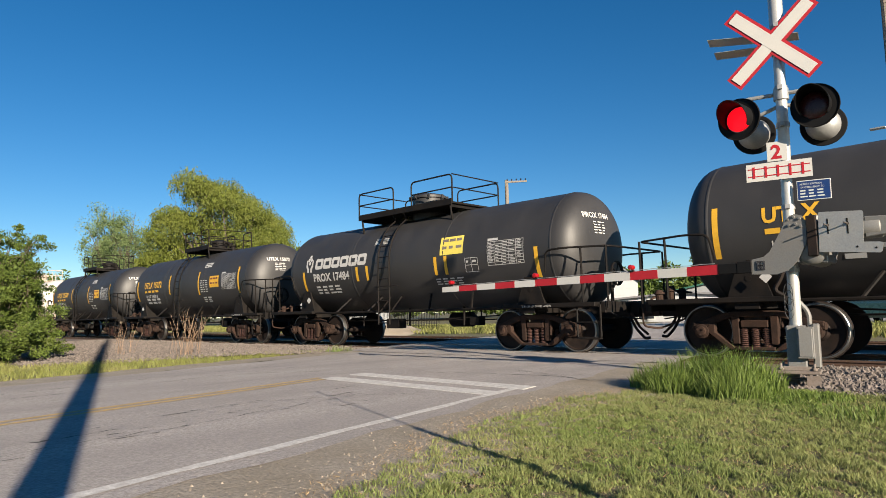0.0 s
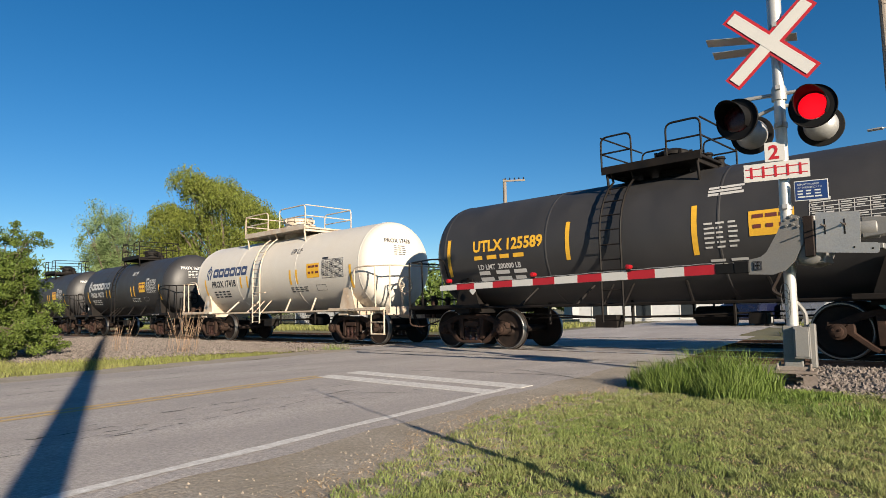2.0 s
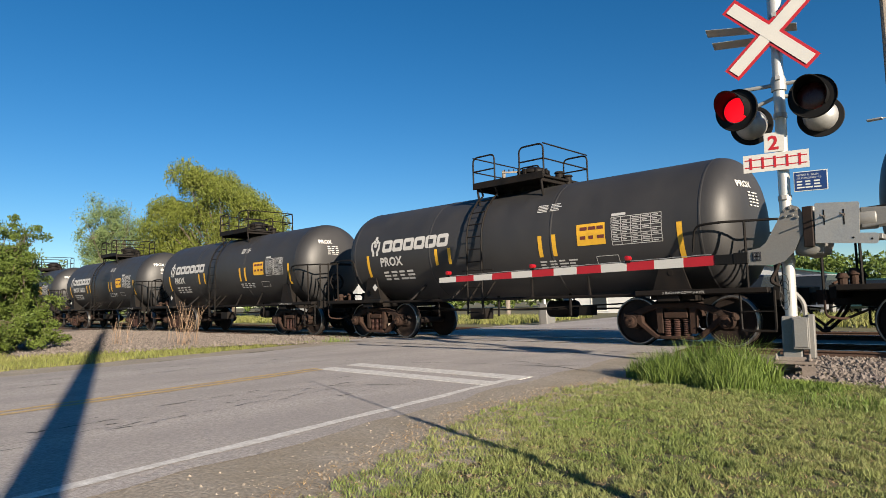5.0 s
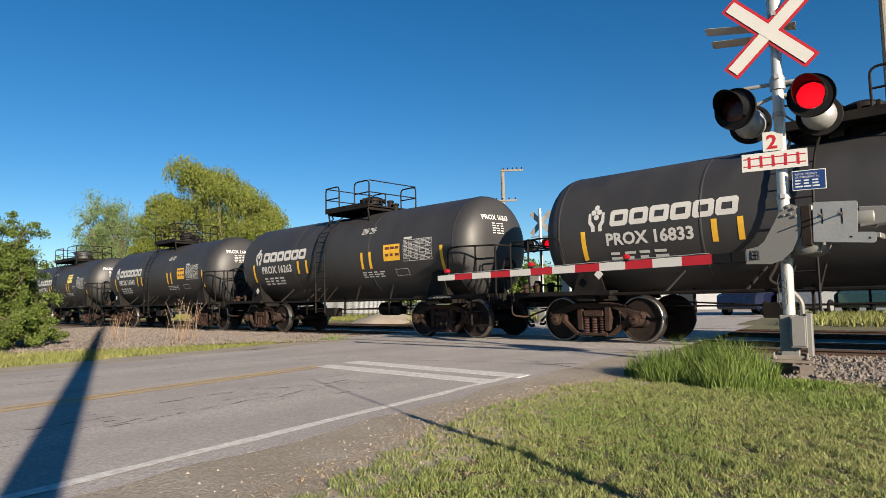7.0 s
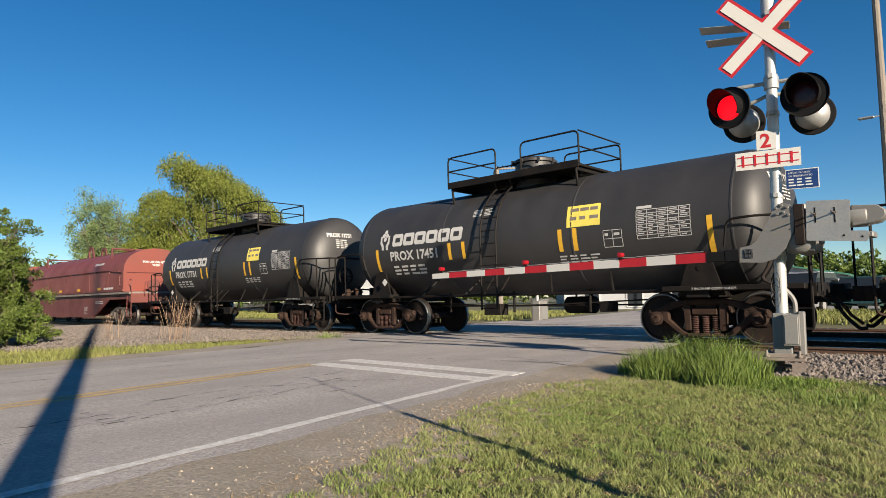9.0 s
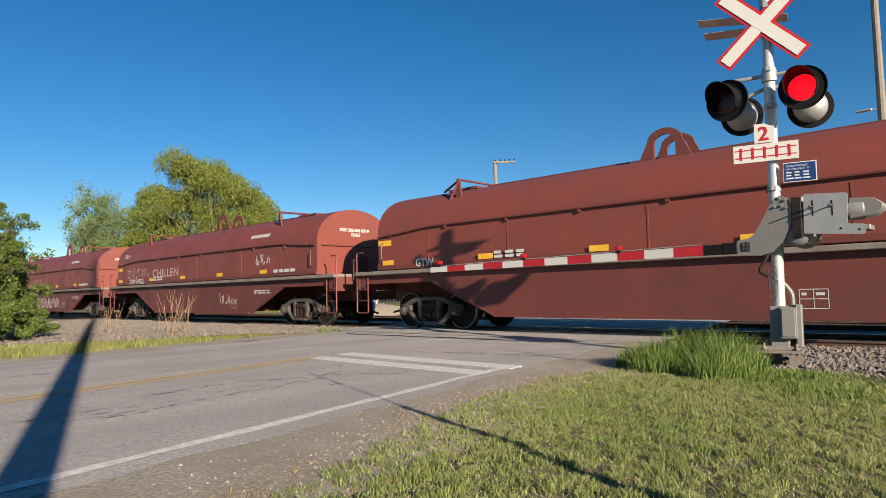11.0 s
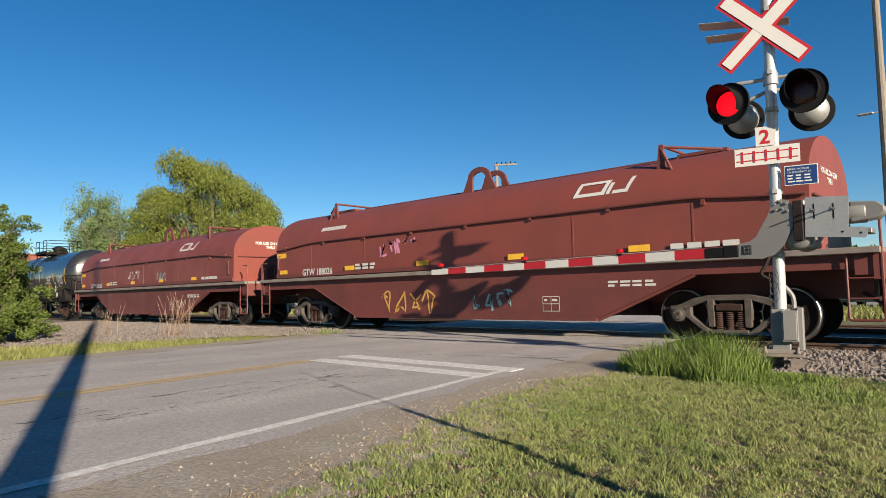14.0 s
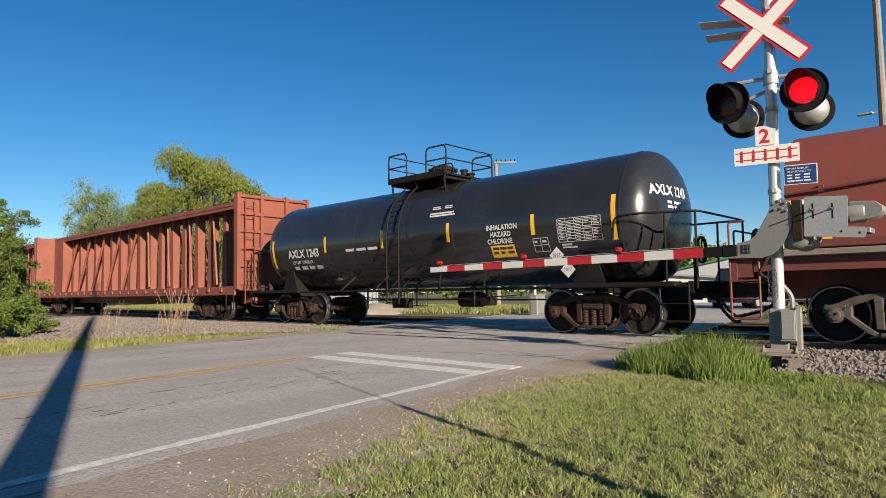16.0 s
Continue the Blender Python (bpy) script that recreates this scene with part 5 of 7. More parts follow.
# the chlorine car
def mark_chlorine(car):
    R, Z, w = 1.36, 2.38, M["white_mark"]
    words_on(car, "code", "AXLX 1243", -5.1, -0.38, 0.24, w, R, Z, 0.98, "car_code")
    words_on(car, "z", "LD LMT  177600 LB", -4.95, -0.58, 0.1, w, R, Z)
    mark(car, "weight_data", ("zw",), lambda bm: bars(bm, -4.95, -0.66, 1.5, 0.14, 1, 4, 0.2, 3), w, R, Z)
    stripes(car, "z", [(-5.9, -0.7, 0.2), (-3.22, -0.3, 0.15), (-0.78, -0.31, 0.16), (1.57, -0.3, 0.16), (4.0, -0.3, 0.14), (5.87, -0.53, 0.36)], R, Z)
    for k, t in enumerate(("INHALATION", "HAZARD", "CHLORINE")):
        words_on(car, "z", t, 2.74 + 0.1 * (k == 1), -0.12 - 0.155 * k, 0.115, w, R, Z)
    mark(car, "placard", ("zplac",), lambda bm: quad(bm, 2.8, -0.76, 3.46, -0.47), M["yellow_mark"], R, Z, "yellow emergency placard")
    mark(car, "placard_print", ("zplacp",), lambda bm: bars(bm, 2.86, -0.51, 0.6, 0.2, 2, 3, 0.4, 6), M["black_mark"], R, Z, "", 0.009)
    mark(car, "stencil_box", ("zbox",), lambda bm: table(bm, 3.97, -0.68, 4.34, -0.38, 2, 2), w, R, Z)
    mark(car, "data_panel", ("ztab",), lambda bm: (table(bm, 4.6, -0.5, 5.6, -0.02, 8, 5), bars(bm, 4.65, -0.54, 0.4, 0.12, 2, 1)), w, R, Z)
    mark(car, "notice_stencil", ("zn",), lambda bm: (bars(bm, 1.0, 0.62, 0.8, 0.1, 2, 2, 0.4, 4), bars(bm, 0.95, 0.45, 1.0, 0.12, 2, 1, 0.3, 5), bars(bm, -2.3, -0.25, 1.4, 0.09, 1, 3, 0.2, 5)), w, R, Z)

    def head():
        bm = lettering("AXLX 1243", 0.2, 0.009)
        for v in bm.verts:
            v.co += Vector((-0.98, 0.35, 0))
        bars(bm, -0.5, 0.24, 0.8, 0.18, 2, 3, 0.4, 8)
        wrap_head(bm, 6.6, R, Z)
        return mesh_of("end_code", bm, w, 0)
    tagged(put("end_code", head(), car), kind="stuff")
    for x, z in ((4.6, 1.62), (4.86, 1.32)):
        bm = bmesh.new()
        s = 0.17
        prism(bm, [(0, -s), (s, 0), (0, s), (-s, 0)], -0.006, 0.0)
        pl = part("hazard_plate", bm, w, car, "white diamond hazard plate", 0, pose(x, -1.385, z))
        bm = lettering("1017", 0.07)
        flat_side(bm, -0.009, -0.1, -0.03)
        part("words", bm, M["black_mark"], pl, smooth=0)


mark_chlorine(TRAIN[19])


# scrawls: strokes sprayed on the coil cars
def scrawl(car, pts, mat, y, r=0.02, name="spray_stroke"):
    bm = bmesh.new()
    for line in pts:
        left = []
        for k, p in enumerate(line):
            a, b = Vector(line[max(0, k - 1)]), Vector(line[min(len(line) - 1, k + 1)])
            d = (b - a).normalized()
            nrm = Vector((-d.y, d.x)) * r
            left.append((bm.verts.new((p[0] + nrm.x, y, p[1] + nrm.y)), bm.verts.new((p[0] - nrm.x, y, p[1] - nrm.y))))
        for (a, b), (c, d) in zip(left, left[1:]):
            bm.faces.new((a, b, d, c))
        part(name, bm, mat, car, "sprayed graffiti stroke", 0)
        bm = bmesh.new()
    bm.free()


def sprayed_words(car, text, x, z, h, y, mat, squeeze=1.0):
    bm = lettering(text, h, 0.0, squeeze)
    flat_side(bm, y, x, z)
    return part("sprayed_words", bm, mat, car, "hand-sprayed capital letters", 0)


def tag(x, z, w, h, n, seed):
    """Unreadable tag: n jagged looping strokes side by side."""
    rnd = random.Random(seed)
    out = []
    for k in range(n):
        cx = x + w * (k + 0.5) / n
        hw = w / n * 0.55
        line = []
        pts = [(rnd.uniform(-1, 1) * hw, rnd.choice((-0.5, -0.3, 0.3, 0.5)) * h * rnd.uniform(0.6, 1)) for _ in range(5)]
        for a, b in zip(pts, pts[1:]):
            for q in range(4):
                u = q / 4
                line.append((cx + a[0] + (b[0] - a[0]) * u + 0.06 * hw * math.sin(u * 6), z + a[1] + (b[1] - a[1]) * u + 0.06 * h * math.sin(u * 3 + seed)))
        out.append(line)
    return out


PALE = material("pale_spray_paint", (0.5, 0.42, 0.36), 0.7, scale=6, vary=0.1, bump=0)
WHITE_SPRAY = material("white_spray_paint", (0.62, 0.58, 0.54), 0.7, scale=6, vary=0.1, bump=0)
OCHRE = material("yellow_spray_paint", (0.5, 0.28, 0.06), 0.7, scale=6, vary=0.1, bump=0)
PINK = material("pink_spray_paint", (0.55, 0.22, 0.32), 0.7, scale=6, vary=0.1, bump=0)
TEAL = material("teal_spray_paint", (0.25, 0.42, 0.42), 0.7, scale=6, vary=0.1, bump=0)


def mark_coil(car, code, logo_front):
    w, y = M["white_mark"], M["yellow_mark"]
    side = -1.395

    def plate(name, key, draw, mat, yy, z=0.0, label=""):
        def make():
            bm = bmesh.new()
            draw(bm)
            flat_side(bm, yy, 0.0, z)
            return mesh_of(name, bm, mat, 0)
        return put(name, shared(("coil", key), make), car, None, label)
    bm = lettering(code, 0.19, 0.008, 0.98)
    flat_side(bm, -1.493, -6.0, 1.55)
    part("car_code", bm, w, car, smooth=0)
    plate("weight_data", "w", lambda bm: (bars(bm, -3.55, 1.78, 0.9, 0.18, 2, 3, 0.3, 3), bars(bm, 5.2, 1.72, 1.2, 0.12, 1, 4, 0.2, 5)), w, -1.493)
    for x in (-7.2, -4.0, -1.2, 1.6, 4.4):
        plate("reflective_stripe", ("rs", x), lambda bm: quad(bm, x, 1.62, x + 0.42, 1.74), y, -1.494)
    plate("reflective_stripe", "rs2", lambda bm: quad(bm, -7.4, 2.12, -6.9, 2.26), y, -1.454)
    # emblem and web address as plain strokes and blocks on the curved hood
    def emblem_draw():
        bm = bmesh.new()
        for a, b, c, d in ((0, 0, 0.6, 0.08), (0, 0.32, 0.6, 0.4), (0, 0.08, 0.09, 0.32), (0.6, 0, 0.69, 0.4), (0.72, 0.0, 0.8, 0.3), (0.85, 0.0, 1.1, 0.08), (1.1, 0, 1.18, 0.42)):
            quad(bm, a, b, c, d)
        return bm
    def hood_wrap(bm, x, s0, lift=0.008):
        # s0: arc height above the crease
        for k in range(1, 6):
            bmesh.ops.bisect_plane(bm, geom=bm.verts[:] + bm.edges[:] + bm.faces[:], plane_co=(0, k * 0.08, 0), plane_no=(0, 1, 0))
        for v in bm.verts:
            h = s0 + v.co.y
            a = max(0.0, h / 1.25)
            lean = v.co.y * 0.25
            v.co = Vector((v.co.x + x + lean, -(1.45 * math.cos(a)) - lift, 2.4 + 1.08 * math.sin(a) ** 0.85 + lift))
        return bm
    def logo():
        return mesh_of("emblem", hood_wrap(emblem_draw(), 0, 0.35), w, 0)
    def address():
        bm = bmesh.new()
        blocks(bm, 0, 0, 0.13, 9, 0.95)
        return mesh_of("address", hood_wrap(bm, 0, 0.38), w, 0)
    put("emblem" if logo_front else "address", shared("clogo", logo) if logo_front else shared("caddr", address), car, pose(3.2 if logo_front else 3.7, 0, 0))
    if logo_front:
        put("address", shared("caddr", address), car, pose(-5.2, 0, 0))
    # stencil frame on the sill, end lettering
    plate("stencil_box", "box", lambda bm: table(bm, 2.4, 0.52, 2.8, 0.82, 2, 2), w, side)
    plate("small_stencil", "st", lambda bm: bars(bm, 3.9, 1.1, 1.0, 0.14, 2, 4, 0.4, 6), w, side)

    def end():
        for words, y0, z0 in (("FOR USE ON GTW", -0.62, 0.42), ("THRU", -0.2, 0.28)):
            one_line = lettering(words, 0.1, 0.005)
            for v in one_line.verts:
                v.co += Vector((y0, z0, 0))
            flat_end(one_line, 7.426, 0, 2.38)
            put("end_notice", mesh_of("end_notice", one_line, w, 0), car)
    end()
    # seams between the hood's plates
    def seams():
        bm = bmesh.new()
        box(bm, (0, -1.452, 1.98), (0.03, 0.012, 0.84))
        return mesh_of("plate_seam", bm, M["coil_red"], 0)
    for x in (-5.6, -3.2, 0.0, 3.2, 5.6):
        put("plate_seam", shared("coil_seams", seams), car, pose(x, 0, 0))


for k, code in enumerate(("GTW", "GTW 187822", "GTW 187879", "GTW 188026", "GTW 188066")):
    mark_coil(TRAIN[14 + k], code, k in (3, 4))
    c = TRAIN[14 + k]
    if k == 1:
        scrawl(c, tag(-6.4, 1.98, 2.3, 0.42, 8, 3), PALE, -1.457, 0.013)
        sprayed_words(c, "JFBM", -6.68, 2.66, 0.17, -1.43, WHITE_SPRAY, 1.2)
        sprayed_words(c, "CHILLEN", -3.8, 1.76, 0.34, -1.457, PALE, 1.3)
        scrawl(c, tag(4.1, 2.1, 0.9, 0.4, 6, 9), WHITE_SPRAY, -1.457, 0.018)
        scrawl(c, tag(1.6, 0.85, 0.8, 0.4, 6, 10), PALE, -1.395, 0.015)
    if k == 2:
        rnd = random.Random(4)
        for shift in (0.0, 0.2):
            peaks = [(-3.1 + i * 0.34 + shift + rnd.uniform(-0.1, 0.1), 0.78 + (0.28 if i % 2 else -0.28) * rnd.uniform(0.65, 1.05)) for i in range(15)]
            scrawl(c, [[(p[0] + 0.05, p[1]), (p[0] + 0.16, p[1] + 0.03), q] for p, q in zip(peaks, peaks[1:])], WHITE_SPRAY, -1.395, 0.022)
        scrawl(c, tag(-4.6, 1.0, 1.2, 0.25, 6, 6), WHITE_SPRAY, -1.395, 0.02)
        scrawl(c, tag(-2.9, 2.0, 1.9, 0.25, 8, 7), PALE, -1.457, 0.014)
    if k == 3:
        scrawl(c, tag(-2.6, 2.1, 1.4, 0.5, 5, 2), PINK, -1.457, 0.03)
        scrawl(c, tag(-2.6, 0.75, 1.9, 0.6, 4, 12), OCHRE, -1.395, 0.025)
        scrawl(c, tag(0.5, 0.75, 1.2, 0.5, 4, 13), TEAL, -1.395, 0.025)
    if k == 4:
        scrawl(c, tag(-1.6, 2.0, 1.2, 0.4, 6, 15), WHITE_SPRAY, -1.457, 0.016)
        scrawl(c, tag(1.3, 1.9, 0.9, 0.4, 4, 16), TEAL, -1.457, 0.025)
        scrawl(c, tag(3.0, 0.75, 0.8, 0.4, 5, 17), PALE, -1.395, 0.015)


# ---- plants, stones and the far side ----
def stuff_mesh(name, verts, faces, mat):
    me = bpy.data.meshes.new(name)
    me.from_pydata([tuple(v) for v in verts], [], faces)
    me.materials.append(mat)
    me.update()
    return me


def blades_mesh(name, base, height, lean, width, mat, rng):
    """Grass: each blade a bent three-sided strip. base (n,3), height (n,), lean (n,) sideways reach at the tip."""
    n = len(base)
    a = rng.uniform(0, math.tau, n)
    side = np.stack([np.cos(a), np.sin(a), np.zeros(n)], 1) * width[:, None]
    b = rng.uniform(0, math.tau, n)
    fall = np.stack([np.cos(b), np.sin(b), np.zeros(n)], 1) * lean[:, None]
    up = np.stack([np.zeros(n), np.zeros(n), height], 1)
    mid = base + up * 0.6 + fall * 0.35
    tip = base + up + fall
    v = np.stack([base - side, base + side, mid + side * 0.7, mid - side * 0.7, tip], 1).reshape(-1, 3)
    i = np.arange(n) * 5
    faces = [(k, k + 1, k + 2, k + 3) for k in i] + [(k + 3, k + 2, k + 4) for k in i]
    return stuff_mesh(name, v, faces, mat)


def leaves_mesh(name, pts, size, mat, rng, droop=0.0):
    """Leaves or leaf sprays as small pointed quads, turned at random."""
    n = len(pts)
    d = rng.normal(size=(n, 3))
    d[:, 2] -= droop * 2.2
    d /= np.linalg.norm(d, axis=1)[:, None]
    e = rng.normal(size=(n, 3))
    e -= d * (e * d).sum(1)[:, None]
    e /= np.linalg.norm(e, axis=1)[:, None]
    s = size[:, None]
    v = np.stack([pts - d * s, pts + e * s * 0.42, pts + d * s, pts - e * s * 0.42], 1).reshape(-1, 3)
    return stuff_mesh(name, v, [(k, k + 1, k + 2, k + 3) for k in range(0, n * 4, 4)], mat)


def ground_at(pts):
    return np.array([ground_z(x, y) for x, y in pts])


def scatter(rng, n, x0, x1, y0, y1, keep):
    p = np.stack([rng.uniform(x0, x1, n), rng.uniform(y0, y1, n)], 1)
    return p[np.array([keep(x, y) for x, y in p])]


def edge_x(y):
    """Where the mown grass meets the gravel shoulder."""
    line = float(np.interp(y, (-12.2, -10.47, -9.2, -8.0, -6.8, -5.8, -4.6), (-2.3, -2.72, -3.3, -3.56, -3.74, -3.5, -3.2)))
    return line + 0.2 * noise.noise((y * 0.9, 4, 0)) + 0.12 * noise.noise((y * 4, 9, 0))


RNG = np.random.default_rng(7)


def lawn_z(p):
    """The lawn's floor: soil, or the gravel that runs in under its edge."""
    return np.array([max(ground_z(x, y), -0.017 if x < -2.25 + SLANT * (y + 9) else -1) for x, y in p])


def mown_lawn():
    def keep(x, y):
        patch = noise.noise((x * 1.6, y * 1.6, 2)) + 0.4 * noise.noise((x * 5, y * 5, 6))
        d = x - edge_x(y)
        if noise.noise((x * 9, y * 9, 21)) + 0.5 * noise.noise((x * 21, y * 21, 8)) < -0.16 and RNG.random() < 0.8:
            return False
        return d > 0.0 and (d > 0.55 + 0.55 * patch or RNG.random() < 0.3 + 0.5 * max(0, d)) and (patch > -0.42 or RNG.random() < 0.45)
    p = scatter(RNG, 400000, -3.9, 0.4, -11.9, -4.7, keep)
    base = np.column_stack([p, lawn_z(p)])
    n = len(p)
    h = RNG.uniform(0.012, 0.036, n) * np.array([0.45 + 1.0 * max(0.0, 0.4 + noise.noise((x * 3.1, y * 3.1, 11)) * 0.7 + noise.noise((x * 9, y * 9, 21))) for x, y in p])
    ob = put("mown_grass", blades_mesh("mown_grass", base, h, h * RNG.uniform(0.2, 1.1, n), RNG.uniform(0.0018, 0.004, n), M["grass"], RNG))
    tagged(ob, "short mown grass with dry and bare patches", "grass", kind="stuff")
    # the lawn goes on beside and behind
    p = scatter(RNG, 70000, -2.2, 14, -22, -4.9, lambda x, y: not (x < 0.4 and y > -11.9) and x > -3.6 - 0.18 * (y + 9))
    base = np.column_stack([p, ground_at(p)])
    n = len(p)
    ob = put("lawn_grass", blades_mesh("lawn_grass", base, RNG.uniform(0.02, 0.06, n), RNG.uniform(0.01, 0.05, n), RNG.uniform(0.006, 0.014, n), M["grass"], RNG))
    tagged(ob, "short green lawn grass round the verge", "grass", kind="stuff")
    # dry thatch lies between the blades
    p = scatter(RNG, 40000, -3.9, 1.2, -12.2, -4.7, lambda x, y: x > edge_x(y) - 0.25)
    base = np.column_stack([p, lawn_z(p) + 0.004])
    n = len(p)
    ob = put("dry_thatch", blades_mesh("dry_thatch", base, RNG.uniform(0.004, 0.02, n), RNG.uniform(0.03, 0.07, n), RNG.uniform(0.0015, 0.003, n), M["dry"], RNG))
    tagged(ob, "dry straw-coloured thatch in the lawn", "grass", kind="stuff")


def tall_tuft():
    c = [(-3.35, -5.35, 0.4), (-2.95, -5.2, 0.42), (-2.55, -5.25, 0.45), (-2.2, -5.3, 0.42), (-1.85, -5.35, 0.4), (-3.1, -5.65, 0.34), (-2.5, -5.7, 0.36), (-2.0, -5.7, 0.34)]
    pts, hs = [], []
    for x, y, r in c:
        k = 1300
        a, q = RNG.uniform(0, math.tau, k), np.sqrt(RNG.uniform(0, 1, k)) * r
        pts.append(np.column_stack([x + np.cos(a) * q, y + np.sin(a) * q]))
        top = 0.56 if -3.2 < x < -2.4 else (0.42 if x < -2.4 else 0.1)
        hs.append(RNG.uniform(0.45, 1.0, k) * (top * (1 - 0.55 * (q / r) ** 2)) * (1.0 if y > -5.5 else 0.6))
    p, h = np.concatenate(pts), np.concatenate(hs)
    base = np.column_stack([p, ground_at(p)])
    n = len(p)
    ob = put("tall_grass", blades_mesh("tall_grass", base, h, h * RNG.uniform(0.1, 0.65, n), RNG.uniform(0.003, 0.007, n), M["tall_grass"], RNG))
    tagged(ob, "thick tuft of tall green grass by the signal", "grass", kind="stuff")
    # smaller weeds behind the signal and along the rails
    pts, hs = [], []
    for x, y, r, top, k in ((-0.6, -5.2, 0.35, 0.22, 500), (-13.2, -2.6, 0.35, 0.3, 160), (-13.8, -2.9, 0.4, 0.16, 200), (-14.6, -3.3, 0.5, 0.14, 200), (-1.2, -6.2, 0.5, 0.08, 400)):
        a, q = RNG.uniform(0, math.tau, k), np.sqrt(RNG.uniform(0, 1, k)) * r
        pts.append(np.column_stack([x + np.cos(a) * q, y + np.sin(a) * q]))
        hs.append(RNG.uniform(0.4, 1.0, k) * top)
    p, h = np.concatenate(pts), np.concatenate(hs)
    base = np.column_stack([p, ground_at(p)])
    n = len(p)
    ob = put("weeds", blades_mesh("weeds", base, h, h * RNG.uniform(0.2, 0.7, n), RNG.uniform(0.004, 0.008, n), M["tall_grass"], RNG))
    tagged(ob, "scattered green weeds beside the rails", "weeds", kind="stuff")


def verge():
    """The strip of grass between the far road edge and the ballast."""
    def left(y):
        return -12.2 + SLANT * (y + 9)

    def keep(x, y):
        d = left(y) - x + 0.3 * noise.noise((y * 1.5, 3, 0))
        return 0 < d < 0.9 + 0.42 * (-3.2 - y) + 0.5 * noise.noise((x * 0.7, y, 1)) or (y < -9.0 and d > 0)
    p = scatter(RNG, 90000, -32, -11.6, -12.5, -3.0, keep)
    base = np.column_stack([p, ground_at(p)])
    n = len(p)
    h = RNG.uniform(0.04, 0.13, n)
    ob = put("verge_grass", blades_mesh("verge_grass", base, h, h * RNG.uniform(0.2, 0.9, n), RNG.uniform(0.004, 0.009, n), M["verge_grass"], RNG))
    tagged(ob, "green roadside grass below the ballast", "grass", kind="stuff")
    p = scatter(RNG, 60000, -60, 6, 8.3, 17, lambda x, y: not (-12.6 < x - SLANT * (y + 9) < -2.9))
    base = np.column_stack([p, ground_at(p)])
    n = len(p)
    h = RNG.uniform(0.08, 0.3, n)
    ob = put("far_grass", blades_mesh("far_grass", base, h, h * RNG.uniform(0.2, 0.8, n), RNG.uniform(0.01, 0.025, n), M["verge_grass"], RNG))
    tagged(ob, "rough green grass beyond the tracks", "grass", kind="stuff")


def stones_mesh(name, p, size, mat):
    """Angular stones: squashed octahedra with jittered corners."""
    n = len(p)
    o = np.array([(1, 0, 0), (0, 1, 0), (-1, 0, 0), (0, -1, 0), (0, 0, 0.8), (0, 0, -0.8)], float)
    a = RNG.uniform(0, math.tau, n)
    v = o[None] * (size[:, None, None] * RNG.uniform(0.6, 1.35, (n, 6, 1)))
    c, s = np.cos(a)[:, None], np.sin(a)[:, None]
    x, y = v[..., 0] * c - v[..., 1] * s, v[..., 0] * s + v[..., 1] * c
    v = np.stack([x, y, v[..., 2]], -1) + p[:, None, :]
    tri = [(0, 1, 4), (1, 2, 4), (2, 3, 4), (3, 0, 4), (1, 0, 5), (2, 1, 5), (3, 2, 5), (0, 3, 5)]
    return stuff_mesh(name, v.reshape(-1, 3), [tuple(i * 6 + k for k in t) for i in range(n) for t in tri], mat)


def bed_z(y):
    return float(np.interp(y, (-4.6, -3.0, -1.9, 2.15, 6.2, 8.0), (-0.2, -0.15, -0.1, -0.12, -0.1, -0.25)))


def stones():
    p = scatter(RNG, 30000, -34, -12.8, -8.8, -0.9, lambda x, y: x < -13.2 - 0.42 * max(0, -3.2 - y) + 0.5 * RNG.random())
    z = np.array([max(bed_z(y), ground_z(x, y) + 0.02 + 0.05 * max(0, min(1, (y + 8.5) / 3))) for x, y in p])
    ob = put("ballast_stones", stones_mesh("ballast_stones", np.column_stack([p, z + 0.01]), RNG.uniform(0.016, 0.045, len(p)), M["stone"]))
    tagged(ob, "loose grey and brown ballast stones", "ballast", kind="stuff")
    p = scatter(RNG, 7000, -2.9, 4.0, -5.0, -0.9, lambda x, y: x > -2.3 or y > -3.4)
    z = np.array([max(bed_z(y), ground_z(x, y)) for x, y in p])
    ob = put("ballast_stones", stones_mesh("ballast_stones", np.column_stack([p, z + 0.01]), RNG.uniform(0.015, 0.045, len(p)), M["stone"]))
    tagged(ob, "pale crushed stones behind the signal", "ballast", kind="stuff")

    def keep(x, y):
        d = abs(x - edge_x(y) - 0.25)
        return RNG.random() < math.exp(-(d / 0.55) ** 2)
    p = scatter(RNG, 44000, -5.0, -1.7, -12.0, -4.6, keep)
    z = lawn_z(p)
    ob = put("shoulder_pebbles", stones_mesh("shoulder_pebbles", np.column_stack([p, z]), RNG.uniform(0.003, 0.009, len(p)) * RNG.uniform(0.4, 1.0, len(p)) ** 2 * 1.9, M["pebble"]))
    tagged(ob, "loose pale pebbles along the road shoulder", "gravel", kind="stuff")


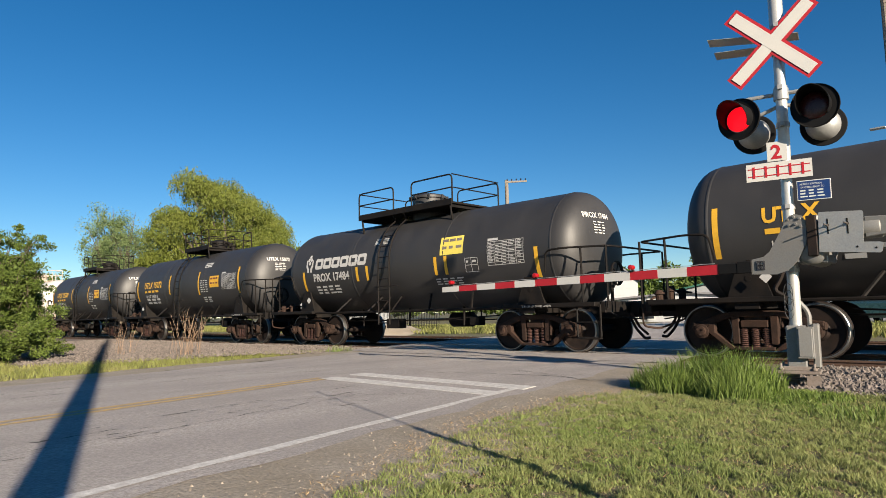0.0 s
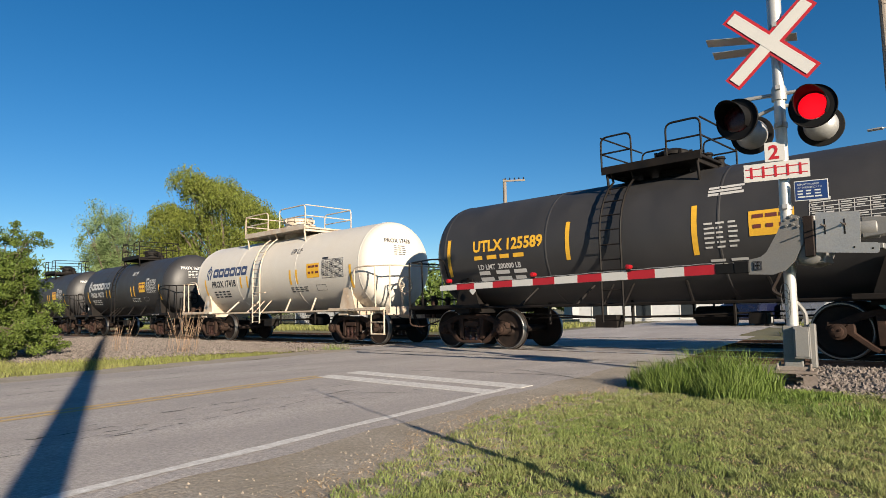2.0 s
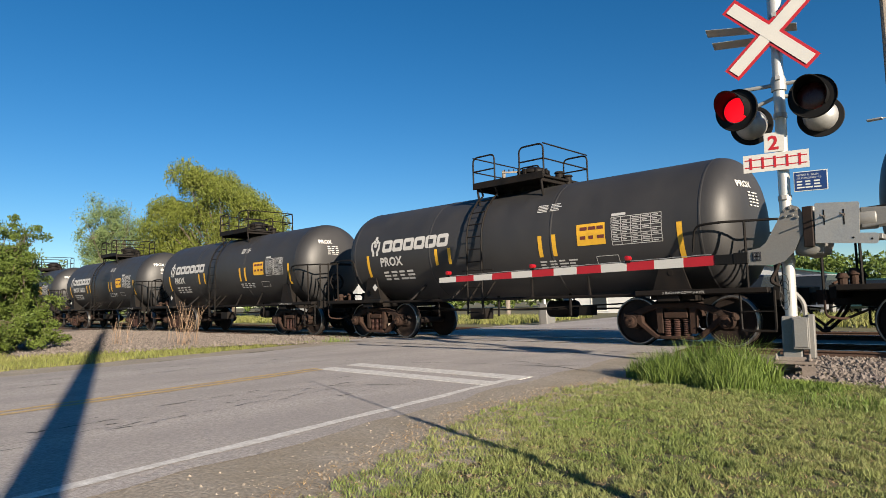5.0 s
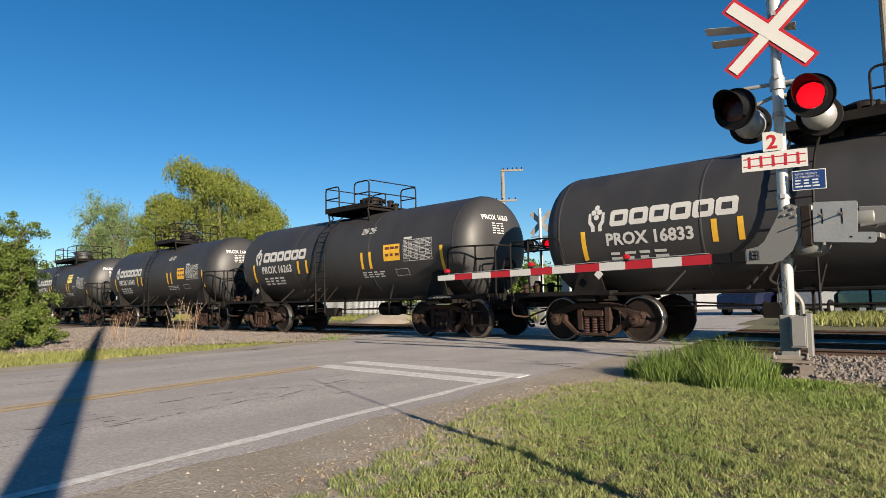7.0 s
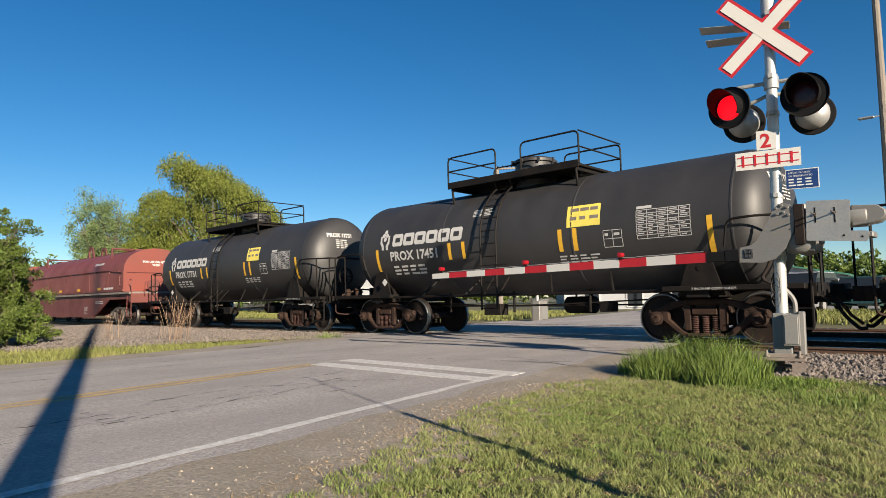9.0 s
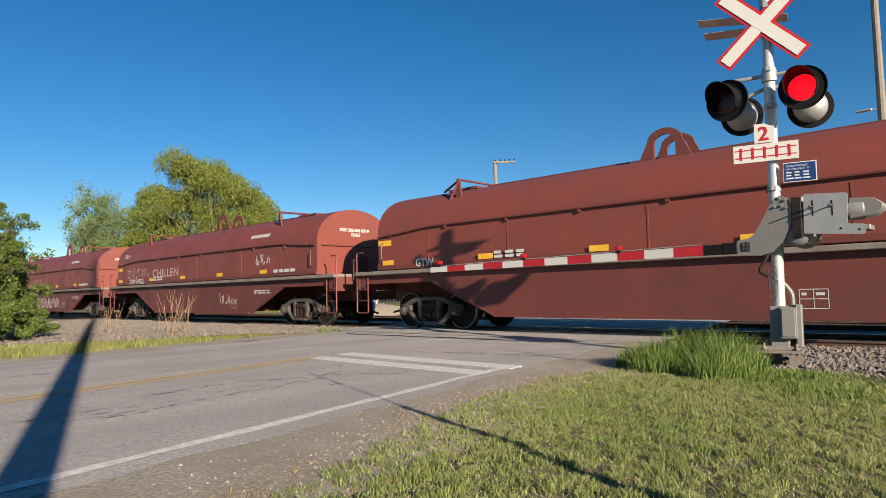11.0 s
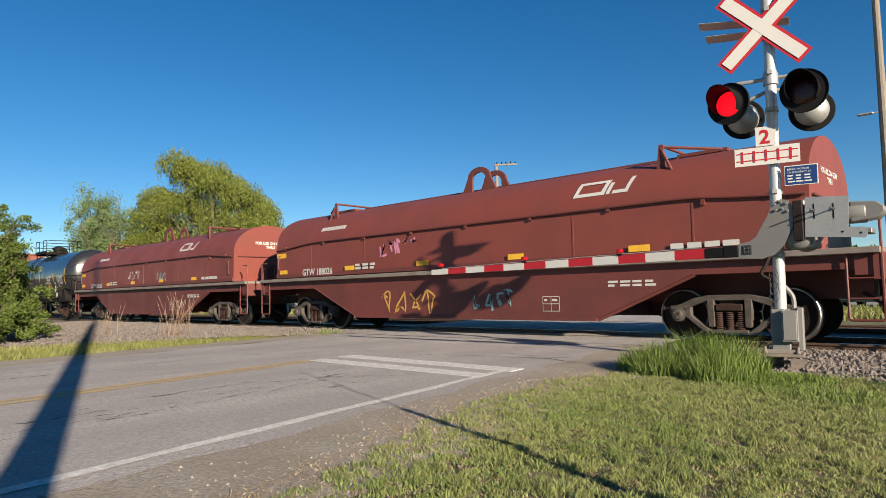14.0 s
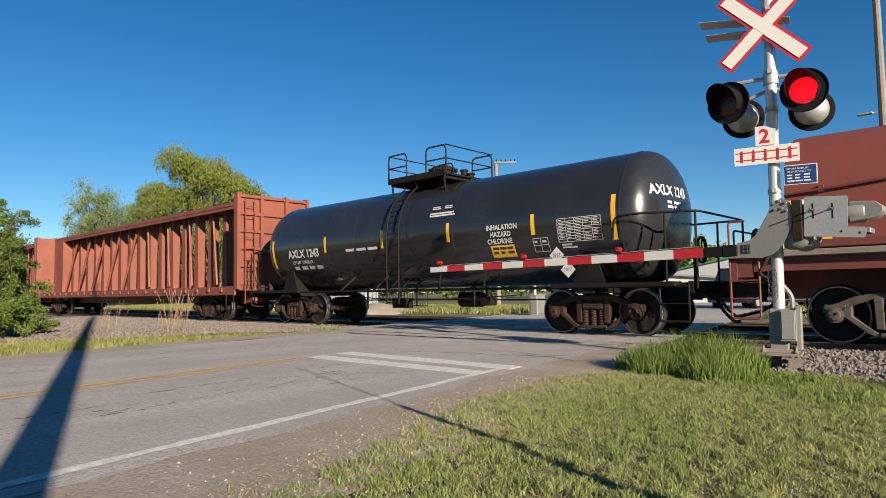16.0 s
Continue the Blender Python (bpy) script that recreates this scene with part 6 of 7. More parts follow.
def reeds(x, y, n, top, name="dry_reeds"):
    bm = bmesh.new()
    rnd = random.Random(int(x * 10))
    for k in range(n):
        a = rnd.uniform(0, math.tau)
        h = top * rnd.uniform(0.5, 1.0)
        r = rnd.uniform(0.1, 0.6) * h
        b = Vector((rnd.uniform(-0.25, 0.25), rnd.uniform(-0.25, 0.25), 0))
        tube(bm, [b, b + Vector((math.cos(a) * r * 0.4, math.sin(a) * r * 0.4, h * 0.55)), b + Vector((math.cos(a) * r, math.sin(a) * r, h))], 0.0036, 4)
        if rnd.random() < 0.6:
            m = b + Vector((math.cos(a) * r * 0.4, math.sin(a) * r * 0.4, h * 0.55))
            tube(bm, [m, m + Vector((rnd.uniform(-0.15, 0.15), rnd.uniform(-0.15, 0.15), h * 0.3))], 0.0028, 4)
    return one(name, bm, M["reed"], "clump of dry pale reed stalks", "reeds", "dry reeds", m=pose(x, y, ground_z(x, y)))


def limb_tree(name, label, at, height, spread, leaf, leaves, leaf_size, seed, droop=0.0, trunk=0.35, limbs=9, gap=0.5, flat=0.75, category="tree", low=0.5, tilt=0.0):
    """A tapered trunk with limbs; the crown is sprays of leaves round the limbs' outer parts."""
    rnd, rng = random.Random(seed), np.random.default_rng(seed)
    t = thing(name, label, category, m=pose(at[0], at[1], ground_z(*at[:2])))
    bm = bmesh.new()
    tube(bm, [(0, 0, -0.2), (0.05, 0.03, height * 0.2), (0.1, -0.1, height * 0.42)], trunk, 9)
    centres = []
    for k in range(limbs):
        a = k * 2.399 + rnd.uniform(-0.3, 0.3)
        z0 = height * rnd.uniform(0.16, 0.42) * (1 if low > 0.3 else 0.3)
        z1 = height * rnd.uniform(low, 0.93)
        r = spread * rnd.uniform(0.35, 0.95) * (1.15 - 0.75 * (z1 / height) ** 2)
        p0, p2 = Vector((0.06, 0, z0)), Vector((math.cos(a) * r, math.sin(a) * r, z1))
        p1 = (p0 + p2) / 2 + Vector((0, 0, height * 0.07))
        pts = [p0 * (1 - u) ** 2 + p1 * 2 * u * (1 - u) + p2 * u * u for u in (0, 0.25, 0.5, 0.75, 1)]
        for u, (s0, s1) in enumerate(zip(pts, pts[1:])):
            rod(bm, s0, s1, trunk * 0.42 * (1 - u * 0.22), 6, trunk * 0.42 * (1 - (u + 1) * 0.22))
        for q in range(9):
            u = rnd.uniform(0.35, 1.0)
            c = p0 * (1 - u) ** 2 + p1 * 2 * u * (1 - u) + p2 * u * u
            c = c + Vector((rnd.gauss(0, 1), rnd.gauss(0, 1), rnd.gauss(0, 0.7))) * spread * 0.13
            centres.append((c, spread * rnd.uniform(0.09, 0.2)))
            tube(bm, [pts[3], (pts[3] + c) / 2 + Vector((0, 0, 0.1)), c], trunk * 0.06 + 0.004, 4)
    part("trunk", bm, M["bark"], t)
    n = leaves
    idx = rng.integers(0, len(centres), n)
    c = np.array([tuple(q[0]) for q in centres])[idx]
    r = np.array([q[1] for q in centres])[idx]
    d = rng.normal(size=(n, 3))
    d /= np.linalg.norm(d, axis=1)[:, None]
    rad = r * rng.uniform(gap, 1.05, n)
    d[:, 2] *= flat
    p = c + d * rad[:, None]
    if droop:
        p[:, 2] -= rng.uniform(0, 1, n) ** 1.4 * droop * (0.25 + 0.75 * np.clip(np.hypot(p[:, 0], p[:, 1]) / spread, 0, 1))
        p[:, 2] = np.maximum(p[:, 2], height * 0.06)
    # an off-centre crown: the top hangs over to one side
    k = np.clip(p[:, 2] / height - 0.45, -0.3, 0.6) * tilt
    p[:, 0] -= 0.45 * k
    p[:, 1] -= 0.9 * k
    put("crown", leaves_mesh("crown", p, leaf_size * rng.uniform(0.6, 1.3, n), M[leaf], rng, 1.0 if droop else 0.0), t)
    return t


def willow_tree():
    """A leaning weeping crown: lobes round the limbs' ends, each hung with strands of narrow leaves."""
    rnd, rng = random.Random(11), np.random.default_rng(11)
    at = (-53.2, 15.6)
    t = thing("willow_tree", "large weeping willow with yellow-green spring leaves", "tree", m=pose(*at, ground_z(*at)))
    along, deep = Vector((0.722, 0.691, 0)), Vector((-0.691, 0.722, 0))
    lobes = []
    for a, z, r in ((-3.1, 12.9, 1.6), (-1.5, 12.5, 1.6), (0.3, 11.5, 1.8), (2.0, 10.0, 1.8), (3.4, 8.6, 1.6), (4.4, 7.2, 1.3), (-4.7, 10.5, 1.3), (-5.0, 8.2, 1.5), (-2.4, 9.3, 2.4), (0.4, 8.2, 2.6),
                    (3.0, 6.8, 2.4), (-4.2, 6.2, 2.2), (-1.2, 5.6, 2.6), (1.8, 4.6, 2.6), (4.2, 4.8, 1.8), (-6.2, 6.4, 1.3), (-5.6, 4.2, 1.8), (5.0, 4.0, 1.3)):
        for d in (-2.2, 0.4, 2.4):
            lobes.append((along * (a + rnd.uniform(-0.5, 0.5)) + deep * (d + rnd.uniform(-0.7, 0.7)) + Vector((0, 0, z + rnd.uniform(-0.5, 0.2) - 0.12 * abs(d))), r * rnd.uniform(0.75, 1.0)))
    bm = bmesh.new()
    tube(bm, [(0, 0, -0.2), (0.05, 0.03, 1.6), (-0.2, -0.3, 3.4)], 0.5, 10)
    for c, r in lobes:
        p0 = Vector((-0.1, -0.15, rnd.uniform(1.6, 3.4)))
        p1 = (p0 + c) / 2 + Vector((0, 0, 0.9))
        pts = [p0 * (1 - u) ** 2 + p1 * 2 * u * (1 - u) + c * u * u for u in (0, 0.25, 0.5, 0.75, 1)]
        for u, (q0, q1) in enumerate(zip(pts, pts[1:])):
            rod(bm, q0, q1, 0.2 * (1 - u * 0.22), 6, 0.2 * (1 - (u + 1) * 0.22))
    part("trunk", bm, M["bark"], t)
    n, per = 17000, 9
    idx = rng.integers(0, len(lobes), n)
    c = np.array([tuple(q[0]) for q in lobes])[idx]
    r = np.array([q[1] for q in lobes])[idx]
    d = rng.normal(size=(n, 3))
    d[:, 2] = np.abs(d[:, 2]) * 0.9 - 0.25
    d /= np.linalg.norm(d, axis=1)[:, None]
    top = c + d * (r * rng.uniform(0.5, 1.08, n))[:, None]
    fall = rng.uniform(0.2, 1.5, n)
    u = np.tile(np.linspace(0, 1, per), n)
    p = np.repeat(top, per, 0) + rng.normal(size=(n * per, 3)) * 0.09
    p[:, 2] -= u * np.repeat(fall, per)
    out = np.repeat(d[:, :2], per, 0)
    p[:, :2] += out * (0.3 * np.sin(u * 2.2))[:, None]
    p[:, 2] = np.maximum(p[:, 2], 0.8)
    put("crown", leaves_mesh("crown", p, 0.1 * rng.uniform(0.6, 1.3, len(p)), M["willow_leaf"], rng, 0.8), t)
    return t


def far_woods(name, label, x0, y0, x1, y1, top, n, leaf, seed, size=0.5):
    """A ragged belt of trees far off, as one mass of leaf sprays."""
    rng, rnd = np.random.default_rng(seed), random.Random(seed)
    k = max(3, int(math.hypot(x1 - x0, y1 - y0) / 2.6))
    pts = []
    per = n // k
    for i in range(k):
        u = (i + rnd.random() * 0.8) / k
        h = top * rnd.uniform(0.6, 1.05)
        w = rnd.uniform(2.6, 4.6)
        d = rng.normal(size=(per, 3))
        d /= np.linalg.norm(d, axis=1)[:, None]
        lob = 0.75 + 0.25 * np.sin(d[:, 0] * 5 + i) * np.sin(d[:, 1] * 5) + 0.12 * np.sin(d[:, 2] * 9 + i)
        rad = rng.uniform(0.55, 1.0, per) ** 0.5 * lob
        pts.append(np.column_stack([x0 + (x1 - x0) * u + d[:, 0] * w * rad, y0 + (y1 - y0) * u + d[:, 1] * w * rad, h * 0.5 + d[:, 2] * h * 0.5 * rad]))
    p = np.concatenate(pts)
    ob = put(name, leaves_mesh(name, p, size * rng.uniform(0.6, 1.3, len(p)), M[leaf], rng))
    return tagged(ob, label, "woods", kind="stuff")


mown_lawn()
tall_tuft()
verge()
stones()
for x, y, n, top in ((-14.9, -5.7, 26, 1.25), (-17.6, -6.2, 14, 0.95), (-15.9, -5.6, 5, 0.7)):
    reeds(x, y, n, top)
willow_tree()
limb_tree("poplar_tree", "airy grey-green tree with thin young foliage", (-59.0, 8.2), 11.6, 5.2, "poplar_leaf", 70000, 0.085, 12, trunk=0.22, limbs=34, gap=0.0, flat=1.1, low=0.3)
limb_tree("bush", "dense green roadside bush with arching twigs", (-17.9, -8.9), 3.6, 1.3, "bush_leaf", 60000, 0.036, 13, trunk=0.035, limbs=34, gap=0.0, low=0.08, category="bush")
limb_tree("bush", "dense green roadside bush beside the ballast", (-18.7, -8.3), 2.3, 1.2, "bush_leaf", 36000, 0.036, 14, trunk=0.035, limbs=26, gap=0.0, low=0.06, category="bush")
limb_tree("bush", "low green roadside bush at the verge", (-17.2, -9.55), 2.0, 1.3, "bush_leaf", 30000, 0.036, 15, trunk=0.035, limbs=26, gap=0.0, low=0.06, category="bush")
far_woods("far_woods", "distant belt of green trees beside the line", -95, -6, -88, 30, 8.0, 22000, "far_leaf", 21, 0.35)
far_woods("far_woods", "distant belt of green trees behind the tracks", -88, 22, -50, 44, 7.0, 22000, "far_leaf", 22, 0.35)
far_woods("far_woods", "distant green trees behind the buildings", -66, 56, -30, 70, 8.2, 34000, "far_leaf", 23, 0.3)
far_woods("far_woods", "distant green trees beyond the car park", -32, 72, 12, 84, 7.2, 34000, "far_leaf", 24, 0.3)


# ---- poles, wires and the second signal ----
def utility_pole():
    t = thing("utility_pole", "weathered wooden utility pole with slanting cross arms", "utility pole", m=pose(-25.8, 20.7, -0.1))
    bm = bmesh.new()
    rod(bm, (0, 0, 0), (0, 0, 9.65), 0.17, 10, 0.12)
    part("pole", bm, M["wood_pole"], t)
    for z, a, b in ((9.5, -0.1, 1.35), (7.5, -1.0, 0.9)):
        bm = bmesh.new()
        box(bm, ((a + b) / 2, -0.12, z), (b - a, 0.09, 0.11))
        arm = part("cross_arm", bm, M["wood_pole"], t, m=pose(0, 0, 0, 0, 0, 38))
        for k in range(5):
            bm = bmesh.new()
            x = a + 0.15 + (b - a - 0.25) * k / 4
            lathe(bm, [(z + 0.05, 0.02), (z + 0.12, 0.045), (z + 0.2, 0.03)], 8, "z", (x, -0.12, 0))
            part("insulator", bm, M["matt_black"], arm)


def plain_pole(x, y, h, r, label, name="utility_pole"):
    bm = bmesh.new()
    rod(bm, (0, 0, -0.3), (0, 0, h), r, 10, r * 0.62)
    return one(name, bm, M["wood_pole"], label, "pole", m=pose(x, y, 0))


def street_lamp():
    t = thing("street_lamp", "grey street lamp with a flat head on a long arm", "street lamp", m=pose(-3.3, 21.6, -0.1))
    bm = bmesh.new()
    rod(bm, (0, 0, 0), (0, 0, 8.6), 0.09, 10, 0.06)
    part("pole", bm, M["alu"], t)
    bm = bmesh.new()
    tube(bm, bent([(0, 0, 8.3), (0, 0, 8.75), (-1.6, -0.4, 8.72)], 0.3), 0.03, 6)
    part("arm", bm, M["alu"], t)
    bm = bmesh.new()
    box(bm, (-1.85, -0.46, 8.7), (0.62, 0.26, 0.09))
    bevel(bm, 0.03)
    part("head", bm, M["alu"], t)


def far_signal():
    t = thing("far_crossing_signal", "crossing signal across the tracks with red lamps", "crossing signal", m=pose(-14.43, 8.39, -0.05, 0, 0, 191))
    bm = bmesh.new()
    rod(bm, (0, 0, 0), (0, 0, 4.5), 0.06, 12)
    part("mast", bm, M["mast"], t)
    for a in (45, -45):
        bm = bmesh.new()
        box(bm, (0, -0.1 + 0.0002 * a, 3.95), (1.22, 0.005, 0.21), Matrix.Translation((0, 0, 0)) @ Matrix.Rotation(radians(a), 4, "Y"))
        part("crossbuck", bm, M["alu"], t, "bare metal back of the crossbuck", 0)
    far_shutters = []
    for x in (0.42, -0.42):
        lamp_parts(t, x, -0.25, 3.05, -1, False)
        far_shutters.append(lamp_parts(t, x, 0.25, 3.05, 1, True))
    bm = bmesh.new()
    tube(bm, [(-0.42, 0, 3.4), (0.42, 0, 3.4)], 0.025, 6)
    part("cross_arm", bm, M["alu"], t)
    bm = bmesh.new()
    box(bm, (0, 0, 0.4), (0.3, 0.3, 0.8))
    bevel(bm, 0.02)
    part("junction_base", bm, M["grey_paint"], t)
    # raised or lowered arm over the far lane, seen from behind
    bm = bmesh.new()
    box(bm, (0.25, 0.1, 1.6), (0.5, 0.3, 0.5))
    bevel(bm, 0.03)
    part("mechanism_case", bm, M["grey_paint"], t)
    return far_shutters


utility_pole()
SHUTTERS += far_signal()
street_lamp()
plain_pole(-3.45, 13.4, 12.5, 0.17, "tall dark wooden utility pole beyond the tracks")
# poles whose shadows cross the road
plain_pole(2.9, -13.88, 14.5, 0.16, "tall wooden utility pole beside the road")
# unseen stand-in post, added only to cast the thin shadow over the shoulder
bm = bmesh.new()
rod(bm, (0, 0, -0.2), (0, 0, 1.46), 0.055, 8, 0.03)
rod(bm, (0, 0, 1.46), (0.0, 0.0, 2.4), 0.008, 6)
one("marker_post", bm, M["wood_pole"], "unseen thin post with a wire tip, added for its shadow", "post", m=pose(0.72, -10.47, 0))
for k in range(3):
    bm = bmesh.new()
    z = 12.2 - k * 0.5
    tube(bm, [(-3.45 + 22 * u, 13.4 + 30 * u - k * 0.2, z - 1.6 * math.sin(math.pi * u)) for u in [i / 10 for i in range(11)]], 0.012, 4)
    one("overhead_wire", bm, M["wire"], "thin dark overhead wire", "wire", "overhead wires")


# ---- buildings, fence and parked cars across the tracks ----
SIDING = material("white_siding", (0.3, 0.315, 0.33), 0.6, scale=2, vary=0.05, stain=(0.45, 0.44, 0.42), stain_amount=0.4, bump=0.1)
ROOF_GREEN = material("green_metal_roof", (0.05, 0.17, 0.12), 0.45, scale=2, vary=0.1, bump=0.1)
ROOF_GREY = material("grey_shingle_roof", (0.16, 0.16, 0.17), 0.85, scale=3, vary=0.2, bump=0.4)
GLASS = material("dark_window_glass", (0.02, 0.025, 0.03), 0.08, scale=2, vary=0.1, bump=0)
PARKING = material("pale_asphalt", (0.24, 0.23, 0.215), 0.9, scale=0.5, vary=0.2, bump=0.4)
BRICK = material("brown_brickwork", (0.28, 0.17, 0.11), 0.85, scale=2, vary=0.25, bump=0.4)


def building(name, label, at, turn, w, d, h, roof, ridge, doors=1, wall=None):
    """A gabled building: walls with siding boards, eaves, windows set in frames."""
    t = thing(name, label, "building", m=pose(at[0], at[1], -0.1, 0, 0, turn))
    wall = wall or SIDING
    bm = bmesh.new()
    prism(bm, [(-w / 2, 0), (w / 2, 0), (w / 2, h), (0, h + ridge), (-w / 2, h)], -d / 2, d / 2)
    walls = part("wall", bm, wall, t, smooth=0)
    bm = bmesh.new()
    k = 0.3
    while k < h:
        box(bm, (0, -d / 2 - 0.008, k), (w, 0.016, 0.02))
        box(bm, (w / 2 + 0.008, 0, k), (0.016, d, 0.02))
        k += 0.3
    part("siding_board", bm, wall, walls, smooth=0)
    for s in (-1, 1):
        bm = bmesh.new()
        a = math.atan2(ridge, w / 2)
        L = math.hypot(ridge, w / 2) + 0.4
        m = Matrix.Translation((s * (w / 4 + 0.1), 0, h + ridge / 2 + 0.02)) @ Matrix.Rotation(s * a, 4, "Y")
        box(bm, (0, 0, 0), (1, 1, 1))
        bmesh.ops.transform(bm, matrix=m @ Matrix.Diagonal((L, d + 0.7, 0.12, 1)), verts=bm.verts)
        part("roof", bm, roof, t, smooth=0)
    for i in range(max(1, int(w / 3))):
        x = -w / 2 + 1.4 + i * 2.8
        if x > w / 2 - 0.8:
            break
        bm = bmesh.new()
        box(bm, (x, -d / 2 - 0.03, h * 0.55), (1.1, 0.06, 1.2))
        fr = part("window", bm, M["sign_white"], t, smooth=0)
        bm = bmesh.new()
        box(bm, (x, -d / 2 - 0.062, h * 0.55), (0.94, 0.01, 1.04))
        part("pane", bm, GLASS, fr, smooth=0)
    return t


def parked_car(at, turn, paint, label, tall=0.0):
    t = thing("parked_car", label, "car", "parked cars", m=pose(at[0], at[1], -0.05, 0, 0, turn))
    bm = bmesh.new()
    lower = [(-2.2, 0.35), (-2.25, 0.6), (-2.15, 0.85), (-1.2, 0.95), (1.9, 1.0), (2.15, 0.9), (2.2, 0.4), (2.1, 0.3), (-2.1, 0.3)]
    prism(bm, lower, -0.88, 0.88)
    bevel(bm, 0.06, 2)
    part("body", bm, paint, t)
    bm = bmesh.new()
    prism(bm, [(-1.25, 0.93), (-0.55, 1.42 + tall), (1.3, 1.45 + tall), (1.95, 0.96)], -0.78, 0.78)
    bevel(bm, 0.05, 2)
    cabin = part("cabin", bm, GLASS, t)
    bm = bmesh.new()
    prism(bm, [(-0.6, 1.41 + tall), (-0.5, 1.46 + tall), (1.25, 1.49 + tall), (1.35, 1.42 + tall)], -0.76, 0.76)
    part("roof", bm, paint, t)
    for x in (-1.4, 1.35):
        for y in (-0.85, 0.85):
            bm = bmesh.new()
            lathe(bm, [(-0.11, 0.2), (-0.11, 0.31), (-0.08, 0.33), (0.08, 0.33), (0.11, 0.31), (0.11, 0.2)], 20, "y")
            w = part("wheel", bm, M["matt_black"], t, m=pose(x, y, 0.33))
            bm = bmesh.new()
            lathe(bm, [(-0.118, 0.05), (-0.118, 0.19), (0.118, 0.19), (0.118, 0.05)], 16, "y")
            part("rim", bm, M["alu"], w)
    for y in (-0.62, 0.62):
        bm = bmesh.new()
        box(bm, (-2.2, y, 0.72), (0.08, 0.34, 0.14))
        bevel(bm, 0.02)
        part("headlight", bm, M["sign_white"], t)
    bm = bmesh.new()
    box(bm, (-2.24, 0, 0.6), (0.04, 0.7, 0.16))
    part("grille", bm, M["matt_black"], t)
    return t


def carpaint(name, c):
    return material(name, c, 0.25, metal=0.3, scale=2, vary=0.05, bump=0, coat=0.6)


one("parking_lot", strip(-12.6, 24, 15.5, 40, -0.04, 2, slant=0), PARKING, "pale asphalt car park across the tracks", "parking lot", kind="structure", smooth=0)
one("side_road", strip(-2.9, 24, 8.5, 15.5, -0.05, 1, slant=0), PARKING, "pale gravelly asphalt beside the tracks", "side road", kind="structure", smooth=0)
for (x, y), turn, c, lab, tall in (((-9.6, 18.6), 262, (0.012, 0.016, 0.05), "dark blue parked van with dark windows", 0.35), ((-7.4, 19.6), 262, (0.3, 0.31, 0.33), "silver parked minivan with dark windows", 0.3), ((-5.3, 20.6), 262, (0.04, 0.09, 0.08), "dark green parked car", 0.05),
                                   ((-3.0, 21.6), 262, (0.35, 0.36, 0.37), "silver parked estate car", 0.1), ((-0.9, 23.2), 262, (0.6, 0.6, 0.6), "white parked car on the asphalt", 0.0), ((1.3, 24.0), 262, (0.02, 0.02, 0.022), "black parked car on the asphalt", 0.1)):
    parked_car((x, y), turn, carpaint("car_paint", c), lab, tall)
building("house", "white gabled house with a grey roof", (-31, 41), 38, 5.5, 8, 3.4, ROOF_GREY, 2.0)
building("long_shed", "long white building behind the fence", (-18.8, 31), 24, 13, 6, 1.4, ROOF_GREY, 0.5)
building("green_roofed_building", "low white building with a green metal roof", (-18, 46), 8, 14, 8, 2.2, ROOF_GREEN, 1.4)
building("white_cabin", "small white building by the tracks", (-36, 15), 20, 5, 4, 2.6, ROOF_GREY, 0.8)


def fence(x0, y0, x1, y1, h):
    t = thing("picket_fence", "dark metal picket fence in the grass", "fence")
    d = Vector((x1 - x0, y1 - y0, 0))
    L = d.length
    d.normalize()
    bm = bmesh.new()
    for z in (0.25, h - 0.15):
        tube(bm, [(x0, y0, z), (x1, y1, z)], 0.025, 4)
    part("fence_rail", bm, M["matt_black"], t)
    def picket():
        b = bmesh.new()
        rod(b, (0, 0, -0.1), (0, 0, h), 0.012, 5)
        return mesh_of("picket", b, M["matt_black"], 0)
    me = picket()
    n = int(L / 0.14)
    for k in range(n + 1):
        put("picket", me, t, pose(x0 + d.x * L * k / n, y0 + d.y * L * k / n, -0.1))


fence(-45, 13.5, -21.5, 9.6, 1.15)
bm = bmesh.new()
lathe(bm, [(-0.1, 2.0), (0.15, 1.5), (0.4, 0.9), (0.52, 0.3), (0.55, 0.05)], 22, "z")
for v in bm.verts:
    v.co += Vector((noise.noise(v.co * 2), noise.noise(v.co * 2 + Vector((9, 0, 0))), noise.noise(v.co * 3) * 0.4)) * 0.25
one("gravel_heap", bm, M["gravel"], "low heap of pale gravel beyond the tracks", "gravel heap", m=pose(-23.6, 8.4, -0.15))
bm = bmesh.new()
box(bm, (0, 0, 0.4), (0.5, 0.5, 0.85))
box(bm, (0, 0, 0.85), (0.58, 0.58, 0.06))
bevel(bm, 0.02)
one("utility_cabinet", bm, M["grey_paint"], "small grey utility cabinet in the grass", "utility box", m=pose(-15.3, 9.8, -0.1))


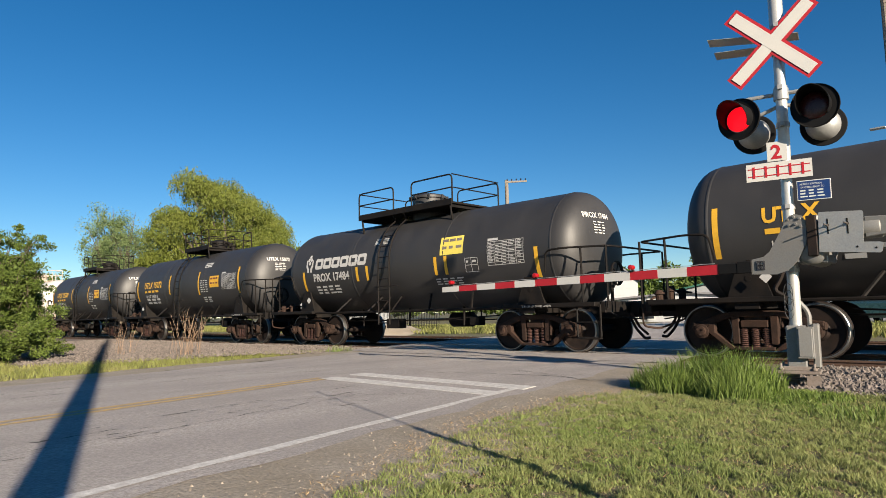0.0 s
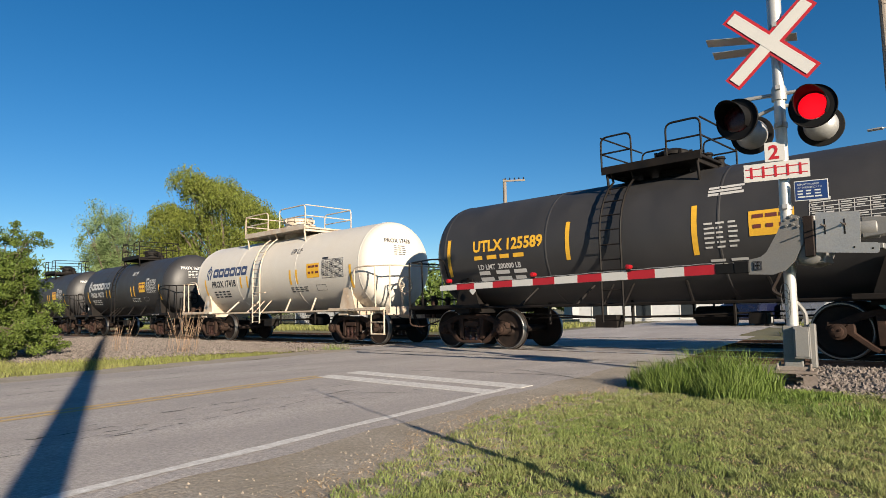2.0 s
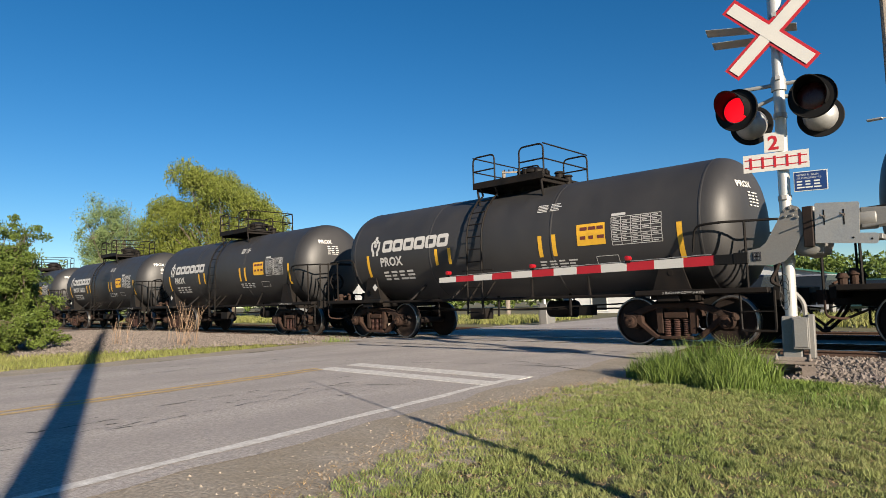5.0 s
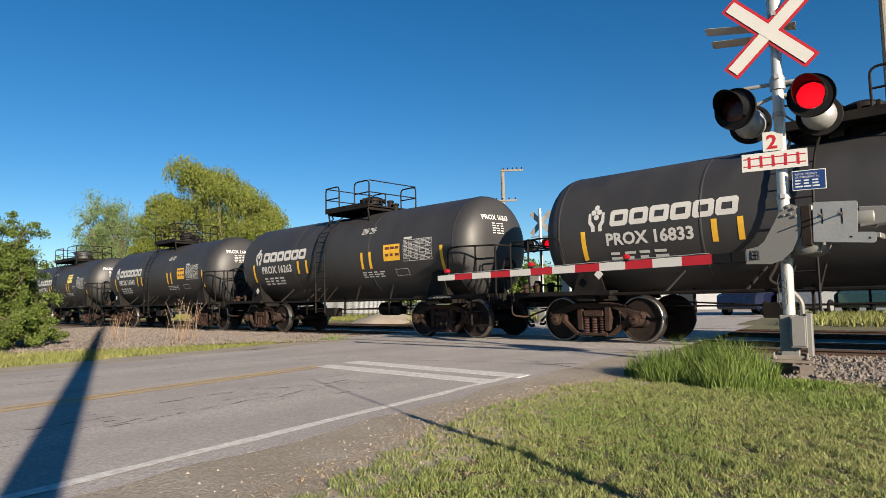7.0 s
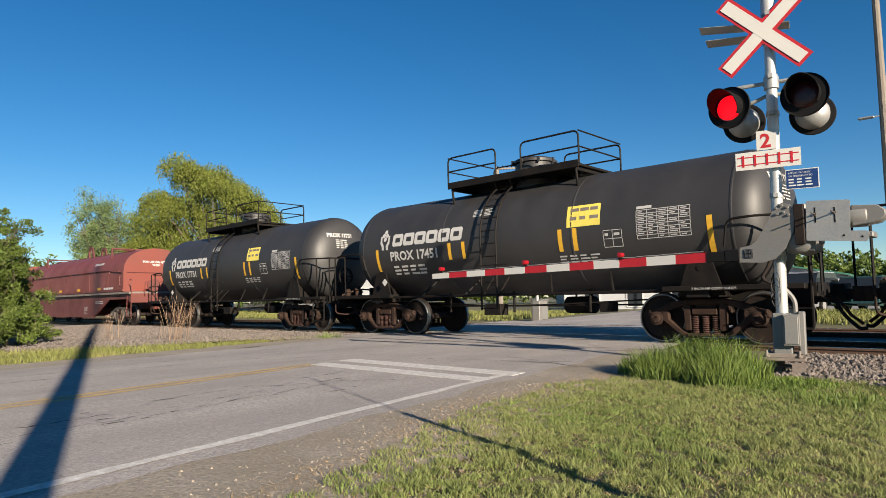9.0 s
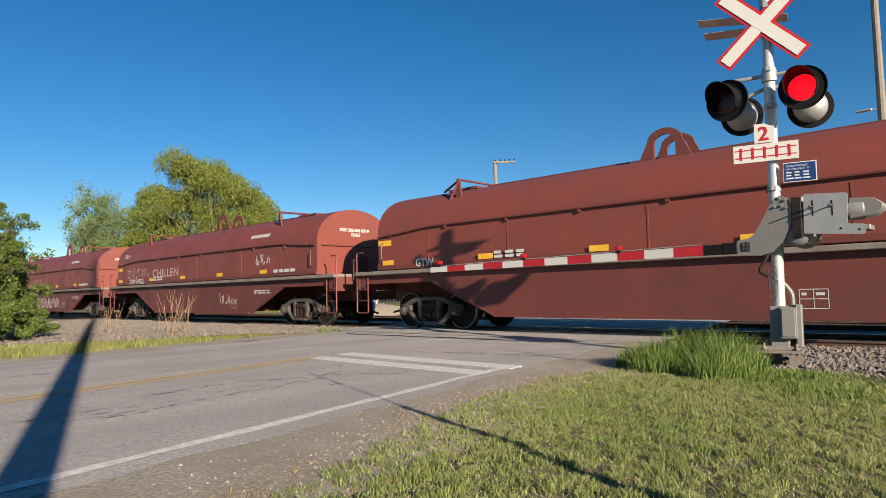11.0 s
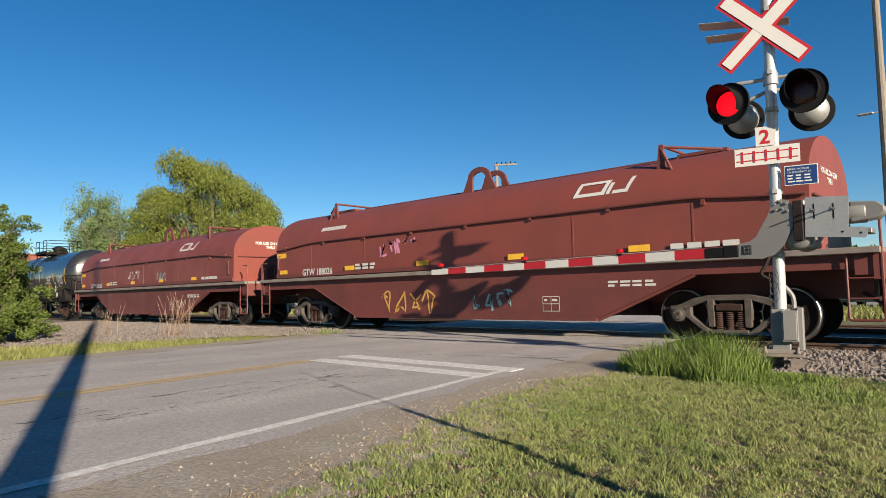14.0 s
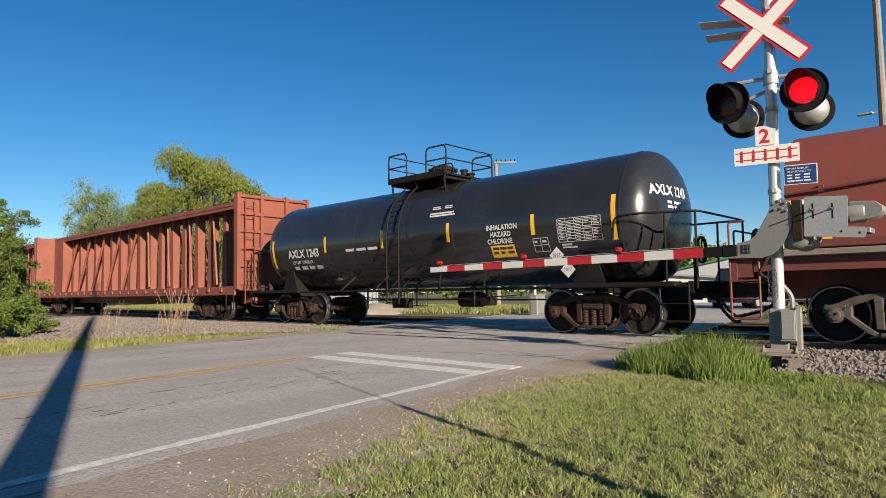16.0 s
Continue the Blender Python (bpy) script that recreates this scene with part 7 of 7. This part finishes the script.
# ---- cracks and patches on the asphalt ----
def crack(pts, w=0.012):
    bm = bmesh.new()
    rnd = random.Random(len(pts) + int(pts[0][0] * 10))
    line = []
    for a, b in zip(pts, pts[1:]):
        a, b = Vector(a), Vector(b)
        for k in range(12):
            p = a.lerp(b, k / 12)
            line.append(p + Vector((rnd.uniform(-0.05, 0.05), rnd.uniform(-0.03, 0.03))))
    rows = []
    for p in line:
        ww = w * rnd.uniform(0.3, 1.2)
        rows.append((bm.verts.new((p.x, p.y - ww, -0.0085)), bm.verts.new((p.x, p.y + ww, -0.0085))))
    for k, ((a, b), (c, d)) in enumerate(zip(rows, rows[1:])):
        if rnd.random() < 0.75:
            bm.faces.new((a, c, d, b))
    return one("road_crack", bm, M["crack"], "thin dark crack in the asphalt", "crack", "cracks in the road", kind="structure", smooth=0)


crack([(-5.3, -11.6), (-5.6, -9.5), (-5.95, -7.6)], 0.02)
crack([(-5.7, -11.2), (-5.8, -10.4)], 0.03)
crack([(-6.4, -9.2), (-5.9, -7.9), (-5.3, -7.4)], 0.012)
crack([(-7.3, -5.6), (-6.2, -5.2), (-5.0, -5.0), (-4.3, -5.3)], 0.018)
crack([(-6.0, -4.6), (-5.2, -4.9), (-4.6, -4.6)], 0.015)
crack([(-10.5, -11.2), (-10.9, -8.6), (-11.4, -6.2)], 0.012)
crack([(-9.6, -7.2), (-8.4, -5.8), (-7.9, -4.4)], 0.012)
crack([(-11.6, -3.2), (-8.0, -2.9), (-4.2, -2.8)], 0.03)
crack([(-11.8, -2.5), (-8.0, -2.35), (-3.9, -2.4)], 0.02)


def joint_dashes(x, y0, y1, seed):
    """A broken line of short dark ravelled spots along the lane."""
    rnd = random.Random(seed)
    bm = bmesh.new()
    y = y0
    while y < y1:
        ln, ww = rnd.uniform(0.03, 0.16), rnd.uniform(0.006, 0.02)
        cx = x + SLANT * (y + 9) + rnd.uniform(-0.05, 0.05)
        ring = [(cx + ww * math.sin(a) * rnd.uniform(0.5, 1.2), y + ln * math.cos(a) * rnd.uniform(0.6, 1.1)) for a in [k * math.tau / 7 for k in range(7)]]
        if rnd.random() < 0.7:
            bm.faces.new([bm.verts.new((p, q, -0.0085)) for p, q in ring])
        y += ln + rnd.uniform(0.05, 0.3)
    one("road_crack", bm, M["crack"], "broken line of dark ravelled spots", "crack", "cracks in the road", kind="structure", smooth=0)


for x, y0, y1, seed in ((-5.62, -11.9, -8.2, 1), (-5.9, -11.6, -7.2, 2), (-6.35, -11.0, -7.3, 3), (-5.2, -9.0, -7.2, 4), (-9.4, -11.5, -6.0, 5), (-10.1, -10.5, -5.0, 6)):
    joint_dashes(x, y0, y1, seed)


# ---- wooden ties of the near tracks ----
def tie_mesh():
    bm = bmesh.new()
    box(bm, (0, 0, 0), (0.22, 2.6, 0.16))
    bevel(bm, 0.01)
    return mesh_of("tie", bm, M["tie"], 0)


TIE = tie_mesh()
for track, y, x0, x1 in ((TRACKS[0], 0.0, -62.0, 3.5), (TRACKS[1], 4.3, -62.0, 3.5)):
    x = x0
    while x < x1:
        if not -12.4 < x < -3.0:
            put("tie", TIE, track, pose(x, y, -0.235, 0, 0, random.uniform(-1, 1)))
        x += 0.53


# ---- what moves ----
SPEED = 16.0


def motions():
    for car in TRAIN:
        x = car.location.x
        walk(car, [(t, pose(x + SPEED * t, 0, 0)) for t in (0, 4, 8, 12, 16)])
    # flashers: an added disc, coloured as an unlit lens, draws back into the housing while that lamp is lit
    left_on = ((0, 0.45), (0.9, 1.7), (2.3, 2.9), (3.5, 4.3), (4.85, 5.6), (6.15, 6.8), (7.3, 8.1), (8.6, 9.4), (9.95, 10.7), (11.2, 11.8), (12.4, 13.2), (13.6, 14.4), (14.95, 15.75))
    for number, shutter in enumerate(SHUTTERS):
        which = number % 2
        rows, was = [], None
        for i in range(16 * FPS + 1):
            t = i / FPS
            lit = any(a <= t < b for a, b in left_on) != bool(which)
            if was is not None and lit != was:
                rows.append(((i - 1) / FPS, pose(0, 0.09 if was else -0.02, 0)))
            if was is None or lit != was or i == 16 * FPS:
                rows.append((t, pose(0, 0.09 if lit else -0.02, 0)))
            was = lit
        walk(shutter, rows)
    step = 1 / FPS
    turn = SPEED * step / WR
    for w, x in WHEELSETS:
        walk(w, [(i * step, Matrix.Translation((x, 0, WR)) @ Matrix.Rotation(i * turn, 4, "Y")) for i in range(16 * FPS + 1)])


motions()
